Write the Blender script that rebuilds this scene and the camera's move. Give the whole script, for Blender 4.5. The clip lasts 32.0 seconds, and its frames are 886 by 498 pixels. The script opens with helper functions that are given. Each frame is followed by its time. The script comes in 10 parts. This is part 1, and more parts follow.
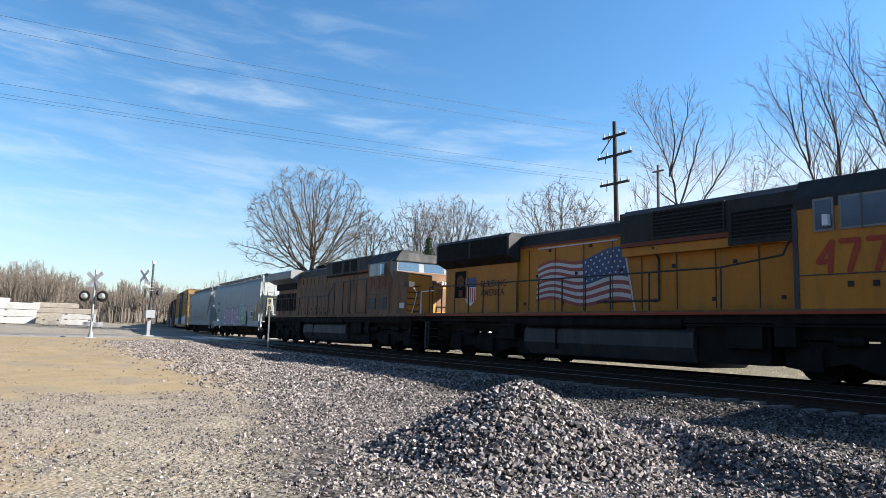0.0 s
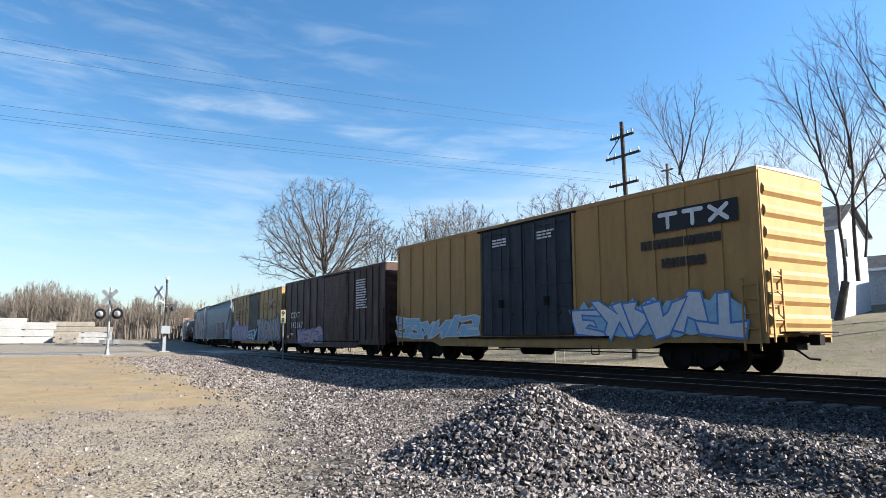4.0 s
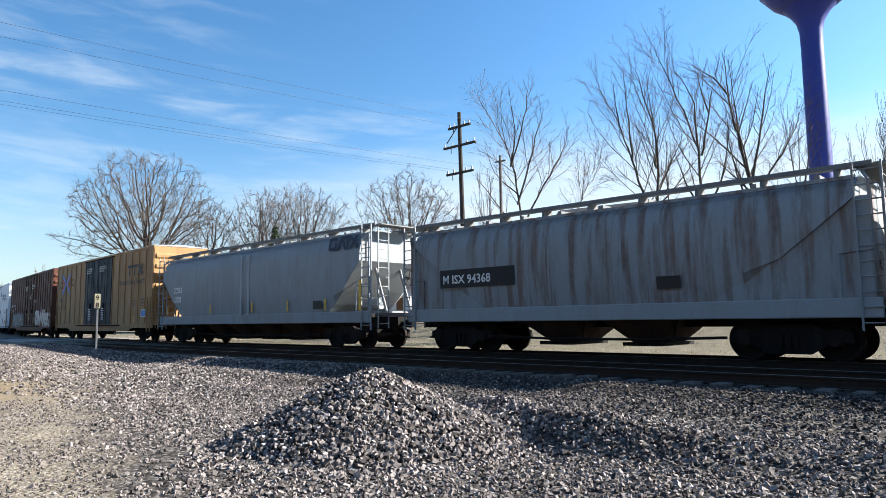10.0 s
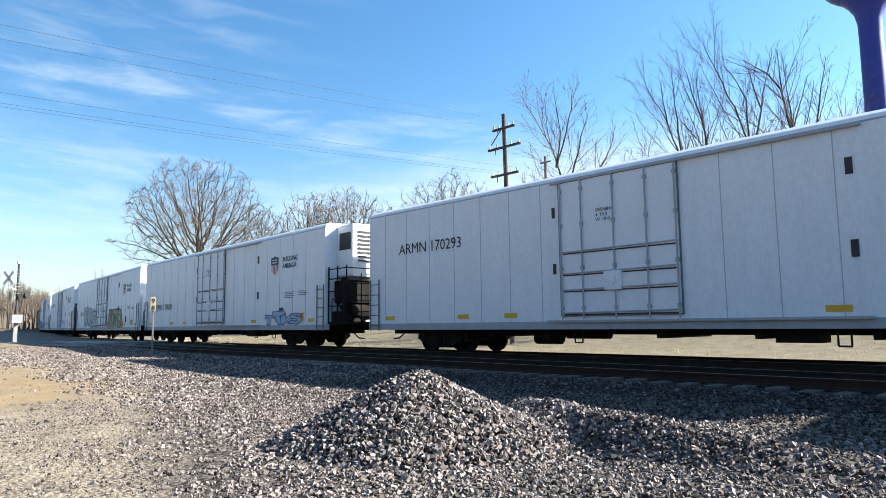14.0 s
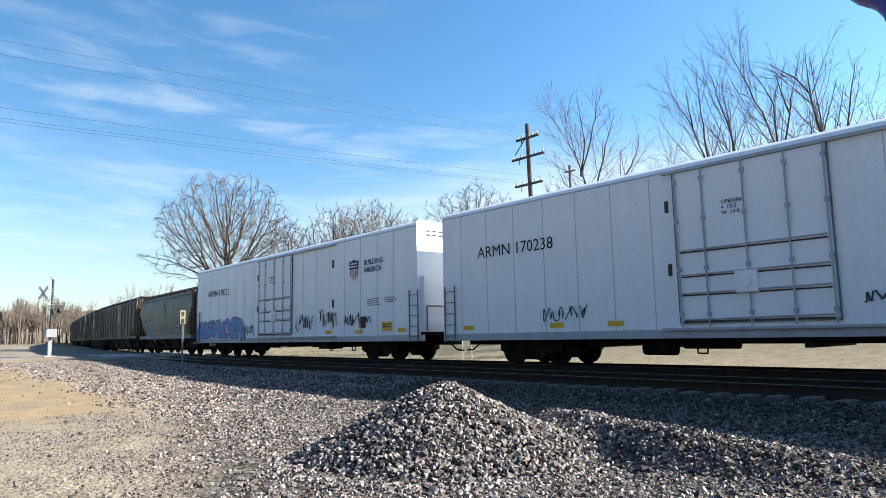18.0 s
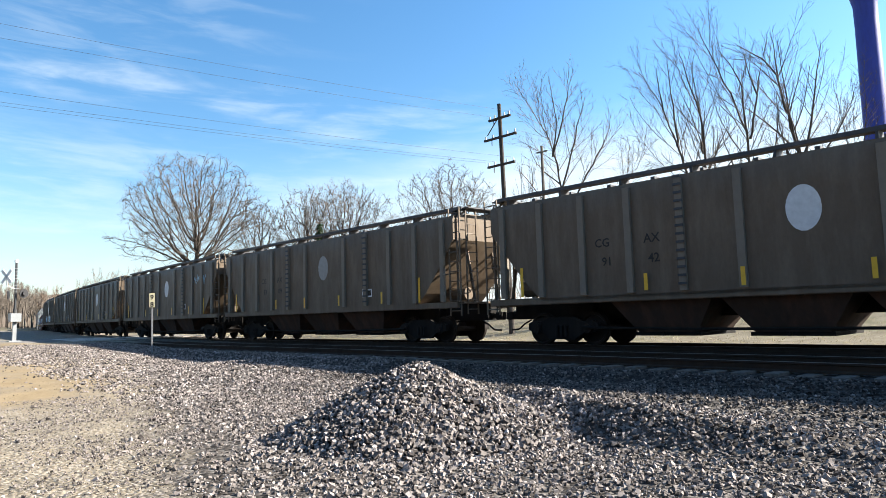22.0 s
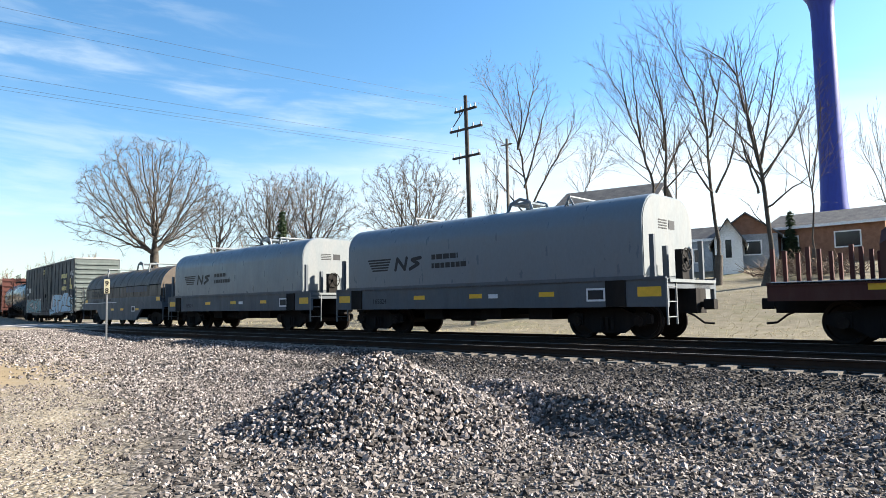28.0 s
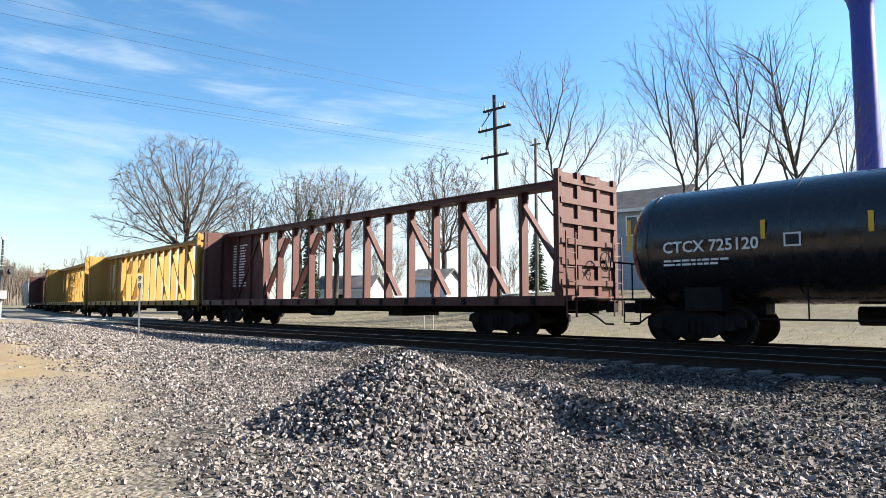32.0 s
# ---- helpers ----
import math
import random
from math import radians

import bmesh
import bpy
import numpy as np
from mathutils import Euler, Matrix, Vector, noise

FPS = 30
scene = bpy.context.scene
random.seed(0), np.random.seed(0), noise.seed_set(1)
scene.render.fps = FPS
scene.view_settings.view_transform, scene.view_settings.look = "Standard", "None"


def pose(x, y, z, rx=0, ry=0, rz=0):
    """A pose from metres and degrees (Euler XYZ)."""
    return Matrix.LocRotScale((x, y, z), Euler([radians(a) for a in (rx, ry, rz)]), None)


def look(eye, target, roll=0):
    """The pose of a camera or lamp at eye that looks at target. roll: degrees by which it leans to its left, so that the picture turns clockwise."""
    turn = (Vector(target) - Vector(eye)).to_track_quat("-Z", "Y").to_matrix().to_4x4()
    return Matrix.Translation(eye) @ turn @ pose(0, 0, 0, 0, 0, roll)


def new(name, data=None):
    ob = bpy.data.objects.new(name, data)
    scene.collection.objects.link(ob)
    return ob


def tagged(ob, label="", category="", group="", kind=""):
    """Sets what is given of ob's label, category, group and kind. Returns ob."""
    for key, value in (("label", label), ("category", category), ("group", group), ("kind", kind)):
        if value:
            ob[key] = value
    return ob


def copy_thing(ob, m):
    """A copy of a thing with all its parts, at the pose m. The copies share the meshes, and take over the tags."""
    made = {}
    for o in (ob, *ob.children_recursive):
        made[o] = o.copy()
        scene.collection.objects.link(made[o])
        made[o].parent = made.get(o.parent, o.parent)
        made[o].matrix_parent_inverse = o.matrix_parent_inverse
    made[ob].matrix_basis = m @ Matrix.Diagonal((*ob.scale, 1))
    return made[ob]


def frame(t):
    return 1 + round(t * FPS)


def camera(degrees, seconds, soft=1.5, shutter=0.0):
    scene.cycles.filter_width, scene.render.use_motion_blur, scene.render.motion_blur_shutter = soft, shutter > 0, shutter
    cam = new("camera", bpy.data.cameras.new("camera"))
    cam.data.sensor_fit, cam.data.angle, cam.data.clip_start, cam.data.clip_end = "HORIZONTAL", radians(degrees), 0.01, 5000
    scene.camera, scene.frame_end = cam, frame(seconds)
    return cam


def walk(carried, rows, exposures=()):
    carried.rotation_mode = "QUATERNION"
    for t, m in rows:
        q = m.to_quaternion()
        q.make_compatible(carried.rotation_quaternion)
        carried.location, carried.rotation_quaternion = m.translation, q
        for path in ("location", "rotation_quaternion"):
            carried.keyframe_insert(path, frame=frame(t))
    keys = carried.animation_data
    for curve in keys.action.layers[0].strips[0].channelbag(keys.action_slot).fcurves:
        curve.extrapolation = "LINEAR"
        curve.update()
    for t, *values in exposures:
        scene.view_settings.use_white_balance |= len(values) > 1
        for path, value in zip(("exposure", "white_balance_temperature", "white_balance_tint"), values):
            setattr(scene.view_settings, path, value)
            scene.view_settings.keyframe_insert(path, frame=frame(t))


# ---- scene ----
cam = camera(67.0, 32.0, soft=0.85)
EYE = 0.928
PATH = [
    (0.0, pose(0, 0, EYE, 97.07, -1.69, 55.41)),
    (0.5, pose(0, 0, EYE, 97.45, -0.91, 54.75)),
    (1.0, pose(0, 0, EYE, 97.67, -0.78, 54.04)),
    (1.5, pose(0, 0, EYE, 97.85, -0.37, 53.48)),
    (2.0, pose(0, 0, EYE, 97.98, -0.30, 54.51)),
    (2.5, pose(0, 0, EYE, 97.99, 0.16, 55.94)),
    (3.0, pose(0, 0, EYE, 97.84, 0.55, 56.82)),
    (3.5, pose(0, 0, EYE, 97.73, 0.18, 56.36)),
    (5.5, pose(0, 0, EYE, 97.04, -0.09, 57.71)),
    (6.0, pose(0, 0, EYE, 96.91, -0.55, 56.81)),
    (6.5, pose(0, 0, EYE, 96.88, -0.47, 58.38)),
    (7.0, pose(0, 0, EYE, 96.89, -0.09, 58.69)),
    (7.5, pose(0, 0, EYE, 96.92, 0.01, 59.02)),
    (8.0, pose(0, 0, EYE, 96.84, 0.09, 59.23)),
    (8.5, pose(0, 0, EYE, 96.74, -0.02, 58.92)),
    (9.0, pose(0, 0, EYE, 96.57, -0.01, 54.60)),
    (9.5, pose(0, 0, EYE, 96.53, -0.63, 44.70)),
    (9.8, pose(0, 0, EYE, 96.41, 0.90, 41.68)),
    (10.0, pose(0, 0, EYE, 96.20, 0.59, 42.73)),
    (10.5, pose(0, 0, EYE, 96.04, -1.07, 46.38)),
    (11.0, pose(0, 0, EYE, 96.08, 0.08, 46.86)),
    (11.5, pose(0, 0, EYE, 96.22, 0.43, 47.29)),
    (12.0, pose(0, 0, EYE, 96.42, 0.49, 47.37)),
    (12.5, pose(0, 0, EYE, 96.43, -0.00, 47.48)),
    (13.0, pose(0, 0, EYE, 96.34, 0.31, 46.73)),
    (13.5, pose(0, 0, EYE, 96.34, 0.55, 46.50)),
    (15.5, pose(0, 0, EYE, 97.13, 0.96, 47.72)),
    (16.0, pose(0, 0, EYE, 97.08, 1.01, 48.74)),
    (16.5, pose(0, 0, EYE, 97.09, 1.28, 50.71)),
    (17.0, pose(0, 0, EYE, 97.21, 0.86, 50.14)),
    (17.5, pose(0, 0, EYE, 97.26, 1.38, 49.42)),
    (18.0, pose(0, 0, EYE, 97.39, 1.05, 48.83)),
    (18.5, pose(0, 0, EYE, 97.44, 1.48, 48.54)),
    (19.0, pose(0, 0, EYE, 97.43, 1.11, 47.87)),
    (19.5, pose(0, 0, EYE, 97.30, 0.85, 47.46)),
    (20.0, pose(0, 0, EYE, 97.09, 0.73, 47.32)),
    (20.5, pose(0, 0, EYE, 96.83, 0.58, 47.32)),
    (21.0, pose(0, 0, EYE, 96.54, 1.30, 47.22)),
    (21.5, pose(0, 0, EYE, 96.09, 1.41, 46.82)),
    (22.0, pose(0, 0, EYE, 95.69, 1.60, 46.55)),
    (22.5, pose(0, 0, EYE, 95.42, 1.15, 46.77)),
    (23.0, pose(0, 0, EYE, 95.28, 0.93, 46.99)),
    (23.5, pose(0, 0, EYE, 95.20, 0.70, 46.89)),
    (24.0, pose(0, 0, EYE, 95.16, 0.97, 46.56)),
    (24.5, pose(0, 0, EYE, 95.27, 1.04, 46.24)),
    (25.0, pose(0, 0, EYE, 95.33, 1.22, 45.65)),
    (25.5, pose(0, 0, EYE, 95.33, 0.85, 46.04)),
    (27.5, pose(0, 0, EYE, 95.01, 0.71, 45.29)),
    (28.0, pose(0, 0, EYE, 94.84, 0.82, 43.34)),
    (28.5, pose(0, 0, EYE, 94.84, 0.76, 44.01)),
    (29.0, pose(0, 0, EYE, 94.92, 0.61, 44.42)),
    (29.5, pose(0, 0, EYE, 94.95, 0.16, 44.69)),
    (30.0, pose(0, 0, EYE, 94.96, 0.37, 45.06)),
    (30.5, pose(0, 0, EYE, 94.98, 0.23, 45.32)),
    (31.0, pose(0, 0, EYE, 94.99, 0.42, 45.60)),
    (31.5, pose(0, 0, EYE, 94.91, 0.52, 45.78)),
    (32.0, pose(0, 0, EYE, 94.81, -0.05, 45.59)),
]
walk(cam, PATH, exposures=[(0.0, 1.82, 6250, 9), (10.0, 1.82, 6250, 9), (12.0, 2.08, 6450, 8), (16.0, 2.02, 6450, 8), (19.0, 1.97, 6450, 8), (24.0, 2.16, 6600, 8), (32.0, 2.04, 6550, 8)])

# ---- sky, sun ----
SUN_AZ, SUN_EL = math.atan2(0.67, 0.74), radians(30.0)
sun_dir = Vector((math.sin(SUN_AZ) * math.cos(SUN_EL), math.cos(SUN_AZ) * math.cos(SUN_EL), math.sin(SUN_EL)))
sun_data = bpy.data.lights.new("sun", "SUN")
sun_data.energy, sun_data.angle, sun_data.color = 4.75, radians(0.6), (1.0, 0.93, 0.83)
sun = new("sun", sun_data)
sun.matrix_world = look(sun_dir * 100, (0, 0, 0))

world = bpy.data.worlds.new("sky")
scene.world = world
world.use_nodes = True
wt = world.node_tree
wt.nodes.clear()


def wnode(kind, **kw):
    n = wt.nodes.new(kind)
    for k, v in kw.items():
        n.inputs[k].default_value = v
    return n


sky = wt.nodes.new("ShaderNodeTexSky")
sky.sky_type, sky.sun_disc, sky.sun_elevation, sky.sun_rotation = "NISHITA", False, SUN_EL, SUN_AZ
sky.air_density, sky.dust_density, sky.ozone_density, sky.altitude = 1.0, 0.7, 2.2, 250
co = wt.nodes.new("ShaderNodeTexCoord")
sep = wt.nodes.new("ShaderNodeSeparateXYZ")
wt.links.new(co.outputs["Generated"], sep.inputs[0])


def wmath(op, a, b=None):
    n = wt.nodes.new("ShaderNodeMath")
    n.operation = op
    for i, v in enumerate((a, b)):
        if v is None:
            continue
        if isinstance(v, (int, float)):
            n.inputs[i].default_value = v
        else:
            wt.links.new(v, n.inputs[i])
    return n.outputs[0]


az_ = wmath("MULTIPLY", wmath("ARCTAN2", sep.outputs[1], wmath("MULTIPLY", sep.outputs[0], -1.0)), 57.2958)
el_ = wmath("MULTIPLY", wmath("ARCSINE", sep.outputs[2]), 57.2958)


def wstep(v, a, b):
    n = wnode("ShaderNodeMapRange", **{"From Min": a, "From Max": b, "To Min": 0.0, "To Max": 1.0})
    n.interpolation_type = "SMOOTHSTEP"
    wt.links.new(v, n.inputs[0])
    return n.outputs[0]


def streaks(along, across, scale, detail, rough, seed, slant=0.0, warp=0.0):
    """Noise drawn out along the sky's breadth; slant tilts it, in degrees up per degree across."""
    c = wt.nodes.new("ShaderNodeCombineXYZ")
    wt.links.new(wmath("MULTIPLY", az_, 1.0 / along), c.inputs[0])
    wt.links.new(wmath("MULTIPLY", wmath("SUBTRACT", el_, wmath("MULTIPLY", az_, slant)), 1.0 / across), c.inputs[1])
    c.inputs[2].default_value = seed
    n = wnode("ShaderNodeTexNoise", Scale=scale, Detail=detail, Roughness=rough, Distortion=warp)
    wt.links.new(c.outputs[0], n.inputs["Vector"])
    return n.outputs[0]


# thin cirrus: one combed band of wisps, faint scraps above it, a veil below that rises to one side
wisp = streaks(10.0, 1.9, 1.0, 6.0, 0.56, 3.0, -0.045, 0.4)
soft_ = streaks(16.0, 5.0, 1.0, 4.0, 0.55, 7.0, -0.03)
fine_ = streaks(6.0, 1.0, 1.0, 5.0, 0.6, 11.0, -0.05, 0.3)
lift = wmath("MULTIPLY", wmath("SUBTRACT", soft_, 0.5), 9.0)
eb = wmath("ADD", el_, wmath("ADD", lift, wmath("MULTIPLY", az_, 0.05)))
band = wmath("MULTIPLY", wstep(eb, 15.6, 18.6), wstep(eb, 22.0, 19.4))
band = wmath("MULTIPLY", band, wmath("MULTIPLY", wstep(az_, 62.0, 38.0), wstep(wmath("ADD", wmath("MULTIPLY", wisp, 0.6), wmath("MULTIPLY", fine_, 0.4)), 0.42, 0.74)))
scraps = wmath("MULTIPLY", wmath("MULTIPLY", wstep(el_, 17.5, 21.5), wstep(az_, 42.0, 16.0)), wstep(wisp, 0.44, 0.74))
low2 = wmath("MULTIPLY", wmath("MULTIPLY", wstep(el_, 16.5, 13.0), wstep(el_, 2.0, 9.0)), wstep(wmath("ADD", wmath("MULTIPLY", wisp, 0.65), wmath("MULTIPLY", fine_, 0.35)), 0.42, 0.68))
rise = wmath("ADD", wmath("MULTIPLY", wstep(az_, 14.0, 62.0), 6.5), 10.0)
ev = wmath("SUBTRACT", wmath("ADD", el_, wmath("MULTIPLY", wmath("SUBTRACT", wisp, 0.5), 5.0)), rise)
sheet = wmath("MULTIPLY", wstep(ev, 1.2, -5.0), wmath("ADD", wmath("MULTIPLY", wstep(az_, 10.0, 60.0), 0.42), 0.16))
clouds = wmath("ADD", wmath("ADD", wmath("MULTIPLY", band, 0.4), wmath("MULTIPLY", scraps, 0.2)), wmath("ADD", wmath("MULTIPLY", low2, 0.28), sheet))
# the veil thickens towards the horizon
low = wnode("ShaderNodeMapRange", **{"From Min": 0.26, "From Max": 0.02, "To Min": 0.0, "To Max": 0.2})
wt.links.new(sep.outputs[2], low.inputs[0])
# the haze brightens towards the sun
toward = wt.nodes.new("ShaderNodeVectorMath")
toward.operation = "DOT_PRODUCT"
wt.links.new(co.outputs["Generated"], toward.inputs[0])
toward.inputs[1].default_value = sun_dir
glow = wnode("ShaderNodeMapRange", **{"From Min": -0.25, "From Max": 0.75, "To Min": 0.0, "To Max": 1.0})
wt.links.new(toward.outputs["Value"], glow.inputs[0])
veil = wmath("MINIMUM", wmath("ADD", clouds, wmath("MULTIPLY", low.outputs[0], wmath("ADD", wmath("MULTIPLY", glow.outputs[0], 2.0), 0.6))), 0.88)
skymix = wt.nodes.new("ShaderNodeMix")
skymix.data_type = "RGBA"
wt.links.new(veil, skymix.inputs[0])
vivid = wnode("ShaderNodeHueSaturation", Hue=0.497, Saturation=1.24, Value=0.94)
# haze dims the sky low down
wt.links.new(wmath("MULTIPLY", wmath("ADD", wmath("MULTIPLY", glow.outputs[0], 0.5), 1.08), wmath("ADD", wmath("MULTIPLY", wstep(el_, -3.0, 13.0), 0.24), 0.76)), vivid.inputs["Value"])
wt.links.new(sky.outputs[0], vivid.inputs["Color"])
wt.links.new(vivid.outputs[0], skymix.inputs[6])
skymix.inputs[7].default_value = (5.3, 5.85, 6.2, 1)
bg = wnode("ShaderNodeBackground", Strength=0.05)
wt.links.new(skymix.outputs[2], bg.inputs[0])
wout = wt.nodes.new("ShaderNodeOutputWorld")
wt.links.new(bg.outputs[0], wout.inputs[0])
scene.view_settings.exposure = 0.0

# ---- materials ----
def shader(name, rough=0.6, metal=0.0):
    m = bpy.data.materials.new(name)
    m.use_nodes = True
    b = m.node_tree.nodes["Principled BSDF"]
    b.inputs["Roughness"].default_value, b.inputs["Metallic"].default_value = rough, metal
    b.inputs["Specular IOR Level"].default_value = 0.5 if rough < 0.4 else 0.25 if rough < 0.7 else 0.12
    return m, m.node_tree, b


def add(nt, kind, **kw):
    n = nt.nodes.new(kind)
    for k, v in kw.items():
        n.inputs[k].default_value = v
    return n


def mixc(nt, fac, a, b, blend="MIX"):
    n = nt.nodes.new("ShaderNodeMix")
    n.data_type, n.blend_type = "RGBA", blend
    for s, v in ((0, fac), (6, a), (7, b)):
        if isinstance(v, (float, int)):
            n.inputs[s].default_value = v
        elif isinstance(v, tuple):
            n.inputs[s].default_value = (*v, 1)
        else:
            nt.links.new(v, n.inputs[s])
    return n.outputs[2]


def ramp(nt, src, *stops):
    n = nt.nodes.new("ShaderNodeValToRGB")
    e = n.color_ramp.elements
    while len(e) < len(stops):
        e.new(0.5)
    for el, (p, c) in zip(e, stops):
        el.position, el.color = p, (*c, 1) if isinstance(c, tuple) else (c, c, c, 1)
    nt.links.new(src, n.inputs[0])
    return n.outputs[0]


def grain(nt, scale, stretch=(1, 1, 1), detail=6.0, rough=0.6, kind="Object"):
    tc = nt.nodes.new("ShaderNodeTexCoord")
    mp = nt.nodes.new("ShaderNodeMapping")
    mp.inputs["Scale"].default_value = stretch
    nt.links.new(tc.outputs[kind], mp.inputs[0])
    n = add(nt, "ShaderNodeTexNoise", Scale=scale, Detail=detail, Roughness=rough)
    nt.links.new(mp.outputs[0], n.inputs["Vector"])
    return n.outputs[0]


def bump(nt, b, src, strength, dist=0.02):
    n = add(nt, "ShaderNodeBump", Strength=strength, Distance=dist)
    nt.links.new(src, n.inputs["Height"])
    nt.links.new(n.outputs[0], b.inputs["Normal"])


def paint(name, col, dirt=(0.10, 0.075, 0.055), amt=0.4, rough=0.5, metal=0.0, lo=0.45, hi=0.72):
    """Weathered paint: large run-down streaks of grime over the colour, and a fine mottle."""
    m, nt, b = shader(name, rough, metal)
    streak = ramp(nt, grain(nt, 1.9, (1.5, 1.0, 0.28)), (lo, 0.0), (hi, amt))
    cloud = ramp(nt, grain(nt, 0.55, (1, 1, 1.6), 4.0), (0.35, 0.0), (0.75, amt * 0.6))
    fine = ramp(nt, grain(nt, 16.0, (1, 1, 0.5)), (0.3, 0.93), (0.7, 1.05))
    c = mixc(nt, streak, col, dirt)
    c = mixc(nt, cloud, c, tuple(0.5 * a + 0.5 * d for a, d in zip(col, dirt)))
    c = mixc(nt, 1.0, c, fine, "MULTIPLY")
    nt.links.new(c, b.inputs["Base Color"])
    rr = ramp(nt, grain(nt, 3.0, (1.5, 1, 0.4)), (0.3, max(rough - 0.12, 0.05)), (0.7, min(rough + 0.2, 1.0)))
    nt.links.new(rr, b.inputs["Roughness"])
    bump(nt, b, grain(nt, 3.5, (1, 1, 1)), 0.12, 0.012)
    return m


def rough_stuff(name, a, bcol, scale, rough=0.9, bscale=None, bstr=0.4, dist=0.03, kind="Object"):
    m, nt, b = shader(name, rough)
    f = ramp(nt, grain(nt, scale, kind=kind), (0.32, 0.0), (0.68, 1.0))
    c = mixc(nt, f, a, bcol)
    c = mixc(nt, 1.0, c, ramp(nt, grain(nt, scale * 9, kind=kind), (0.25, 0.7), (0.75, 1.2)), "MULTIPLY")
    nt.links.new(c, b.inputs["Base Color"])
    bump(nt, b, grain(nt, bscale or scale * 8, kind=kind), bstr, dist)
    return m


def plain(name, col, rough=0.5, metal=0.0):
    m, nt, b = shader(name, rough, metal)
    f = ramp(nt, grain(nt, 7.0), (0.3, 0.88), (0.7, 1.08))
    nt.links.new(mixc(nt, 1.0, col, f, "MULTIPLY"), b.inputs["Base Color"])
    return m


def stone_mat(name, stops):
    m, nt, b = shader(name, 0.88)
    g = nt.nodes.new("ShaderNodeNewGeometry")
    c = ramp(nt, g.outputs["Random Per Island"], *stops)
    c = mixc(nt, 1.0, c, ramp(nt, grain(nt, 28.0), (0.25, 0.72), (0.75, 1.2)), "MULTIPLY")
    nt.links.new(c, b.inputs["Base Color"])
    return m


M_UNDER = paint("grimy_black_steel", (0.012, 0.011, 0.0105), (0.03, 0.024, 0.02), 0.5, 0.8)
M_WHEEL = paint("rusty_wheel_steel", (0.02, 0.016, 0.014), (0.045, 0.032, 0.024), 0.5, 0.7, 0.2)
M_RAIL = paint("rail_steel", (0.035, 0.024, 0.018), (0.065, 0.042, 0.028), 0.5, 0.8, 0.1)
M_RAILTOP = plain("worn_rail_head", (0.13, 0.115, 0.1), 0.6, 0.5)
M_TIE = rough_stuff("weathered_timber", (0.085, 0.074, 0.064), (0.18, 0.16, 0.14), 2.5, 0.9)
M_TIE2 = rough_stuff("dark_timber", (0.025, 0.021, 0.018), (0.055, 0.047, 0.04), 2.5, 0.9)
M_WHITE = paint("white_lettering", (0.72, 0.72, 0.70), (0.3, 0.28, 0.25), 0.4, 0.6)
M_BLACK = plain("black_paint", (0.02, 0.02, 0.022), 0.55)
M_YELLOW = plain("reflective_yellow", (0.72, 0.42, 0.04), 0.4)
M_STEEL = paint("galvanised_steel", (0.45, 0.46, 0.46), (0.22, 0.2, 0.18), 0.4, 0.45, 0.5)
M_SILVER = paint("aluminium_paint", (0.27, 0.28, 0.285), (0.3, 0.28, 0.26), 0.3, 0.4, 0.4)
M_GLASS = plain("dark_glass", (0.015, 0.02, 0.025), 0.06)
M_DARKGREY = paint("dark_grey_paint", (0.035, 0.038, 0.042), (0.09, 0.075, 0.06), 0.5, 0.55)
M_RUST = rough_stuff("rust", (0.13, 0.055, 0.03), (0.2, 0.1, 0.06), 3.0, 0.9)
M_BARK = rough_stuff("grey_bark", (0.05, 0.042, 0.035), (0.105, 0.09, 0.076), 1.5, 0.95, 14, 0.6, 0.05)
M_TWIG = rough_stuff("bare_twigs", (0.066, 0.053, 0.043), (0.125, 0.102, 0.083), 0.4, 0.95)
M_TWIG2 = rough_stuff("reddish_twigs", (0.10, 0.072, 0.055), (0.17, 0.125, 0.095), 0.4, 0.95)
M_NEEDLE = rough_stuff("spruce_needles", (0.018, 0.032, 0.016), (0.05, 0.07, 0.035), 1.2, 0.9)

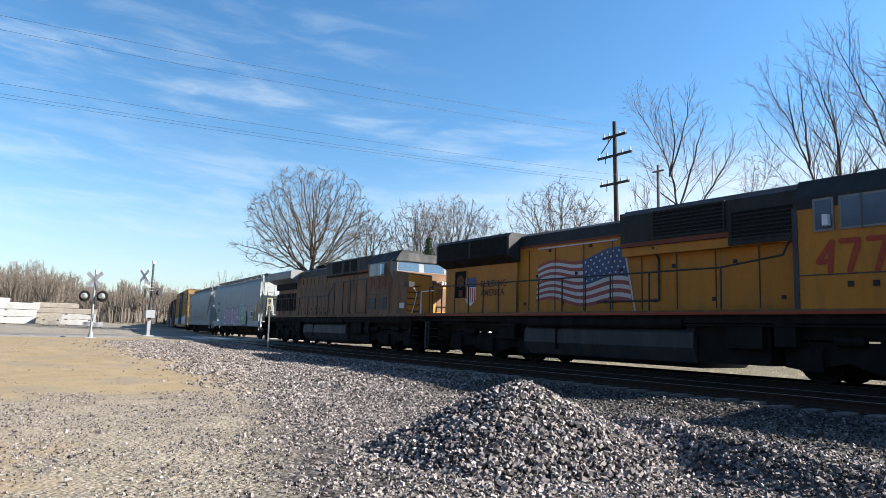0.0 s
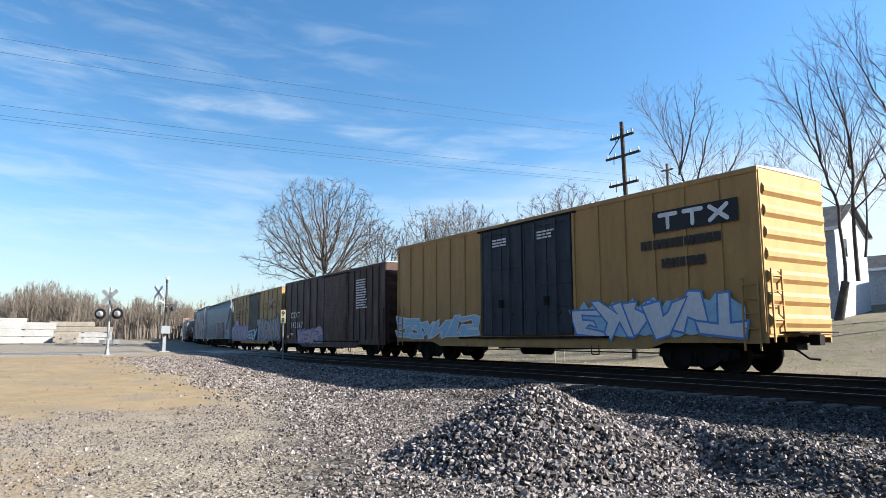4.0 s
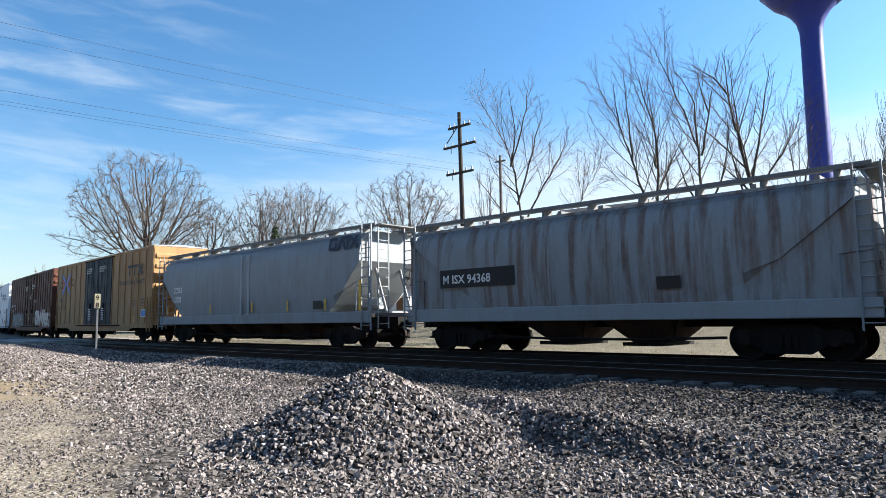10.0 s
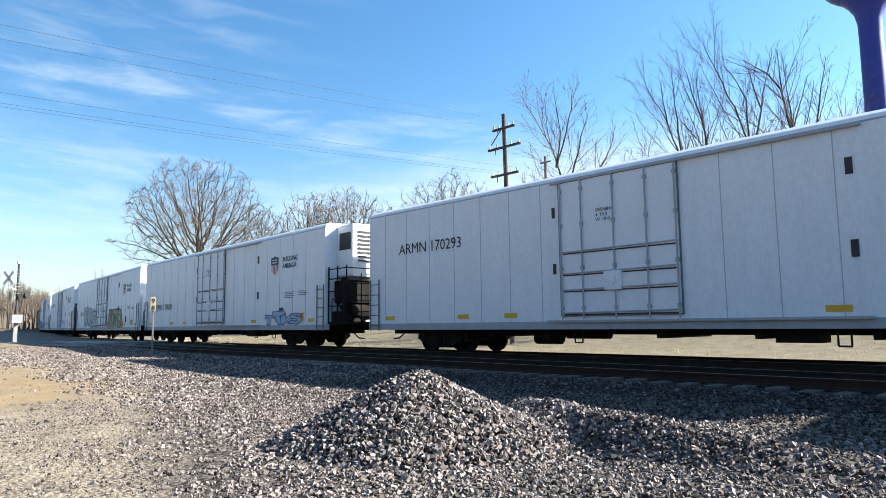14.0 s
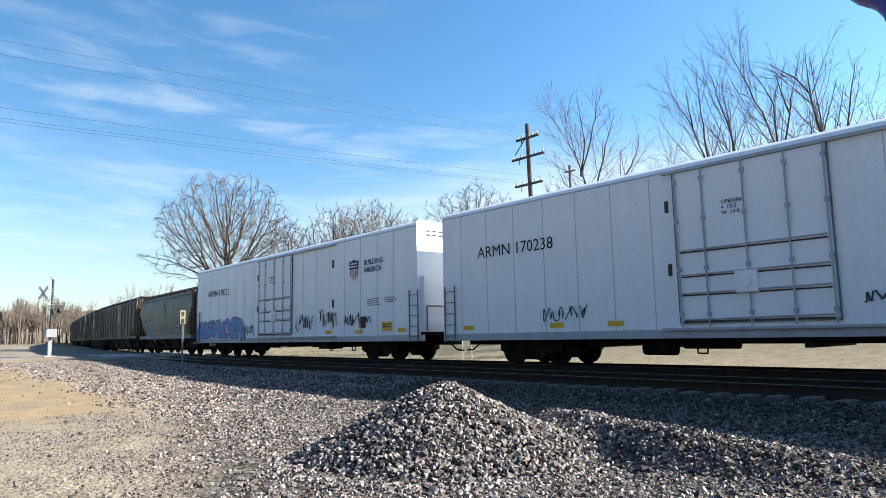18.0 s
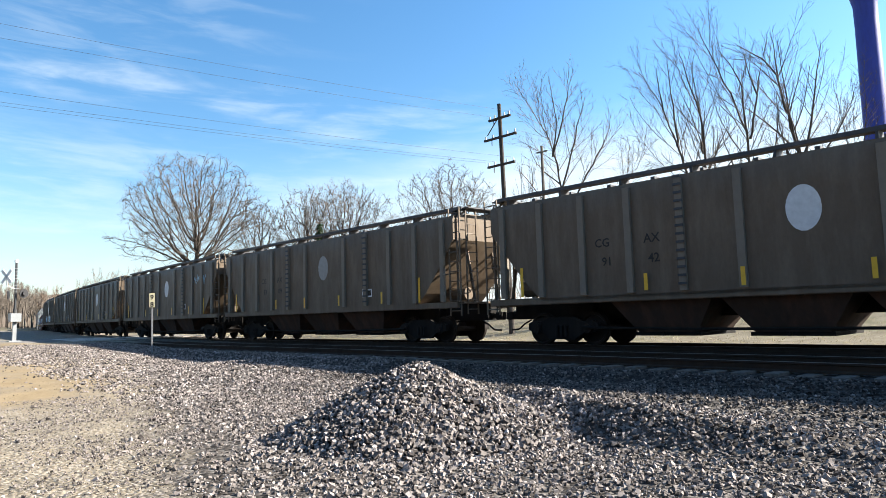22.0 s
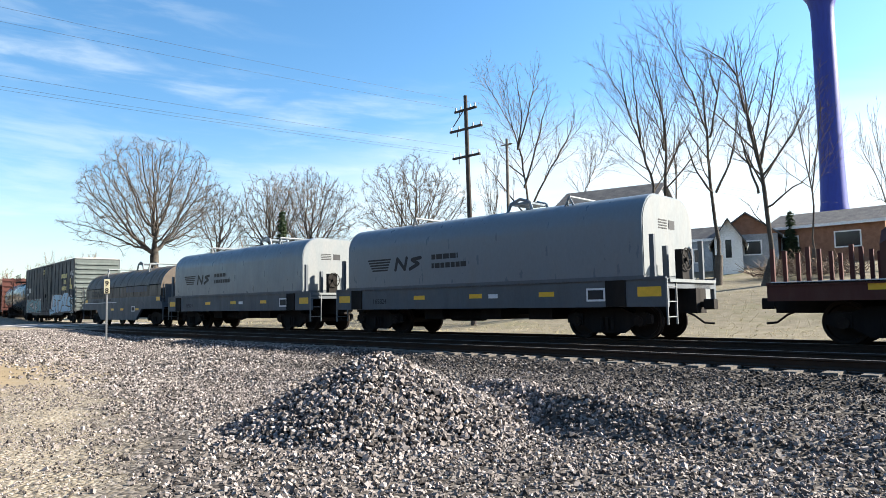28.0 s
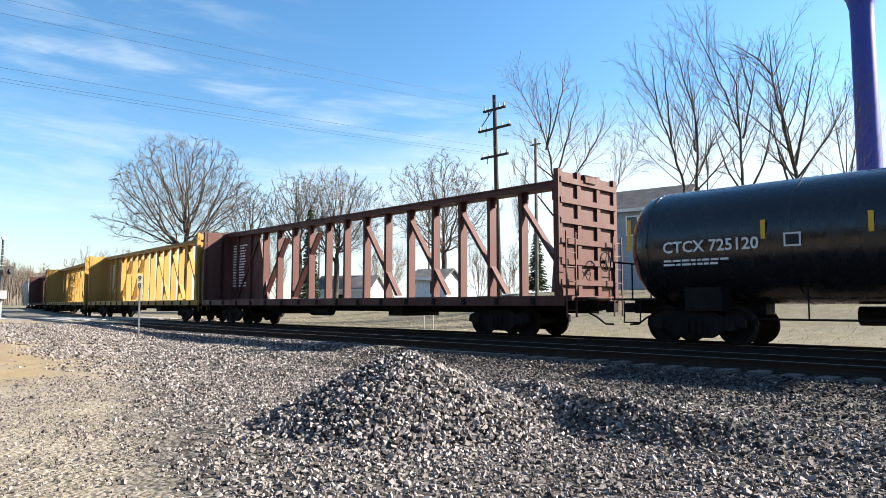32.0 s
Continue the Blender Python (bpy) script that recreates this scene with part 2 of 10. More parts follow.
# ---- mesh building ----
class Geo:
    """A plain vertex and face list with simple solids."""

    def __init__(self):
        self.v, self.f, self.solids = [], [], []

    def face_set(self, pts, faces):
        n = len(self.v)
        self.solids.append((n, n + len(pts), len(self.f), len(self.f) + len(faces)))
        self.v += [tuple(p) for p in pts]
        self.f += [tuple(i + n for i in f) for f in faces]
        return self

    def box(self, x0, x1, y0, y1, z0, z1, bev=0.0):
        if bev:
            pr = [(y0 + bev, z0), (y1 - bev, z0), (y1, z0 + bev), (y1, z1 - bev), (y1 - bev, z1), (y0 + bev, z1), (y0, z1 - bev), (y0, z0 + bev)]
            return self.prism(pr, x0, x1)
        p = [(x, y, z) for x in (x0, x1) for y in (y0, y1) for z in (z0, z1)]
        return self.face_set(p, [(0, 1, 3, 2), (4, 6, 7, 5), (0, 4, 5, 1), (2, 3, 7, 6), (0, 2, 6, 4), (1, 5, 7, 3)])

    def prism(self, prof, x0, x1):
        """prof: (y, z) points, counter-clockwise seen from +x, drawn out along x."""
        n = len(prof)
        p = [(x0, y, z) for y, z in prof] + [(x1, y, z) for y, z in prof]
        f = [(i, (i + 1) % n, (i + 1) % n + n, i + n) for i in range(n)]
        return self.face_set(p, f + [tuple(range(n))[::-1], tuple(range(n, 2 * n))])

    def yprism(self, prof, y0, y1):
        """prof: (x, z) points, drawn out along y."""
        n = len(prof)
        p = [(x, y0, z) for x, z in prof] + [(x, y1, z) for x, z in prof]
        f = [(i, i + n, (i + 1) % n + n, (i + 1) % n) for i in range(n)]
        return self.face_set(p, f + [tuple(range(n)), tuple(range(n, 2 * n))[::-1]])

    def loft(self, rings, caps=True, closed=True):
        n, m = len(rings[0]), len(rings)
        p = [q for r in rings for q in r]
        f = []
        for k in range(m - 1):
            for i in range(n if closed else n - 1):
                j = (i + 1) % n
                f.append((k * n + i, k * n + j, (k + 1) * n + j, (k + 1) * n + i))
        if caps:
            f += [tuple(range(n))[::-1], tuple(range((m - 1) * n, m * n))]
        return self.face_set(p, f)

    def tube(self, a, b, r, n=6, r2=None):
        a, b = Vector(a), Vector(b)
        d = (b - a).normalized()
        u = d.orthogonal().normalized()
        w = d.cross(u)
        r2 = r if r2 is None else r2
        rings = [[a + r * (math.cos(t) * u + math.sin(t) * w) for t in [2 * math.pi * i / n for i in range(n)]],
                 [b + r2 * (math.cos(t) * u + math.sin(t) * w) for t in [2 * math.pi * i / n for i in range(n)]]]
        return self.loft(rings)

    def pipe(self, pts, r, n=6):
        for a, b in zip(pts, pts[1:]):
            self.tube(a, b, r, n)
        return self

    def disc(self, c, axis, r, th, n=20):
        c, d = Vector(c), Vector(axis).normalized()
        return self.tube(c - d * th / 2, c + d * th / 2, r, n)

    def lathe(self, axis_pts, n=24, vertical=False):
        """axis_pts: (position along the axis, radius); the axis is x, or z when vertical."""
        rings = []
        for s, r in axis_pts:
            ring = []
            for i in range(n):
                t = 2 * math.pi * i / n
                ring.append((s, r * math.cos(t), r * math.sin(t)) if not vertical else (r * math.cos(t), r * math.sin(t), s))
            rings.append(ring)
        return self.loft(rings)

    def moved(self, dx=0, dy=0, dz=0):
        self.v = [(x + dx, y + dy, z + dz) for x, y, z in self.v]
        return self

    def mesh(self, name, material, smooth=False):
        me = bpy.data.meshes.new(name)
        me.from_pydata(self.v, [], self.f)
        me.materials.append(material)
        if smooth:
            me.polygons.foreach_set("use_smooth", [True] * len(me.polygons))
            me.set_sharp_from_angle(angle=radians(40))
        me.validate()
        return me


def part(name, g, material, parent, label="", at=None, smooth=False):
    """One mesh object under a thing or a part. g is a Geo or a ready mesh."""
    me = g.mesh(name, material, smooth) if isinstance(g, Geo) else g
    ob = new(name, me)
    ob.parent = parent
    if at is not None:
        ob.matrix_basis = at
    if label:
        ob["label"] = label
    return ob


def parts(name, g, material, parent):
    """Every solid of g as a part of its own."""
    for v0, v1, f0, f1 in g.solids:
        q = Geo()
        q.v, q.f = g.v[v0:v1], [tuple(i - v0 for i in f) for f in g.f[f0:f1]]
        part(name, q, material, parent)


def thing(name, label, category, group="", kind=""):
    ob = new(name)
    ob.empty_display_size = 0.3
    return tagged(ob, label, category, group, kind)


def solid(name, g, material, label, category, group="", kind="", smooth=False):
    ob = new(name, g.mesh(name, material, smooth))
    return tagged(ob, label, category, group, kind)




def lettering(parent, text, size, x, z, material, y, name="lettering", bold=0.012, align="LEFT", rz=0.0, slant=0.0):
    """Painted words on a wall that faces -y (turned by rz)."""
    cu = bpy.data.curves.new("words", "FONT")
    cu.body, cu.size, cu.align_x, cu.offset, cu.extrude, cu.resolution_u, cu.shear = text, size, align, bold * size, 0.001, 2, slant
    tmp = bpy.data.objects.new("words", cu)
    scene.collection.objects.link(tmp)
    bpy.context.view_layer.update()
    me = bpy.data.meshes.new_from_object(tmp)
    bpy.data.objects.remove(tmp)
    me.name = name
    me.materials.clear()
    me.materials.append(material)
    return part(name, me, material, parent, at=pose(x, y, z, 90, 0, rz))


def bars(parent, x, z, w, rows, material, y, rowh=0.05, gap=0.045, seed=1, name="small_lettering"):
    """Rows of plain bars for small writing."""
    rnd = random.Random(seed)
    g = Geo()
    for r in range(rows):
        xx, zr = x, z - r * (rowh + gap)
        end = x + w * rnd.uniform(0.75, 1.0)
        while xx < end - 0.03:
            l = min(rnd.uniform(0.08, 0.3), end - xx)
            g.face_set([(xx, y, zr), (xx + l, y, zr), (xx + l, y, zr + rowh), (xx, y, zr + rowh)], [(0, 1, 2, 3)])
            xx += l + 0.035
    return part(name, g, material, parent)


def patch(parent, x0, x1, z0, z1, material, y, name="stripe"):
    g = Geo().face_set([(x0, y, z0), (x1, y, z0), (x1, y, z1), (x0, y, z1)], [(0, 1, 2, 3)])
    return part(name, g, material, parent)


def strokes(g, lines, w, y):
    y0, k0 = y, 0
    for ln in lines:
        for (xa, za), (xb, zb) in zip(ln, ln[1:]):
            l = math.hypot(xb - xa, zb - za) or 1e-6
            k0 = (k0 + 1) % 9
            y = y0 - 0.0003 * k0
            nx, nz = -(zb - za) / l * w, (xb - xa) / l * w
            g.face_set([(xa + nx, y, za + nz), (xa - nx, y, za - nz), (xb - nx, y, zb - nz), (xb + nx, y, zb + nz)], [(0, 1, 2, 3)])
        for xa, za in ln:
            k = 9
            k0 = (k0 + 1) % 9
            y = y0 - 0.0003 * k0
            g.face_set([(xa + w * math.cos(2 * math.pi * i / k), y, za + w * math.sin(2 * math.pi * i / k)) for i in range(k)], [tuple(range(k))])


# angular block shapes for sprayed pieces, in a unit square
BLOCKS = [
    [(0, 0), (0.35, 1), (0.7, 1.02), (1, 0), (0.68, 0), (0.6, 0.3), (0.42, 0.3), (0.34, 0)],
    [(0, 0), (0.05, 1), (0.35, 1), (0.65, 0.5), (0.68, 1), (1, 0.95), (0.95, 0), (0.65, 0), (0.35, 0.5), (0.32, 0)],
    [(0, 0.1), (0.15, 0.32), (0.6, 0.28), (0.65, 0.4), (0.1, 0.5), (0.05, 0.85), (0.3, 1.02), (0.95, 0.95), (0.85, 0.72), (0.4, 0.76), (0.4, 0.66), (0.9, 0.58), (1, 0.2), (0.7, 0)],
    [(0, 0), (0.02, 1), (0.95, 1.05), (0.88, 0.78), (0.36, 0.76), (0.36, 0.64), (0.75, 0.62), (0.72, 0.42), (0.36, 0.42), (0.36, 0.28), (1, 0.3), (0.92, 0)],
    [(0, 0), (0.03, 1), (0.34, 1), (0.36, 0.65), (0.68, 1.03), (1, 0.95), (0.62, 0.52), (1.03, 0.02), (0.66, 0), (0.36, 0.36), (0.33, 0)],
    [(0.35, 0), (0.36, 0.72), (0, 0.68), (0.05, 1), (1.0, 1.05), (1.08, 0.7), (0.68, 0.72), (0.66, 0)],
]


def soften(pts):
    """One round of corner cutting on a closed line."""
    out = []
    for a, b in zip(pts, pts[1:] + pts[:1]):
        out += [(0.78 * a[0] + 0.22 * b[0], 0.78 * a[1] + 0.22 * b[1]), (0.22 * a[0] + 0.78 * b[0], 0.22 * a[1] + 0.78 * b[1])]
    return out


def hem(pts, w, y):
    """A closed line of width w along the edge of a shape, as one strip."""
    n, vs = len(pts), []
    for i in range(n):
        (xa, za), (xb, zb), (xc, zc) = pts[i - 1], pts[i], pts[(i + 1) % n]
        d0, d1 = Vector((xb - xa, zb - za)).normalized(), Vector((xc - xb, zc - zb)).normalized()
        m_ = Vector((-(d0.y + d1.y), d0.x + d1.x))
        m_ = m_.normalized() if m_.length > 1e-4 else Vector((-d0.y, d0.x))
        k = min(1.0 / max(abs(m_.dot(Vector((-d0.y, d0.x)))), 0.5), 1.8)
        vs += [(xb + m_.x * w * k, y, zb + m_.y * w * k), (xb - m_.x * w * k, y, zb - m_.y * w * k)]
    return Geo().face_set(vs, [(2 * i, 2 * i + 1, (2 * i + 3) % (2 * n), (2 * i + 2) % (2 * n)) for i in range(n)])


def spray(parent, x0, x1, z0, z1, n, fill, line, y, seed, cloud=None, thick=0.16, thin=False, rounded=False):
    """Sprayed lettering that spells nothing: block shapes with a dark edge on a cloud of colour, or a thin scrawl."""
    rnd = random.Random(seed)
    w = (x1 - x0) / n
    h = z1 - z0
    if cloud:
        m_ = n * 5
        up_ = [(x0 - 0.15 + (x1 - x0 + 0.3) * i / m_, y, z1 - h * (0.06 + 0.16 * abs(math.sin(i * 0.9 + seed)) + 0.2 * rnd.random() * (i % 2)) - 0.3 * h * (i in (0, m_))) for i in range(m_ + 1)]
        dn_ = [(x0 - 0.15 + (x1 - x0 + 0.3) * i / m_, y, z0 - 0.02 + 0.1 * h * rnd.random()) for i in range(m_ + 1)]
        g = Geo().face_set(up_ + dn_, [(i, m_ + 1 + i, m_ + 2 + i, i + 1) for i in range(m_)])
        part("sprayed_ground", g, cloud, parent)
        y -= 0.004
    last = None
    for i in range(n):
        if thin:
            # one scrawled line a shape, in one strip
            ln, high = [], rnd.random() < 0.5
            for k in range(8):
                ln.append((x0 + w * (i + 0.05 + 0.13 * k + rnd.uniform(-0.28, 0.28)), z0 + h * (rnd.uniform(0.55, 1.0) if high else rnd.uniform(0.0, 0.45))))
                high = rnd.random() < 0.3 if high else rnd.random() < 0.75
            ln = [q for a, b in zip(ln, ln[1:]) for q in ((0.8 * a[0] + 0.2 * b[0], 0.8 * a[1] + 0.2 * b[1]), (0.2 * a[0] + 0.8 * b[0], 0.2 * a[1] + 0.8 * b[1]))]
            m_ = len(ln) - 1
            b_ = 0.012 + 0.07 * thick * h
            vs = []
            for k, (xa, za) in enumerate(ln):
                d = Vector(ln[min(k + 1, m_)]) - Vector(ln[max(k - 1, 0)])
                d = Vector((-d.y, d.x)).normalized() * b_
                vs += [(xa + d.x, y - 0.0003 * k, za + d.y), (xa - d.x, y - 0.0003 * k, za - d.y)]
            last = part("sprayed_tag", Geo().face_set(vs, [(2 * k, 2 * k + 1, 2 * k + 3, 2 * k + 2) for k in range(m_)]), line, parent)
            continue
        shape = BLOCKS[rnd.randrange(len(BLOCKS))]
        if rnd.random() < 0.5:
            shape = [(1 - a, b) for a, b in shape[::-1]]
        if rnd.random() < 0.5:
            shape = [(a, 1 - b) for a, b in shape[::-1]]
        lean, drop, grow, jag = rnd.uniform(-0.6, 0.6), rnd.uniform(-0.06, 0.06), rnd.uniform(0.8, 1.02), 0.1
        pts = [(x0 + w * (i - 0.2 + 1.42 * (a + rnd.uniform(-jag, jag)) + lean * (b - 0.5)), z0 + h * (0.05 + drop + 0.88 * grow * (b + rnd.uniform(-jag, jag)))) for a, b in shape]
        if rounded:
            pts = soften(soften(pts))
        ya = y - 0.006 * (i % 2)
        edge = 0.014 + 0.12 * thick
        whole = part("sprayed_shape", Geo().face_set([(a, ya, b) for a, b in pts], [tuple(range(len(pts)))]), fill, parent)
        last = part("sprayed_outline", hem(pts, edge, ya - 0.003), line, whole)
    return last


# ---- the line of the two tracks: straight, then a long left-hand bend ----
Y_NEAR, Y_FAR = 12.74, 16.79
S_BEND, R_1, S_2, R_2 = -20.0, 400.0, -75.0, 900.0


def on_track(s, off=0.0, base=Y_FAR):
    """Place and heading at s metres along the far track, off metres to its far side."""
    if s >= S_BEND:
        x, y, a = s, base, 0.0
    else:
        r1 = R_1 + (Y_FAR - base)
        a = min(S_BEND - s, S_BEND - S_2) / R_1
        x, y = S_BEND - r1 * math.sin(a), base + r1 * (1 - math.cos(a))
        if s < S_2:
            r2 = R_2 + (Y_FAR - base)
            b = a + (S_2 - s) / R_2
            x -= r2 * (math.sin(b) - math.sin(a))
            y += r2 * (math.cos(a) - math.cos(b))
            a = b
    return Vector((x + off * math.sin(a), y + off * math.cos(a), 0)), -a


def sstep(v, a, b):
    t = min(max((v - a) / (b - a), 0.0), 1.0)
    return t * t * (3 - 2 * t)


def bed_y(x):
    """y of the near track's centre line at x."""
    d = min(max(S_BEND - x, 0.0), 140.0)
    return Y_NEAR + d * d / (2 * R_1) - max(0.0, d - 55) ** 2 * 0.0006


PILE = (-6.85, 6.0)


def ground_z(x, y):
    """Height of the natural ground; rail tops are at 0."""
    z = -0.63 + 0.60 * sstep(-x, 9, 42) + 0.45 * sstep(-x, 55, 110) + 1.0 * sstep(-x, 110, 260)
    yc = bed_y(x)
    # rise towards the embankment of the tracks, and the low spoil ridge before it
    z = max(z, -0.63 + 0.28 * sstep(y, yc - 6.5, yc - 3.2)) if y < yc + 2 else z
    if y < yc + 2:
        w = 0.28 * noise.noise((x * 0.55, 2.0, 5)) + 0.1 * noise.noise((x * 1.7, 1.0, 5))
        yl = 7.3 - 0.5 * (min(max(x, -8.0), -4.8) + 4.8) + 0.45 * sstep(x, -4.2, -1.6) + 0.3 * w
        tall = 0.44 - 0.24 * sstep(x, -4.6, -1.6)
        crest = tall * sstep(y, yl - 0.8, yl + 0.08) - 0.55 * tall * sstep(y, yl + 0.05, yl + 0.6) + 0.08 * sstep(y, yl + 0.9, yl + 2.2)
        k = sstep(x, -8.3, -6.6)
        z = z * (1 - k) + max(z, -0.64 + crest + 0.05 * noise.noise((x * 0.8, y * 0.8, 9))) * k
        z += 0.07 * math.exp(-((y - (yc - 5.0 + 0.3 * math.sin(x * 0.5))) / 0.6) ** 2) * sstep(-x, 9, 14)
    if y > yc + 6:
        z = -0.42 + 0.35 * sstep(-x, 20, 60) + 2.5 * sstep(y, yc + 13, yc + 34) * sstep(x, -75, -28) + 2.6 * sstep(y, yc + 34, yc + 62) * sstep(x, -75, -20)
        z += 0.8 * sstep(y, yc + 15, yc + 80) * (1 - sstep(x, -75, -28))
    bumps = 0.05 * noise.noise((x * 0.35, y * 0.35, 0)) + 0.02 * noise.noise((x * 1.3, y * 1.3, 3))
    return z + bumps * (0.4 if x < -30 else 1.0)


def axis(stops):
    out = []
    for (a, b, n) in stops:
        out += [a + (b - a) * i / n for i in range(n)]
    return out + [stops[-1][1]]


# ground: one sheet to the horizon
xs = axis([(-3000, -400, 12), (-400, -120, 20), (-120, -40, 50), (-40, -14, 65), (-14, 5, 80), (5, 40, 25), (40, 3000, 20)])
ys = axis([(-3000, -300, 10), (-300, -20, 20), (-20, 0, 25), (0, 11, 60), (11, 60, 70), (60, 120, 15), (120, 3000, 16)])
g = Geo()
g.v = [(x, y, ground_z(x, y) if abs(x) < 450 and abs(y) < 450 else ground_z(max(-450, min(450, x)), max(-450, min(450, y)))) for y in ys for x in xs]
nx = len(xs)
g.f = [(j * nx + i, j * nx + i + 1, (j + 1) * nx + i + 1, (j + 1) * nx + i) for j in range(len(ys) - 1) for i in range(nx - 1)]

m_ground, nt, b = shader("gravel_lot_and_dry_grass", 0.95)
tc = nt.nodes.new("ShaderNodeTexCoord")
sp = nt.nodes.new("ShaderNodeSeparateXYZ")
nt.links.new(tc.outputs["Object"], sp.inputs[0])


def gmath(op, a, bb=None, c=None):
    n = nt.nodes.new("ShaderNodeMath")
    n.operation = op
    for i, v in enumerate((a, bb, c)):
        if isinstance(v, (int, float)):
            n.inputs[i].default_value = v
        elif v is not None:
            nt.links.new(v, n.inputs[i])
    return n.outputs[0]


n_big, n_mid = grain(nt, 0.35, detail=5.0), grain(nt, 1.6, detail=8.0)
wob = gmath("MULTIPLY", gmath("SUBTRACT", n_big, 0.5), 6.0)
px_, py_ = gmath("ADD", sp.outputs[0], wob), gmath("ADD", sp.outputs[1], wob)
vor = add(nt, "ShaderNodeTexVoronoi", Scale=17.0, Randomness=1.0)
nt.links.new(tc.outputs["Object"], vor.inputs["Vector"])
vcol = nt.nodes.new("ShaderNodeSeparateColor")
nt.links.new(vor.outputs["Color"], vcol.inputs[0])
gravel = ramp(nt, vcol.outputs[0], (0.0, (0.025, 0.021, 0.018)), (0.35, (0.09, 0.078, 0.068)), (0.7, (0.19, 0.165, 0.145)), (1.0, (0.32, 0.285, 0.255)))
gravel = mixc(nt, 1.0, gravel, ramp(nt, n_mid, (0.3, 0.8), (0.7, 1.15)), "MULTIPLY")
sand = mixc(nt, ramp(nt, n_mid, (0.3, 0.0), (0.7, 1.0)), (0.32, 0.235, 0.135), (0.43, 0.33, 0.2))
sand = mixc(nt, ramp(nt, grain(nt, 0.55, detail=6.0), (0.48, 0.0), (0.66, 0.75)), sand, (0.30, 0.255, 0.195))
sand = mixc(nt, 1.0, sand, ramp(nt, grain(nt, 22.0), (0.3, 0.85), (0.7, 1.12)), "MULTIPLY")
grass = mixc(nt, ramp(nt, n_mid, (0.35, 0.0), (0.65, 1.0)), (0.215, 0.185, 0.125), (0.31, 0.27, 0.20))
grass = mixc(nt, ramp(nt, n_big, (0.5, 0.0), (0.7, 0.5)), grass, (0.20, 0.20, 0.09))


def inside(v, a, bb, soft):
    return gmath("MULTIPLY", gmath("SMOOTH_MIN", gmath("MAXIMUM", gmath("DIVIDE", gmath("SUBTRACT", v, a), soft), 0.0), 1.0, 0.2),
                 gmath("SMOOTH_MIN", gmath("MAXIMUM", gmath("DIVIDE", gmath("SUBTRACT", bb, v), soft), 0.0), 1.0, 0.2))


lot = gmath("MULTIPLY", inside(px_, -48.0, -13.2, 3.2), inside(gmath("ADD", py_, gmath("MULTIPLY", px_, 0.16)), -40.0, 4.2, 2.4))
patchy = gmath("MULTIPLY", inside(px_, -12.0, -4.0, 2.0), inside(py_, -20.0, 1.5, 1.0))
bare = gmath("MINIMUM", gmath("ADD", lot, gmath("MULTIPLY", patchy, ramp(nt, n_mid, (0.40, 0.0), (0.54, 0.9)))), 1.0)
# trodden fines between the lot and the coarse stone
fines = inside(gmath("ADD", gmath("ADD", sp.outputs[1], gmath("MULTIPLY", sp.outputs[0], 0.34)), gmath("MULTIPLY", gmath("SUBTRACT", n_mid, 0.5), 2.5)), -60.0, 0.7, 0.8)
vor2 = add(nt, "ShaderNodeTexVoronoi", Scale=42.0, Randomness=1.0)
nt.links.new(tc.outputs["Object"], vor2.inputs["Vector"])
vcol2 = nt.nodes.new("ShaderNodeSeparateColor")
nt.links.new(vor2.outputs["Color"], vcol2.inputs[0])
fine_c = ramp(nt, vcol2.outputs[0], (0.0, (0.17, 0.135, 0.095)), (0.3, (0.34, 0.28, 0.20)), (0.75, (0.43, 0.365, 0.275)), (1.0, (0.56, 0.51, 0.43)))
fine_c = mixc(nt, 1.0, fine_c, ramp(nt, n_mid, (0.3, 0.78), (0.7, 1.12)), "MULTIPLY")
gravel = mixc(nt, fines, gravel, fine_c)
far_side = gmath("GREATER_THAN", py_, 23.0)
gcol = mixc(nt, bare, gravel, sand)
gcol = mixc(nt, gmath("MULTIPLY", inside(px_, -400.0, -47.0, 6.0), 0.55), gcol, (0.30, 0.275, 0.235))
gcol = mixc(nt, far_side, gcol, grass)
gcol = mixc(nt, 1.0, gcol, (0.56, 0.56, 0.56), "MULTIPLY")
nt.links.new(gcol, b.inputs["Base Color"])
hgt = gmath("ADD", gmath("MULTIPLY", gmath("SUBTRACT", 1.0, vor.outputs["Distance"]), gmath("SUBTRACT", 1.0, gmath("MULTIPLY", bare, 0.8))), gmath("MULTIPLY", n_mid, 0.4))
bump(nt, b, hgt, 0.7, 0.035)
tagged(new("ground", g.mesh("ground", m_ground, True)), "gravel lot with sandy bare earth and dry winter grass", "ground", kind="structure")

# ballast bed under both tracks
M_BALLAST = stone_mat("crushed_stone", [(0.0, (0.028, 0.024, 0.022)), (0.3, (0.10, 0.087, 0.08)), (0.6, (0.19, 0.165, 0.152)), (0.85, (0.255, 0.222, 0.205)), (1.0, (0.36, 0.322, 0.3))])
M_PEBBLE = stone_mat("dusty_pebbles", [(0.0, (0.08, 0.065, 0.045)), (0.5, (0.17, 0.135, 0.09)), (1.0, (0.27, 0.225, 0.165))])
# darker copy of the crushed stone, with the train's shade in its colour
M_SHADED = stone_mat("shaded_crushed_stone", [(0.0, (0.016, 0.014, 0.013)), (0.3, (0.05, 0.045, 0.042)), (0.6, (0.095, 0.084, 0.078)), (0.85, (0.14, 0.124, 0.115)), (1.0, (0.24, 0.215, 0.2))])
m_bed, nt, b = shader("ballast_bed", 0.95)
vor = add(nt, "ShaderNodeTexVoronoi", Scale=15.0)
tc = nt.nodes.new("ShaderNodeTexCoord")
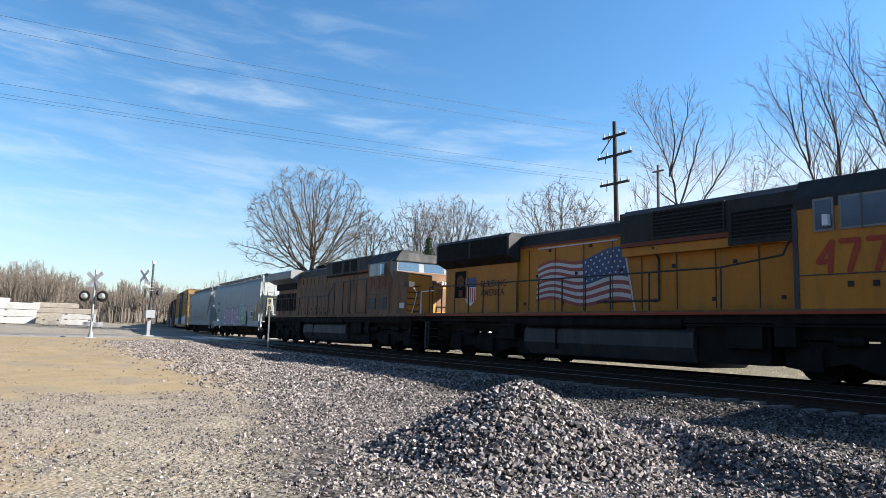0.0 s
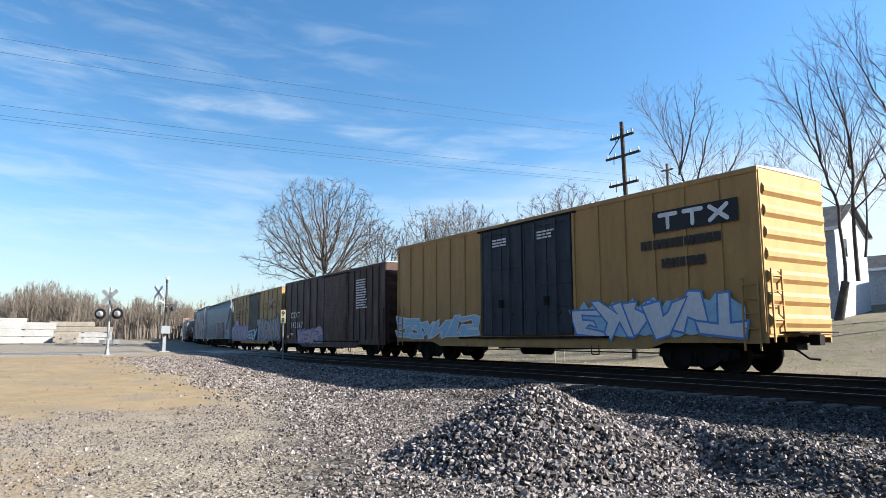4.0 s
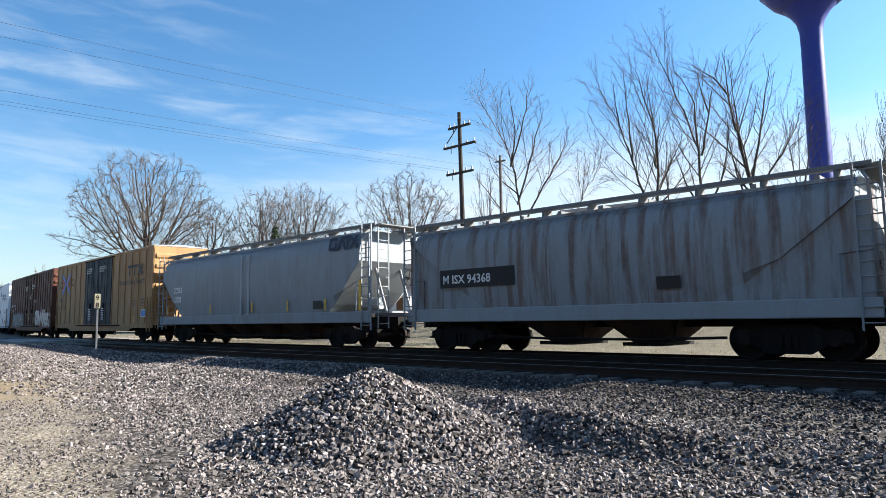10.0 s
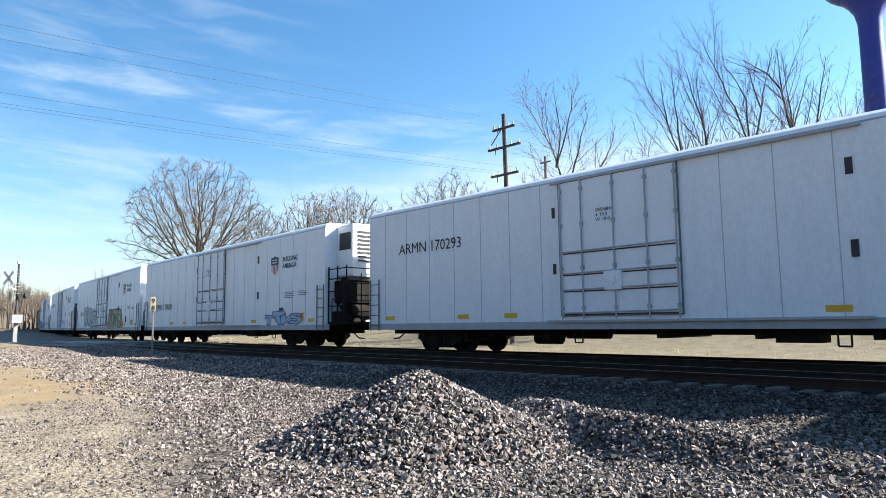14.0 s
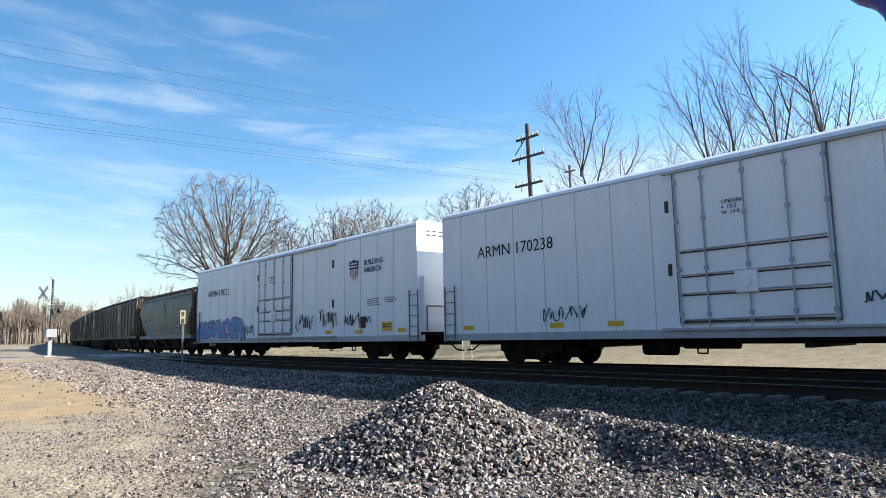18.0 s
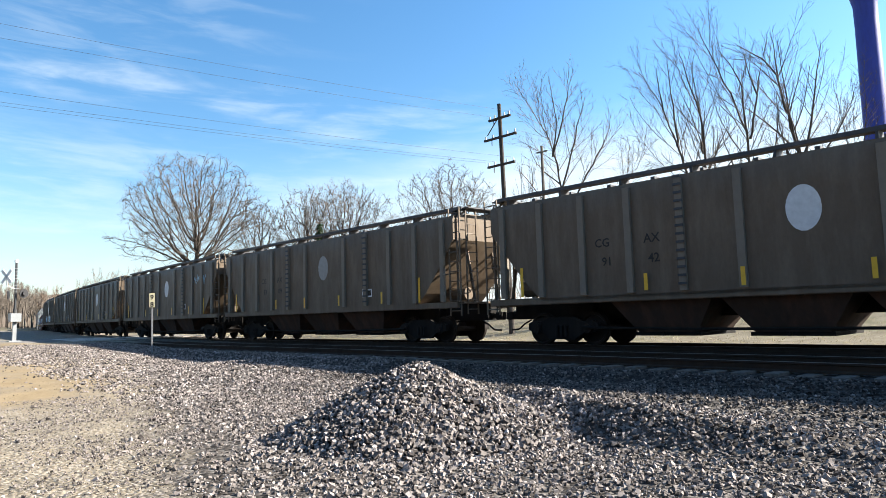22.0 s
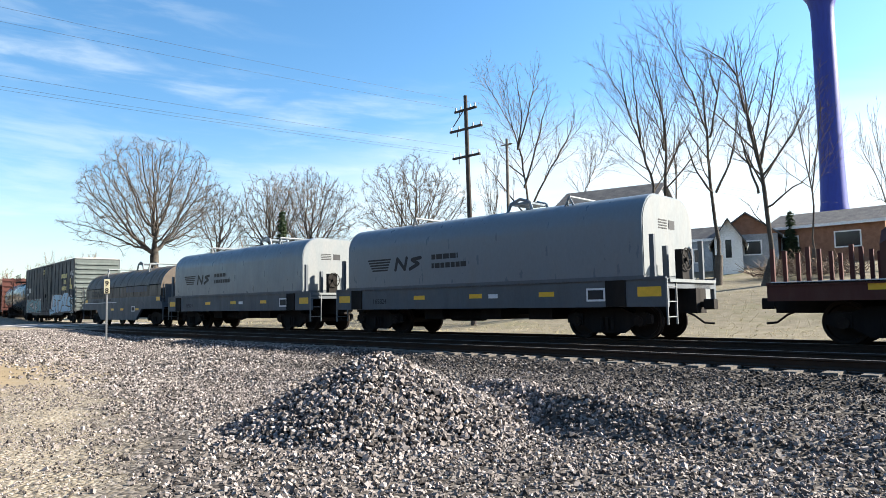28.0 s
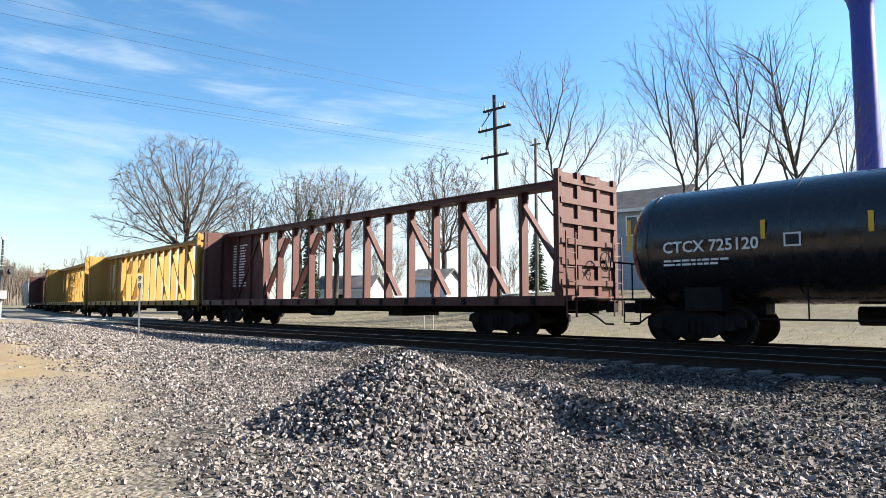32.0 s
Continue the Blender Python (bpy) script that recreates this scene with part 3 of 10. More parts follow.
nt.links.new(tc.outputs["Object"], vor.inputs["Vector"])
vc = nt.nodes.new("ShaderNodeSeparateColor")
nt.links.new(vor.outputs["Color"], vc.inputs[0])
c = ramp(nt, vc.outputs[0], (0.0, (0.008, 0.007, 0.006)), (0.5, (0.03, 0.026, 0.023)), (1.0, (0.085, 0.073, 0.064)))
nt.links.new(mixc(nt, 1.0, c, ramp(nt, grain(nt, 0.6), (0.3, 0.75), (0.7, 1.15)), "MULTIPLY"), b.inputs["Base Color"])
bump(nt, b, vor.outputs["Distance"], 0.8, 0.04)
S_LIST = [60 - 2.0 * i for i in range(60)] + [-60 - 6.0 * i for i in range(120)]
prof = [(-7.9, -0.75), (-6.1, -0.30), (-5.75, -0.21), (-3.0, -0.19), (-1.3, -0.21), (0, -0.19), (1.3, -0.2), (1.8, -0.22), (3.6, -0.7)]
g = Geo()
for s in S_LIST:
    for o, z in prof:
        p, a = on_track(s, o)
        g.v.append((p.x, p.y, z + 0.02 * noise.noise((p.x * 0.8, p.y * 0.8, 7))))
k = len(prof)
g.f = [(i * k + j, (i + 1) * k + j, (i + 1) * k + j + 1, i * k + j + 1) for i in range(len(S_LIST) - 1) for j in range(k - 1)]
tagged(new("ballast_bed", g.mesh("ballast_bed", m_bed, True)), "raised bed of crushed stone under two tracks", "ballast", kind="structure")

# rails
RAIL = [(-0.07, -0.17), (-0.07, -0.15), (-0.012, -0.125), (-0.012, -0.045), (-0.036, -0.035), (-0.036, -0.004), (0.036, -0.004), (0.036, -0.035), (0.012, -0.045), (0.012, -0.125), (0.07, -0.15), (0.07, -0.17)]
track_near = thing("railway_track", "near main track with wooden ties in stone ballast", "railway track", "main tracks", "structure")
track_far = thing("railway_track", "far main track carrying the freight train", "railway track", "main tracks", "structure")
for trk, base in ((track_near, Y_NEAR), (track_far, Y_FAR)):
    for side in (-0.753, 0.753):
        g, t = Geo(), Geo()
        rings, tops = [], []
        for s in S_LIST:
            ring = [on_track(s, side + o, base)[0] + Vector((0, 0, z)) for o, z in RAIL]
            rings.append(ring)
            tops.append([on_track(s, side + o, base)[0] + Vector((0, 0, z)) for o, z in ((-0.034, -0.004), (-0.03, 0.0), (0.03, 0.0), (0.034, -0.004))])
        g.loft(rings)
        r = part("rail", g, M_RAIL, trk)
        t.loft(tops, closed=False, caps=False)
        part("rail_head", t, M_RAILTOP, r, "polished running surface")

# road over the tracks, with planked crossing
RD0, RD1 = Vector((-39.0, -26.0, 0)), Vector((-58.0, 34.0, 0))
rdir = (RD1 - RD0).normalized()
rn = Vector((rdir.y, -rdir.x, 0))
M_ROAD = rough_stuff("old_asphalt", (0.12, 0.113, 0.106), (0.18, 0.17, 0.158), 0.5, 0.9, 60, 0.3, 0.01)
g = Geo()
steps = 60
for i in range(steps + 1):
    c = RD0 + (RD1 - RD0) * (i / steps) - rn * 1.5
    for o in (4.2, 3.9, 0, -3.9, -4.2):
        q = c + rn * o
        z = max(ground_z(q.x, q.y) + 0.05, -0.02 * sstep(q.y, 4, 10)) if q.y < 12 else 0.03
        zz_ = z * (1 - sstep(q.y, 4, 9)) + 0.012 * sstep(q.y, 4, 9) if q.y < 21 else -0.02 - 0.2 * sstep(q.y, 21, 30)
        g.v.append((q.x, q.y, zz_ - (0.15 if abs(o) > 4 else 0)))
g.f = [(i * 5 + j, i * 5 + j + 1, (i + 1) * 5 + j + 1, (i + 1) * 5 + j) for i in range(steps) for j in range(4)]
tagged(new("road", g.mesh("road", M_ROAD, True)), "pale worn asphalt road over the level crossing", "road", kind="structure")
M_PANEL = rough_stuff("concrete_panel", (0.30, 0.285, 0.265), (0.40, 0.38, 0.36), 1.5, 0.9, 40, 0.3, 0.01)
for base in (Y_NEAR, Y_FAR):
    for lane in range(3):
        for o, w in ((-1.15, 0.6), (0.0, 1.15), (1.15, 0.6)):
            s = -52.0 + 2.7 * lane
            p, a = on_track(s, o, base)
            g = Geo().box(-1.3, 1.3, -w / 2, w / 2, -0.16, 0.025 + 0.004, 0.02)
            part("crossing_panel", g, M_PANEL, track_near if base == Y_NEAR else track_far, at=Matrix.Translation(p) @ pose(0, 0, 0, 0, 0, math.degrees(a)))

# ---- running gear shared by all cars ----
V0, ACC = 18.43, 0.0170
CARS = []          # (thing, place along the track at 0 s, distance between truck centres)
WHEELS = []        # (wheelset, place along the track at 0 s, pose on its truck, radius)


def wheel_mesh(r, name):
    g = Geo()
    prof = [(-0.76, r * 0.3), (-0.74, r * 0.88), (-0.72, r * 0.95)]
    for sgn in (-1, 1):
        rings = []
        for y, rr in ((0.60, r * 0.16), (0.66, r * 0.18), (0.685, r * 0.35), (0.70, r * 0.80), (0.672, r * 0.86), (0.672, r + 0.027), (0.70, r + 0.027), (0.715, r), (0.80, r - 0.003), (0.80, r * 0.86), (0.755, r * 0.80), (0.745, r * 0.36), (0.79, r * 0.2), (0.80, r * 0.14)):
            rings.append([(rr * math.cos(2 * math.pi * i / 28), sgn * y, rr * math.sin(2 * math.pi * i / 28)) for i in range(28)])
        g.loft(rings if sgn > 0 else [q[::-1] for q in rings])
    g.tube((0, -1.06, 0), (0, 1.06, 0), 0.085, 10)
    for sgn in (-1, 1):
        g.tube((0, sgn * 0.98, 0), (0, sgn * 1.14, 0), 0.13, 10)
        for k in range(3):
            t = 2 * math.pi * k / 3
            g.tube((0.075 * math.cos(t), sgn * 1.14, 0.075 * math.sin(t)), (0.075 * math.cos(t), sgn * 1.165, 0.075 * math.sin(t)), 0.022, 6)
    return g.mesh(name, M_WHEEL, True)


WHEEL_R = 0.457
ME_WHEELS = wheel_mesh(WHEEL_R, "wheelset")
g = Geo()
out = [(-1.22, 0.42), (-1.2, 0.62), (-1.0, 0.70), (-0.72, 0.66), (-0.42, 0.80), (0.42, 0.80), (0.72, 0.66), (1.0, 0.70), (1.2, 0.62), (1.22, 0.42), (0.75, 0.36), (0.42, 0.16), (-0.42, 0.16), (-0.75, 0.36)]
g.yprism(out, -0.07, 0.07)
for xx in (-0.89, 0.89):
    g.box(xx - 0.17, xx + 0.17, -0.1, 0.1, 0.36, 0.62)
for xx in (-0.16, 0.0, 0.16):
    g.tube((xx, -0.09, 0.24), (xx, -0.09, 0.56), 0.055, 8)
ME_FRAME = g.mesh("side_frame", M_UNDER)
g = Geo().box(-0.22, 0.22, -1.05, 1.05, 0.36, 0.66, 0.05)
g.tube((0, 0, 0.66), (0, 0, 0.80), 0.2, 12)
for xx in (-0.5, 0.5):
    g.box(xx - 0.05, xx + 0.05, -0.75, 0.75, 0.32, 0.46)
ME_BOLSTER = g.mesh("truck", M_UNDER)


def truck(car, x, s0):
    t = part("truck", ME_BOLSTER, M_UNDER, car, at=pose(x, 0, 0))
    for sd in (-1, 1):
        part("side_frame", ME_FRAME, M_UNDER, t, at=pose(0, sd * 1.0, 0))
    for ax in (-0.89, 0.89):
        w = part("wheelset", ME_WHEELS, M_WHEEL, t, at=pose(ax, 0, WHEEL_R))
        WHEELS.append((w, s0 + x + ax, (ax, 0, WHEEL_R), WHEEL_R))
    return t


g = Geo().box(-0.75, 0.0, -0.12, 0.12, 0.76, 0.98, 0.03)
g.box(0.0, 0.3, -0.07, 0.07, 0.80, 0.94, 0.02)
g.box(0.26, 0.52, -0.13, 0.10, 0.74, 1.0, 0.03)
g.pipe([(-0.2, -0.3, 0.72), (0.1, -0.34, 0.60), (0.32, -0.28, 0.42), (0.50, -0.12, 0.40)], 0.028, 6)
ME_COUPLER = g.mesh("coupler", M_UNDER)


def couplers(car, half):
    part("coupler", ME_COUPLER, M_UNDER, car, at=pose(half, 0, 0))
    part("coupler", ME_COUPLER, M_UNDER, car, at=pose(-half, 0, 0, 0, 0, 180))


def ladder(car, x, y, z0, z1, w, material, n, name="ladder", along="x", r=0.02):
    g = Geo()
    a, bq = ((x - w / 2, y), (x + w / 2, y)) if along == "x" else ((x, y - w / 2), (x, y + w / 2))
    for q in (a, bq):
        g.box(q[0] - r, q[0] + r, q[1] - r, q[1] + r, z0, z1)
    for i in range(n):
        z = z0 + (z1 - z0) * (i + 0.5) / n
        g.tube((*a, z), (*bq, z), r * 0.8, 5)
    return part(name, g, material, car)


def brake_wheel(car, x, y, z, material=M_UNDER):
    g = Geo()
    k = 14
    pts = [(x, y + 0.28 * math.cos(2 * math.pi * i / k), z + 0.28 * math.sin(2 * math.pi * i / k)) for i in range(k + 1)]
    g.pipe(pts, 0.018, 5)
    for i in range(0, k, 3):
        g.tube((x, y, z), pts[i], 0.012, 5)
    g.tube((x - 0.15, y, z), (x + 0.03, y, z), 0.05, 8)
    return part("brake_wheel", g, material, car)


def register(car, s0, truck_dist, wheels=True):
    CARS.append((car, s0, truck_dist))
    if wheels:
        truck(car, truck_dist / 2, s0)
        truck(car, -truck_dist / 2, s0)

# ---- box cars ----
def mm(name, col, dirt=(0.09, 0.065, 0.05), amt=0.4, rough=0.55, **k):
    return paint(name, col, dirt, amt, rough, **k)


M_TTXY = mm("faded_yellow_paint", (0.41, 0.235, 0.08), (0.2, 0.12, 0.06), 0.45)
M_TBOXY = mm("tan_yellow_paint", (0.36, 0.225, 0.085), (0.22, 0.14, 0.07), 0.4)
M_TBOXB = mm("browned_tan_paint", (0.36, 0.205, 0.085), (0.17, 0.09, 0.045), 0.5)
M_DOOR = mm("blue_black_door_paint", (0.022, 0.03, 0.042), (0.07, 0.07, 0.07), 0.4)
M_BROWN = mm("boxcar_brown", (0.095, 0.035, 0.021), (0.16, 0.1, 0.08), 0.3)
M_DKBROWN = mm("dark_sooty_brown", (0.05, 0.026, 0.022), (0.12, 0.06, 0.04), 0.45)
M_GWGREY = mm("dark_slate_paint", (0.034, 0.038, 0.041), (0.1, 0.09, 0.08), 0.4)
M_ROOF = mm("galvanised_roof", (0.42, 0.42, 0.41), (0.2, 0.15, 0.11), 0.5, 0.45, metal=0.4)
M_REEF = mm("white_insulated_panel", (0.80, 0.82, 0.84), (0.5, 0.48, 0.45), 0.14, 0.4)
M_REEFDET = mm("grey_door_rods", (0.40, 0.42, 0.44), (0.22, 0.2, 0.18), 0.3, 0.45)
M_REEFLAD = mm("dull_ladder_steel", (0.16, 0.165, 0.17), (0.1, 0.09, 0.08), 0.3, 0.5)
M_SEAM = plain("panel_seam_grey", (0.48, 0.49, 0.50), 0.5)
S_BLUE = plain("spray_blue", (0.10, 0.24, 0.52))
S_LBLUE = plain("spray_pale_blue", (0.30, 0.48, 0.60))
S_CYAN = plain("spray_cyan", (0.085, 0.25, 0.27))
S_WHITE = plain("spray_white", (0.62, 0.63, 0.64))
S_PURP = plain("spray_purple", (0.13, 0.10, 0.24))
S_MAUVE = plain("spray_mauve", (0.36, 0.27, 0.33))
S_GREEN = plain("spray_green", (0.18, 0.34, 0.20))
S_OLIVE = plain("spray_olive", (0.26, 0.28, 0.12))
S_ORANGE = plain("spray_orange", (0.62, 0.22, 0.05))
S_RED = plain("spray_red", (0.42, 0.06, 0.04))
S_YEL = plain("spray_yellow", (0.6, 0.5, 0.1))
M_TXTDARK = plain("dark_lettering", (0.03, 0.025, 0.022))
M_TXTYEL = plain("yellow_lettering", (0.55, 0.45, 0.16))


def car_end(car, x, sgn, z0, z1, hw, material, n, depth=0.07):
    """Corrugated steel end, ribs lying across."""
    g = Geo()
    g.box(min(x, x + sgn * 0.02), max(x, x + sgn * 0.02), -hw, hw, z0, z1)
    e = part("end_panel", g, material, car)
    h = (z1 - z0 - 0.25) / n
    pr = [(0, 0), (sgn * depth, h * 0.2), (sgn * depth, h * 0.42), (0, h * 0.62)]
    me = Geo().yprism(pr if sgn < 0 else pr[::-1], -hw + 0.1, hw - 0.1).mesh("end_rib", material)
    for i in range(n):
        part("end_rib", me, material, e, at=pose(x + sgn * 0.018, 0, z0 + 0.15 + h * i))
    return e


def boxcar(label, s0, L, zs, ze, m_body, doors, m_door, posts, end_n, m_end=None, m_roof=None, door_kind="plug"):
    car = thing("box_car", label, "box car", "cars of the freight train")
    hw, h = 1.46, L / 2
    part("body", Geo().box(-h, h, -hw, hw, zs + 0.22, ze, 0.03), m_body, car)
    for sd in (-1, 1):
        y0, y1 = (hw + 0.012, hw - 0.05) if sd > 0 else (-hw + 0.05, -hw - 0.012)
        pr = [(-h, zs + 0.34), (-h, zs + 0.08), (-h + 3.0, zs + 0.08), (-h + 3.6, zs - 0.1), (h - 3.6, zs - 0.1), (h - 3.0, zs + 0.08), (h, zs + 0.08), (h, zs + 0.34)]
        part("side_sill", Geo().yprism(pr, min(y0, y1), max(y0, y1)), m_body, car)
        part("eave_rail", Geo().box(-h, h, min(y0, y1) - 0.02, max(y0, y1) + 0.02, ze - 0.09, ze + 0.03), m_body, car)
    roof = Geo().prism([(-hw - 0.02, ze + 0.02), (hw + 0.02, ze + 0.02), (hw + 0.02, ze + 0.05), (0, ze + 0.13), (-hw - 0.02, ze + 0.05)], -h, h)
    k = int(L / 1.1)
    for i in range(1, k):
        x = -h + L * i / k
        roof.prism([(-hw, ze + 0.05), (hw, ze + 0.05), (hw, ze + 0.075), (0, ze + 0.155), (-hw, ze + 0.075)], x - 0.03, x + 0.03)
    part("roof", roof, m_roof or M_ROOF, car)
    me = Geo().prism([(-0.042, zs + 0.34), (0.0, zs + 0.34), (0.0, ze - 0.1), (-0.042, ze - 0.1)], -0.055, 0.055).mesh("side_post", m_body)
    for sd in (-1, 1):
        for x in posts:
            part("side_post", me, m_body, car, at=pose(x, sd * hw, 0, 0, 0, 0 if sd < 0 else 180))
    for sgn in (-1, 1):
        car_end(car, sgn * h, sgn, zs + 0.3, ze - 0.05, hw, m_end or m_body, end_n)
        part("end_platform", Geo().box(sgn * (h + 0.25) - 0.22, sgn * (h + 0.25) + 0.22, -0.9, 0.9, zs + 0.32, zs + 0.36), M_UNDER, car)
        ladder(car, sgn * (h + 0.1), -1.1, zs + 0.1, ze - 0.1 if sgn < 0 else 2.6, 0.45, m_body, 9 if sgn < 0 else 5, along="y")
        ladder(car, sgn * (h - 0.35), -hw - 0.07, zs - 0.1, 2.4, 0.42, m_body, 5)
    # doors
    x0, x1, n = doors
    w = (x1 - x0) / n
    for i in range(n):
        a, bq = x0 + w * i + 0.03, x0 + w * (i + 1) - 0.03
        d = part("door", Geo().box(a, bq, -hw - 0.05, -hw + 0.01, zs + 0.30, ze - 0.14, 0.012), m_door, car, "blue-black plug door leaf" if m_door is M_DOOR else "")
        yy = -hw - 0.05
        rib = Geo()
        if door_kind == "ribbed":
            z = zs + 0.45
            while z < ze - 0.35:
                rib.box(a + 0.06, bq - 0.06, yy - 0.035, yy, z, z + 0.09)
                z += 0.2
            parts("door_rib", rib, m_door, d)
        else:
            for z in (zs + 0.36, zs + 1.25, zs + 2.0, zs + 2.75, ze - 0.35):
                rib.box(a + 0.04, bq - 0.04, yy - 0.03, yy, z, z + 0.07)
            for x in (a + 0.05, (a + bq) / 2, bq - 0.05):
                rib.box(x - 0.035, x + 0.035, yy - 0.024, yy, zs + 0.33, ze - 0.18)
            parts("door_stiffener", rib, m_door, d)
            for x in (a + 0.28 * (bq - a), a + 0.72 * (bq - a)):
                rod = Geo().tube((x, yy - 0.05, zs + 0.32), (x, yy - 0.05, ze - 0.2), 0.022, 6)
                rod.box(x - 0.16, x + 0.16, yy - 0.08, yy - 0.04, zs + 1.02, zs + 1.08)
                part("door_rod", rod, M_UNDER if m_door is not M_DOOR else m_door, d)
            lock = Geo().box((a + bq) / 2 - 0.1, (a + bq) / 2 + 0.1, yy - 0.07, yy, zs + 1.3, zs + 1.6)
            part("door_lock", lock, M_UNDER, d)
    g = Geo().box(x0 - 1.5, x1 + 1.5, -hw - 0.09, -hw - 0.01, zs + 0.2, zs + 0.27)
    g.box(x0 - 0.2, x1 + 0.2, -hw - 0.09, -hw - 0.01, ze - 0.14, ze - 0.08)
    parts("door_track", g, M_UNDER, car)
    # under-frame
    part("centre_sill", Geo().box(-h, h, -0.25, 0.25, 0.62, zs + 0.25), M_UNDER, car)
    parts("cross_bearer", Geo().box(-1.6, -1.4, -1.35, 1.35, 0.55, zs + 0.2).box(1.4, 1.6, -1.35, 1.35, 0.55, zs + 0.2).box(-3.9, -3.75, -1.35, 1.35, 0.6, zs + 0.2).box(3.75, 3.9, -1.35, 1.35, 0.6, zs + 0.2), M_UNDER, car)
    part("brake_reservoir", Geo().tube((-0.9, -0.7, 0.55), (0.5, -0.7, 0.55), 0.2, 12), M_UNDER, car)
    g = Geo()
    for x in (-3.4, 3.2):
        g.pipe([(x, -hw, zs), (x, -hw, zs - 0.28), (x + 0.3, -hw, zs - 0.28), (x + 0.3, -hw, zs)], 0.02, 5)
    g.tube((-5.5, -0.9, 0.52), (5.5, -0.9, 0.50), 0.02, 5)
    part("brake_piping", g, M_UNDER, car)
    brake_wheel(car, -h - 0.2, 0.6, 2.2)
    couplers(car, h)
    register(car, s0, L - 4.6)
    return car


def posts_between(h, doors, n_side):
    x0, x1, _ = doors
    out = []
    for i in range(n_side + 1):
        out.append(-h + 0.06 + (x0 - 0.12 + h - 0.06) * i / n_side)
        out.append(x1 + 0.06 + (h - 0.12 - x1) * i / n_side)
    return out


def reflectors(car, xs, z, y, h=0.42, w=0.1, name="reflector"):
    me = Geo().face_set([(-w / 2, 0, 0), (w / 2, 0, 0), (w / 2, 0, h), (-w / 2, 0, h)], [(0, 1, 2, 3)]).mesh("reflector", M_YELLOW)
    for x in xs:
        part(name, me, M_YELLOW, car, at=pose(x, y, z))


YB = -1.512
# yellow pooled box car with dark doors
D4 = (-2.4, 2.5, 2)
c = boxcar("faded yellow pool box car with blue-black double doors and blue graffiti", -92.1, 17.9, 0.72, 5.1, M_TTXY, D4, M_DOOR, posts_between(8.95, D4, 6), 7)
g = Geo().face_set([(5.75, YB, 3.85), (8.4, YB, 3.85), (8.4, YB, 4.45), (5.75, YB, 4.45)], [(0, 1, 2, 3)])
part("sign_panel", g, M_BLACK, c, "black logo panel")
for i, x in enumerate((6.0, 6.8, 7.6)):
    g = Geo()
    strokes(g, [[(x, 4.33), (x + 0.55, 4.33)], [(x + 0.27, 4.33), (x + 0.27, 3.97)]] if i < 2 else [[(x, 4.33), (x + 0.5, 3.97)], [(x, 3.97), (x + 0.5, 4.33)]], 0.06, YB - 0.004)
    part("logo_mark", g, M_WHITE, c)
bars(c, 5.3, 3.4, 3.2, 1, M_TXTDARK, YB, 0.26, seed=3)
bars(c, 6.0, 2.85, 1.7, 1, M_TXTDARK, YB, 0.26, seed=4)
spray(c, 2.75, 8.3, 0.95, 2.2, 6, S_WHITE, S_BLUE, YB - 0.01, 11, S_LBLUE, 0.13)
spray(c, -8.9, -2.7, 0.95, 1.9, 6, S_LBLUE, S_WHITE, YB - 0.01, 12, None, 0.1)
bars(c, -1.6, 4.5, 0.9, 3, M_WHITE, -1.59, 0.06, seed=5)
bars(c, 0.9, 4.5, 0.9, 3, M_WHITE, -1.59, 0.06, seed=6)

# dark brown box car
D5 = (-0.35, 3.0, 1)
c = boxcar("sooty dark brown box car with pale reporting marks", -109.8, 15.2, 0.55, 4.58, M_DKBROWN, D5, M_DKBROWN, posts_between(7.6, D5, 6), 6, door_kind="ribbed")
lettering(c, "C S X T", 0.52, -6.2, 2.25, M_WHITE, YB)
lettering(c, "1 4 2 6 6 7", 0.52, -6.2, 1.62, M_WHITE, YB)
reflectors(c, (-1.6, -6.7), 1.0, YB, 0.14, 0.45)
bars(c, -6.3, 1.25, 0.8, 2, M_WHITE, YB, seed=7)
spray(c, -4.6, -0.6, 0.65, 1.7, 4, S_MAUVE, S_PURP, YB - 0.01, 14, S_BLUE, 0.12)
bars(c, 4.2, 3.9, 1.4, 12, M_WHITE, YB, 0.07, 0.06, seed=8)

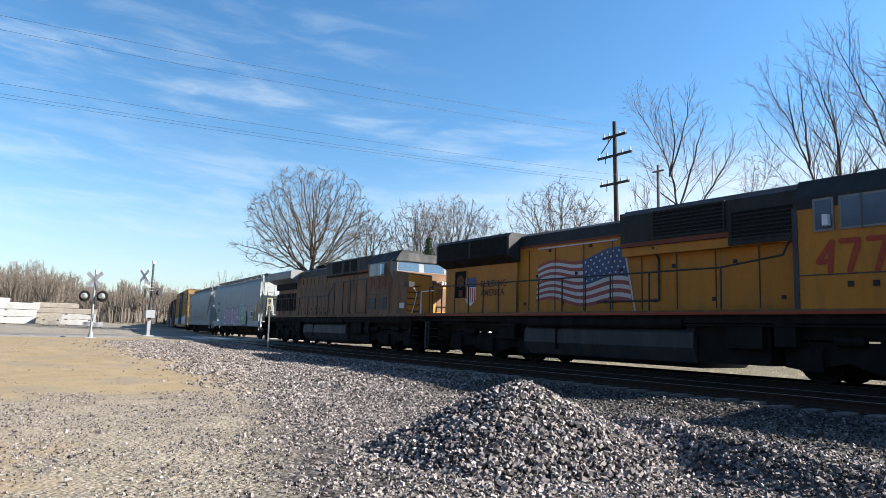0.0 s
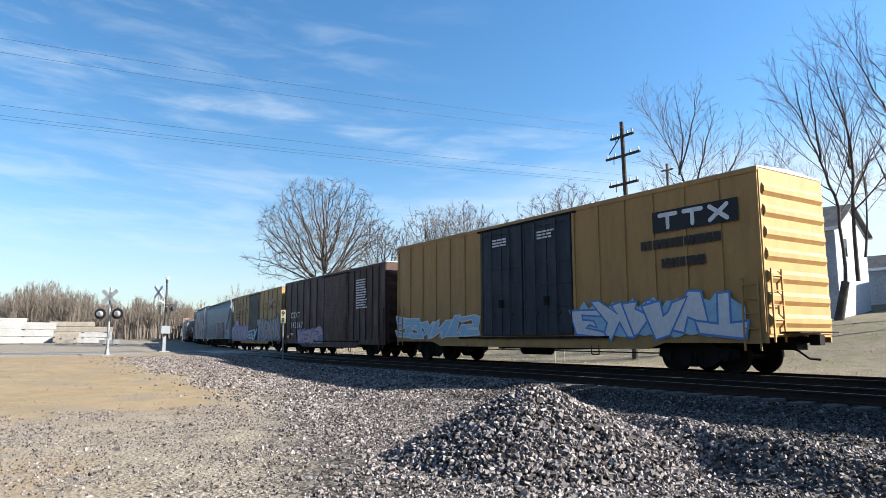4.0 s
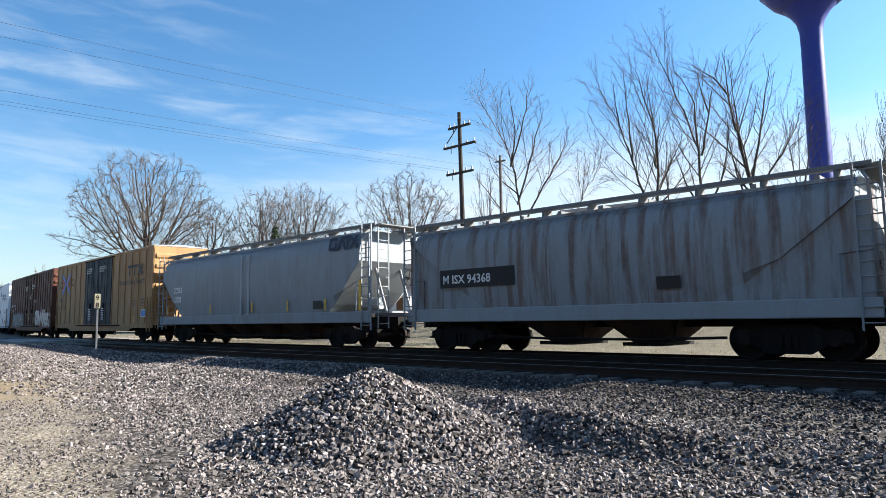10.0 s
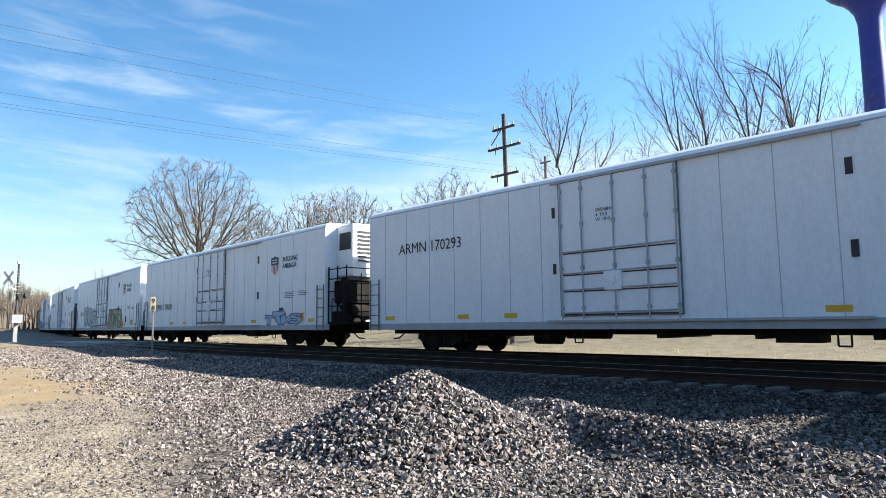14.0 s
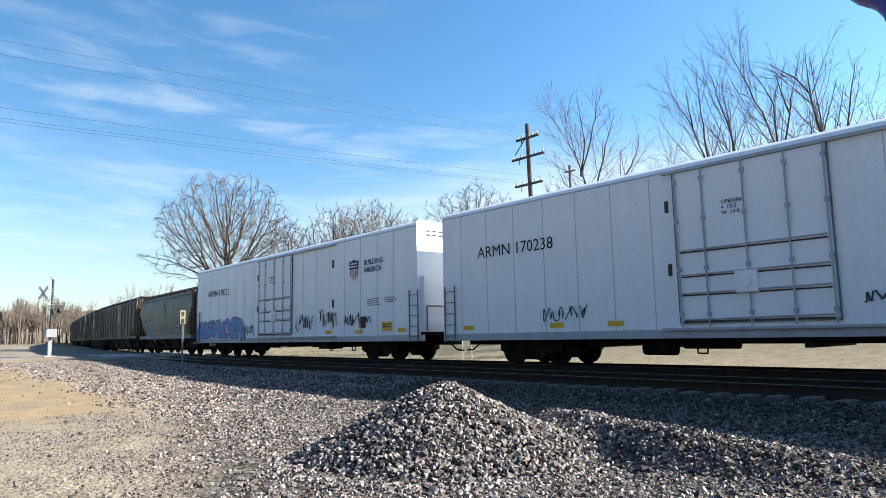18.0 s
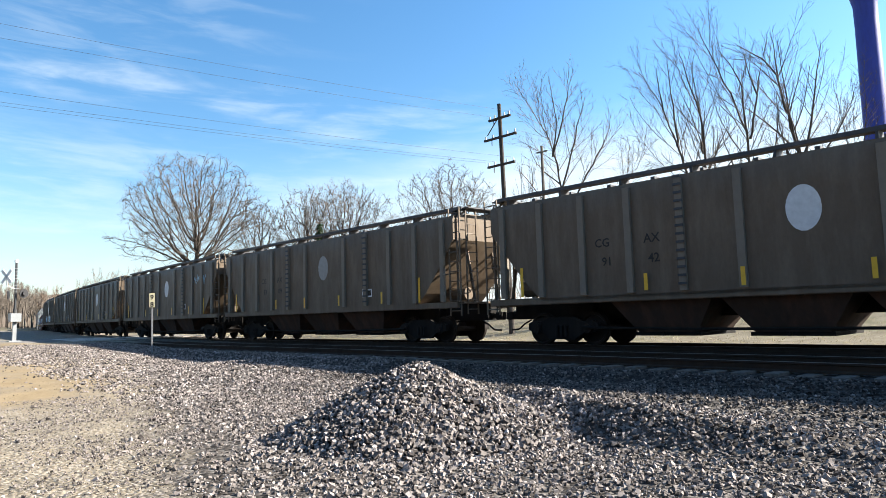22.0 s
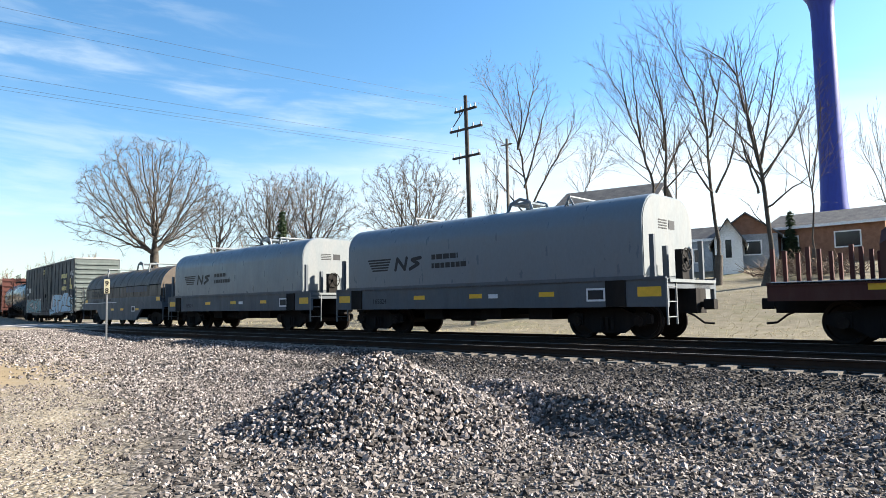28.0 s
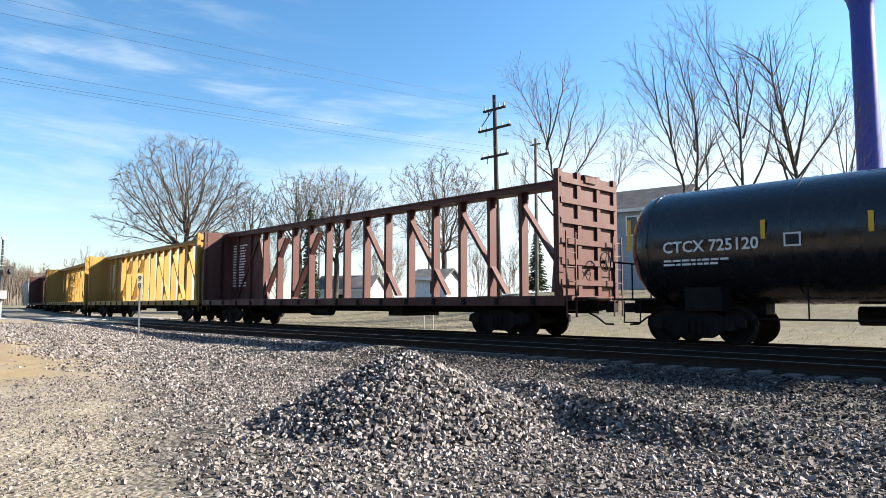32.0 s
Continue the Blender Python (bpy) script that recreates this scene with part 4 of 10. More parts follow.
# yellow box car with a black ribbed door and a wide band of graffiti
D6 = (-1.75, 1.5, 1)
c = boxcar("tan yellow box car with black door and wide graffiti band", -125.85, 15.4, 0.68, 4.46, M_TBOXY, D6, M_DARKGREY, posts_between(7.75, D6, 5), 6, door_kind="ribbed")
g = Geo()
strokes(g, [[(-6.35, 3.15), (-6.35, 3.0), (-4.6, 3.0), (-4.6, 3.2), (-5.3, 3.2), (-5.3, 2.7), (-6.4, 2.7), (-6.35, 3.0)]], 0.045, YB)
part("logo_mark", g, M_TXTDARK, c)
for word, x, z in (("r", -6.5, 3.42), ("a", -5.75, 3.5), ("i", -5.05, 3.56), ("l", -4.4, 3.6), ("b", -4.1, 2.95), ("o", -3.2, 2.98), ("x", -2.45, 3.0)):
    g = Geo()
    sk = {"r": [[(0, 0), (0.08, 0.4)], [(0.06, 0.3), (0.3, 0.4)]], "a": [[(0.3, 0.0), (0.36, 0.35), (0.1, 0.4), (0.02, 0.1), (0.3, 0.05)]], "i": [[(0, 0), (0.06, 0.35)]], "l": [[(0, 0), (0.1, 0.5)]], "b": [[(0.08, 0.5), (0, 0), (0.3, 0.02), (0.36, 0.26), (0.05, 0.28)]], "o": [[(0.0, 0.02), (0.06, 0.32), (0.36, 0.32), (0.3, 0.02), (0.0, 0.02)]], "x": [[(0, 0), (0.4, 0.35)], [(0.02, 0.35), (0.36, 0)]]}[word]
    strokes(g, [[(x + a, z + bq) for a, bq in ln] for ln in sk], 0.05, YB)
    part("logo_mark", g, M_TXTDARK, c)
lettering(c, "next\nload", 0.32, 3.2, 3.38, M_TXTDARK, YB, slant=0.25)
lettering(c, "any\nroad", 0.32, 5.75, 3.42, M_TXTDARK, YB, slant=0.25)
for col, pts in ((S_BLUE, [(4.45, 3.0), (5.0, 3.35), (5.45, 3.05)]), (S_RED, [(4.45, 3.72), (5.0, 3.38), (5.45, 3.7)])):
    g = Geo()
    strokes(g, [pts], 0.075, YB)
    part("logo_mark", g, M_TXTDARK if col is S_BLUE else S_MAUVE, c)
lettering(c, "RBOX\n40 093", 0.34, -5.6, 1.9, M_TXTDARK, YB)
spray(c, 1.7, 7.55, 0.8, 2.6, 6, plain("spray_ash_mauve", (0.25, 0.23, 0.25)), M_TXTDARK, YB - 0.045, 21, S_BLUE, 0.2)
spray(c, -7.6, -1.9, 0.8, 2.35, 7, S_MAUVE, S_PURP, YB - 0.045, 22, S_BLUE, 0.16)
spray(c, -1.5, 1.3, 0.85, 1.75, 4, S_LBLUE, M_BLACK, -1.6, 23, None, 0.1)
spray(c, 6.3, 7.6, 3.0, 3.7, 2, S_PURP, M_TXTDARK, YB - 0.01, 24, None, 0.16, True)
reflectors(c, (-3.4, 2.0, 4.2, 7.1), 1.1, YB - 0.045)

# tan hi-cube box car with blue-black doors
D12 = (-2.45, 2.65, 2)
c = boxcar("tan yellow high box car with blue-black double plug doors", -230.1, 18.1, 0.68, 5.1, M_TBOXB, D12, M_DOOR, posts_between(9.05, D12, 6), 7)
lettering(c, "next\nload", 0.34, -8.35, 3.85, M_TXTDARK, YB, slant=0.25)
lettering(c, "any\nroad", 0.34, -5.55, 3.95, M_TXTDARK, YB, slant=0.25)
for col, lines in ((S_BLUE, [[(-7.6, 4.35), (-6.85, 3.85), (-6.85, 3.75), (-7.55, 3.15)], [(-5.95, 4.4), (-6.6, 3.85), (-6.6, 3.75), (-5.95, 3.2)]]), (S_RED, [[(-7.65, 4.1), (-7.1, 3.78), (-7.65, 3.4)], [(-5.95, 4.15), (-6.4, 3.8), (-5.95, 3.45)]])):
    g = Geo()
    strokes(g, lines, 0.12, YB)
    part("logo_mark", g, col, c)
lettering(c, "TB OX", 0.36, -8.35, 2.55, M_TXTDARK, YB)
lettering(c, "66 29   57", 0.36, -8.35, 2.05, M_TXTDARK, YB)
for i, x in enumerate((5.3, 6.1, 6.9)):
    g = Geo()
    strokes(g, [[(x, 4.2), (x + 0.62, 4.2)], [(x + 0.3, 4.2), (x + 0.3, 3.72)]] if i < 2 else [[(x, 4.2), (x + 0.6, 3.7)], [(x, 3.7), (x + 0.6, 4.2)]], 0.075, YB)
    part("logo_mark", g, M_DARKGREY, c)
lettering(c, "Railcar Pooling Experts", 0.42, 4.0, 3.2, M_TXTDARK, YB, bold=0.004)
bars(c, 6.2, 2.35, 0.6, 6, M_TXTDARK, YB, 0.03, 0.05, seed=32)
bars(c, 7.4, 2.35, 0.6, 6, M_TXTDARK, YB, 0.03, 0.05, seed=33)
reflectors(c, (-2.9, 6.45, 0.6), 1.0, YB)
patch(c, 7.5, 8.2, 1.35, 1.75, S_WHITE, YB, "label_plate")
patch(c, 7.55, 8.15, 1.4, 1.7, S_BLUE, YB - 0.004, "label_plate")
lettering(c, "CLOSE THIS DOOR\nBEFORE CLOSING\nMAIN DOOR", 0.13, -1.9, 4.45, M_WHITE, -1.595)
lettering(c, "CLOSE AND LOCK\nBOTH DOORS BEFORE\nMOVING CAR", 0.13, 0.6, 4.45, M_WHITE, -1.595)
for x in (-1.3, 1.2):
    bars(c, x, 1.9, 0.5, 7, M_WHITE, -1.6, 0.05, 0.06, seed=int(40 + x))
# brown hi-cube box car
D13 = (-1.75, 2.75, 2)
c = boxcar("brown high box car with graffiti in pale blue and silver", -249.25, 17.4, 0.66, 5.12, M_BROWN, D13, M_BROWN, posts_between(8.7, D13, 7), 8, m_roof=M_BROWN)
lettering(c, "WR", 0.32, -7.95, 2.62, M_WHITE, YB)
lettering(c, "WK", 0.32, -7.0, 2.62, M_WHITE, YB)
lettering(c, "737", 0.32, -8.0, 2.15, M_WHITE, YB)
lettering(c, "193", 0.32, -7.05, 2.15, M_WHITE, YB)
g = Geo().pipe([(-6.0 + 0.2 * math.cos(t * 0.4), YB, 2.62 + 0.2 * math.sin(t * 0.4)) for t in range(17)], 0.012, 4)
part("ring_mark", g, M_WHITE, c)
spray(c, -6.7, -2.0, 0.85, 2.3, 6, plain("spray_slate_blue", (0.16, 0.21, 0.26)), M_BLACK, YB - 0.012, 51, S_CYAN, 0.22)
spray(c, 3.1, 8.5, 0.9, 2.3, 6, M_STEEL, S_MAUVE, YB - 0.012, 52, None, 0.11)
lettering(c, "CLOSE THIS DOOR\nBEFORE CLOSING\nMAIN DOOR", 0.125, -1.0, 4.12, M_WHITE, -1.595)
lettering(c, "CLOSE AND LOCK\nBOTH DOORS BEFORE\nMOVING CAR", 0.125, 1.55, 4.15, M_WHITE, -1.595)
bars(c, 1.0, 3.35, 0.4, 3, M_WHITE, -1.595, seed=53)
bars(c, 2.9, 2.9, 0.8, 2, M_WHITE, -1.595, seed=54)
reflectors(c, (-6.2, -3.0), 1.3, YB - 0.03)
reflectors(c, (0.9, 7.2), 1.35, -1.6)
patch(c, -8.2, -8.1, 1.1, 1.9, M_TTXY, YB, "stripe")
# dark slate box car
DG = (-1.7, 1.65, 1)
c = boxcar("dark slate box car with yellow bars and pale blue graffiti", -589.6, 18.2, 0.72, 4.62, M_GWGREY, DG, M_GWGREY, posts_between(9.1, DG, 6), 10, m_end=mm("green_grey_end", (0.075, 0.09, 0.085), (0.16, 0.17, 0.16), 0.3))
for z, x, w in ((3.35, 5.3, 1.8), (2.9, 6.1, 1.0), (2.45, 5.5, 1.6)):
    bars(c, x, z, w, 1, M_TXTYEL, YB, 0.3, seed=int(60 + 10 * z))
for x0, x1, z0, z1, mt in ((8.0, 8.3, 2.95, 3.25, M_TXTYEL), (8.0, 8.3, 2.5, 2.9, M_TXTYEL), (8.35, 8.7, 2.5, 2.8, M_TXTYEL)):
    patch(c, x0, x1, z0, z1, mt, YB, "colour_block")
lettering(c, "SP", 0.3, -8.4, 2.8, M_WHITE, YB)
patch(c, -7.5, -6.4, 2.55, 2.95, M_STEEL, YB, "paint_patch")
lettering(c, "690 419", 0.32, -8.4, 2.3, M_WHITE, YB)
spray(c, 2.2, 9.0, 0.8, 2.4, 5, S_LBLUE, M_TXTDARK, YB - 0.012, 61, M_STEEL, 0.2)
spray(c, -8.0, -1.9, 0.8, 2.2, 6, S_CYAN, M_TXTDARK, YB - 0.012, 62, M_STEEL, 0.2)
spray(c, 8.1, 9.0, 3.2, 4.0, 2, S_WHITE, M_WHITE, YB - 0.012, 63, None, 0.1, True)
bars(c, -0.9, 4.2, 0.7, 4, M_TXTYEL, -1.595, 0.05, 0.04, seed=64)

# ---- white refrigerator cars ----
M_VENT = mm("dark_vent", (0.04, 0.042, 0.045))


def reefer(label, s0, unit):
    car = thing("refrigerator_car", label, "refrigerator car", "white refrigerator cars")
    L, hw, zs, ze = 22.3, 1.52, 0.78, 5.16
    h = L / 2
    pr = [(-hw, zs + 0.2), (hw, zs + 0.2), (hw, ze - 0.22), (hw - 0.05, ze - 0.1), (hw - 0.22, ze), (-hw + 0.22, ze), (-hw + 0.05, ze - 0.1), (-hw, ze - 0.22)]
    part("body", Geo().prism(pr, -h, h - (0.2 if unit else 0.35)), M_REEF, car)
    for sd in (-1, 1):
        y = sd * hw
        part("side_sill", Geo().box(-h, h, min(y, y - sd * 0.08) - 0.012, max(y, y - sd * 0.08) + 0.012, zs - 0.02, zs + 0.2), M_REEFDET, car)
    part("roof_lip", Geo().box(-h - 0.01, h - (0.2 if unit else 0.35) + 0.01, -hw - 0.004, -hw + 0.03, ze - 0.24, ze - 0.2), M_REEFDET, car)
    # faint vertical panel seams
    me = Geo().box(-0.012, 0.012, -hw - 0.006, -hw, zs + 0.2, ze - 0.25).mesh("panel_seam", M_SEAM)
    for x in [-10.2, -9.0, -7.8, -6.6, -5.4, -4.2, -3.0, 2.3, 3.5, 4.7, 5.9, 7.1, 8.3, 9.4]:
        if x < h - 0.4:
            part("panel_seam", me, M_SEAM, car, at=pose(x, 0, 0))
    # plug door
    a, bq = -2.3, 1.25
    d = part("door", Geo().box(a, bq, -hw - 0.045, -hw - 0.002, zs + 0.36, ze - 0.3, 0.015), M_REEF, car, "white insulated plug door")
    yy = -hw - 0.045
    g = Geo()
    for x in (a + 0.05, a + 0.75, a + 1.75, a + 2.7, bq - 0.05):
        g.tube((x, yy - 0.04, zs + 0.25), (x, yy - 0.04, ze - 0.28), 0.024, 6)
        for z in (zs + 0.5, zs + 1.6, zs + 2.8, ze - 0.6):
            g.box(x - 0.05, x + 0.05, yy - 0.06, yy, z, z + 0.1)
    parts("lock_rod", g, M_REEFDET, d)
    fr = Geo().box(a - 0.03, a, yy - 0.006, yy + 0.03, zs + 0.34, ze - 0.28).box(bq, bq + 0.03, yy - 0.006, yy + 0.03, zs + 0.34, ze - 0.28).box(a, bq, yy - 0.006, yy + 0.03, ze - 0.31, ze - 0.28).box(a, bq, yy - 0.006, yy + 0.03, zs + 0.33, zs + 0.36)
    part("door_gasket", fr, M_REEFLAD, d, "dark door gasket")
    g = Geo()
    for z in (zs + 0.42, zs + 1.05, zs + 1.5, zs + 2.1):
        g.tube((a + 0.1, yy - 0.045, z), (bq - 0.1, yy - 0.045, z + 0.03), 0.02, 6)
    parts("door_bar", g, M_REEFDET, d)
    # dark strips painted on the door as the shade below each bar
    g = Geo()
    for z in (zs + 0.36, zs + 0.99, zs + 1.44, zs + 2.04):
        g.box(a + 0.1, bq - 0.1, yy - 0.012, yy - 0.001, z, z + 0.035)
    parts("bar_shade", g, M_VENT, d)
    g = Geo().box(a + 1.45, a + 1.95, yy - 0.1, yy, zs + 1.0, zs + 1.5, 0.02)
    g.disc((a + 1.7, yy - 0.12, zs + 1.25), (0, 1, 0), 0.12, 0.05, 14)
    part("door_lock_box", g, M_REEF, d)
    g = Geo().box(a - 0.5, bq + 4.0, -hw - 0.09, -hw - 0.012, zs + 0.17, zs + 0.23).box(a - 0.3, bq + 4.0, -hw - 0.09, -hw - 0.012, ze - 0.3, ze - 0.24)
    parts("door_track", g, M_REEFDET, car)
    for x, z in ((4.9, 3.9), (4.9, 2.2)):
        part("hinge_plate", Geo().box(x, x + 0.14, -hw - 0.02, -hw, z, z + 0.35), M_VENT, car)
    for x, z in ((a - 0.28, 3.9), (a - 0.28, 2.3)):
        part("hinge_plate", Geo().box(x, x + 0.1, -hw - 0.02, -hw, z, z + 0.3), M_VENT, car)
    # ends
    part("end_platform", Geo().box(h - 0.2 if unit else h - 0.35, h + 1.2 if unit else h, -1.35, 1.35, zs + 0.2, zs + 0.3), M_UNDER, car)
    if unit:
        hu = h + 1.3
        u = part("refrigeration_unit", Geo().box(hu - 1.49, hu - 0.35, -0.95, 0.95, 2.9, ze - 0.12, 0.06), M_REEF, car, "white refrigeration unit with louvres")
        me = Geo().prism([(-0.7, 0.0), (0.7, 0.0), (0.7, 0.03), (-0.7, 0.06)], 0.0, 0.06).mesh("louvre", M_VENT)
        for i in range(8):
            part("louvre", me, M_VENT, u, at=pose(hu - 0.35, 0, 3.5 + 0.17 * i))
        me = Geo().box(0, 0.06, 0, 0.05, 0, 0.04).mesh("louvre", M_VENT)
        part("side_louvres", Geo().box(hu - 1.3, hu - 0.5, -0.97, -0.95, 4.0, 4.7), M_VENT, u)
        part("fuel_tank", Geo().tube((hu - 0.9, -0.8, 1.5), (hu - 0.9, 0.8, 1.5), 0.35, 14), M_UNDER, car)
        for y in (-1.2, 1.2):
            part("frame_post", Geo().box(hu - 0.62, hu - 0.5, y - 0.07, y + 0.07, zs + 0.3, 2.85), M_UNDER, car)
        for y in (-1.0, -0.5, 0.5, 1.0):
            part("frame_brace", Geo().tube((hu - 1.4, y, 1.85), (hu - 0.2, y, zs + 0.3), 0.045, 6), M_UNDER, car)
        part("tool_box", Geo().box(hu - 1.45, hu - 0.7, -1.25, -0.2, zs + 0.3, 1.5, 0.03), M_UNDER, car)
        g = Geo()
        for x in (hu - 0.75, hu - 0.1):
            g.tube((x, 1.35, zs + 0.2), (x, 1.35, 3.3), 0.03, 6)
        for y in (-0.7, 0.0, 0.7):
            g.tube((hu - 0.1, y, zs + 0.2), (hu - 0.1, y, 3.0), 0.022, 6)
        for z in (1.9, 2.6, 3.2):
            g.tube((hu - 0.1, -1.4, z), (hu - 0.1, 1.35, z), 0.022, 6)
        parts("end_rail", g, M_UNDER, car)
        part("machine_box", Geo().box(hu - 1.45, hu - 0.6, -1.1, 1.1, 1.85, 2.75, 0.04), M_UNDER, car)
        g = Geo()
        for x in (hu - 1.4, hu - 0.75, hu - 0.1):
            g.tube((x, -1.4, zs + 0.2), (x, -1.4, 3.3), 0.03, 6)
        for z in (1.7, 2.3, 2.8, 3.2):
            g.tube((hu - 1.45, -1.4, z), (hu - 0.08, -1.4, z), 0.022, 6)
        part("safety_rail", g, M_UNDER, car)
    else:
        e = part("end_wall", Geo().box(h - 0.35, h - 0.30, -hw, hw, zs + 0.3, ze - 0.05), M_REEF, car)
        part("end_step", Geo().box(h - 0.30, h - 0.05, -1.4, 0.1, zs + 0.3, 3.1, 0.03), M_REEF, car)
        bars(e, 0, 0, 0.01, 1, M_TXTDARK, -hw - 0.01)
        for i in range(2):
            g = Geo()
            for k in range(8):
                g.box(h - 0.296, h - 0.293, -1.1 + 0.3 * k, -0.9 + 0.3 * k, 4.75 - 0.15 * i, 4.81 - 0.15 * i)
            part("small_lettering", g, M_TXTDARK, e)
        ladder(car, h - 0.1, 1.0, 1.0, 3.2, 0.45, M_REEFDET, 7, along="y")
    brake_wheel(car, h - 0.02, 0.45, 2.1, M_UNDER)
    part("brake_lever", Geo().pipe([(h - 0.05, -0.2, 2.4), (h - 0.02, 0.1, 1.7), (h - 0.05, 0.3, 1.2)], 0.03, 6), M_UNDER, car)
    part("end_handrail", Geo().pipe([(h - 0.02, -1.3, 1.1), (h - 0.02, -1.3, 2.0), (h - 0.02, 1.3, 2.0), (h - 0.02, 1.3, 1.1)], 0.025, 6), M_REEFLAD, car)
    ladder(car, h - 0.45, -hw - 0.07, zs - 0.05, 2.6, 0.5, M_REEFLAD, 5)
    ladder(car, -h + 0.4, -hw - 0.07, zs - 0.05, 2.6, 0.5, M_REEFLAD, 5)
    part("centre_sill", Geo().box(-h, h, -0.3, 0.3, 0.6, zs + 0.2), M_UNDER, car)
    g = Geo()
    for x in (-5.2, -3.0, 0.5, 2.9, 5.2):
        g.box(x - 0.08, x + 0.08, -1.35, 1.35, zs - 0.25, zs)
    g.tube((-3.8, -0.8, 0.5), (-2.9, -0.8, 0.5), 0.18, 10)
    g.tube((-2.6, -0.9, 0.62), (-1.2, -0.9, 0.62), 0.13, 10)
    g.box(3.2, 4.1, -1.2, -0.5, 0.45, 0.78)
    for x in (-6.2, -2.0, 4.5, 6.3):
        g.pipe([(x, -1.4, zs), (x, -1.4, 0.4), (x + 0.25, -1.4, 0.4), (x + 0.25, -1.4, zs)], 0.022, 5)
    parts("under_gear", g, M_UNDER, car)
    couplers(car, h + 0.1)
    return car


YR = -1.534
RF = [(-270.35, False), (-295.3, True), (-318.6, False), (-343.5, True), (-366.8, False)]
RB = {u: reefer("white refrigerator car with plug door and black number" if not u else "white refrigerator car with louvred cooling unit at its end", 0, u) for u in (False, True)}
REEFERS = [RB[False], RB[True], copy_thing(RB[False], pose(0, 0, 0)), copy_thing(RB[True], pose(0, 0, 0)), copy_thing(RB[False], pose(0, 0, 0))]
tagged(REEFERS[2], "white refrigerator car with blue and olive graffiti")
tagged(REEFERS[4], "white refrigerator car with blue bubble graffiti and black tags")
for c, (s0, unit) in zip(REEFERS, RF):
    register(c, s0, 15.4)
for (c, num, i) in zip(REEFERS, ("170293", "170003", "17", "170238", "170232"), range(5)):
    lettering(c, "ARMN " + num, 0.52, -9.4, 1.98 if i in (1, 2) else 3.42, M_TXTDARK, YR, bold=0.0)
    g = Geo().face_set([(6.35, YR, 3.55), (6.65, YR, 3.15), (6.95, YR, 3.55), (6.95, YR, 4.0), (6.35, YR, 4.0)], [(0, 1, 2, 3, 4)])
    part("shield_logo", g, S_WHITE, c)
    navy = plain("shield_navy", (0.03, 0.045, 0.10))
    top_ = [(6.30, 3.70), (6.96, 3.70), (6.99, 3.98), (6.92, 4.06), (6.78, 4.03), (6.63, 4.12), (6.48, 4.03), (6.34, 4.06), (6.27, 3.98)]
    part("shield_top", Geo().face_set([(a, YR - 0.004, b) for a, b in top_], [tuple(range(len(top_)))]), navy, c)
    for z in (3.78, 3.9):
        patch(c, 6.37, 6.89, z, z + 0.055, S_WHITE, YR - 0.006, "small_lettering")
    for k, (zl, zh) in enumerate(((3.42, 3.69), (3.32, 3.69), (3.28, 3.69), (3.32, 3.69), (3.42, 3.69))):
        patch(c, 6.335 + 0.13 * k, 6.395 + 0.13 * k, zl, zh, S_RED, YR - 0.004, "shield_stripe")
    lettering(c, "BUILDING\nAMERICA", 0.3, 7.35, 3.8, plain("slogan_blue", (0.05, 0.08, 0.16)), YR, bold=0.02)
    reflectors(c, (-9.9, -6.2, -4.2, -2.0, 1.0, 4.6, 7.0, 9.9), 1.1, YR - 0.002, 0.14, 0.5)
    patch(c, 8.6, 9.3, 1.15, 1.5, M_YELLOW, YR, "label_plate")
    bars(c, 8.65, 1.38, 0.6, 2, M_TXTDARK, YR - 0.004, seed=70 + i)
    patch(c, 7.1, 7.5, 1.3, 1.75, M_TXTDARK, YR, "label_plate")
    bars(c, 7.6, 2.4, 0.9, 4, M_VENT, YR, 0.03, 0.05, seed=80 + i)
    bars(c, 8.8, 2.4, 0.8, 3, M_VENT, YR, 0.03, 0.05, seed=90 + i)
    lettering(c, "OPENING\n4  10-2\nW  10-0", 0.13, -1.1, 3.9, M_VENT, -1.575)
    if i == 2:
        spray(c, -7.3, -1.6, 1.0, 2.9, 4, plain("spray_mint_blue", (0.34, 0.46, 0.47)), M_TXTDARK, YR - 0.01, 101, S_LBLUE, 0.24, rounded=True)
        spray(c, 1.3, 2.9, 0.95, 1.5, 3, S_ORANGE, S_ORANGE, YR - 0.004, 102, None, 0.1)
        spray(c, 5.3, 6.6, 0.95, 1.6, 3, S_ORANGE, S_ORANGE, YR - 0.004, 112, None, 0.1)
        for dy, mt, bold in ((0.014, M_TXTDARK, 0.11), (0.018, S_OLIVE, 0.05)):
            tag_word = lettering(c, "AUTO", 1.55, 0, 0, mt, 0, "sprayed_word", bold)
            tag_word.matrix_basis = pose(1.75, YR - dy, 1.08, 90) @ Matrix.Diagonal((1.0, 1.05, 1.0, 1.0))
    if i == 1:
        spray(c, 5.9, 9.0, 1.0, 1.6, 4, S_LBLUE, S_PURP, YR - 0.01, 103, None, 0.08)
    if i == 3:
        spray(c, -6.7, -5.0, 1.2, 1.8, 4, M_VENT, M_VENT, YR - 0.01, 104, None, 0.1, True)
        spray(c, 1.7, 5.0, 1.2, 1.9, 7, M_VENT, M_VENT, YR - 0.01, 105, None, 0.12, True)
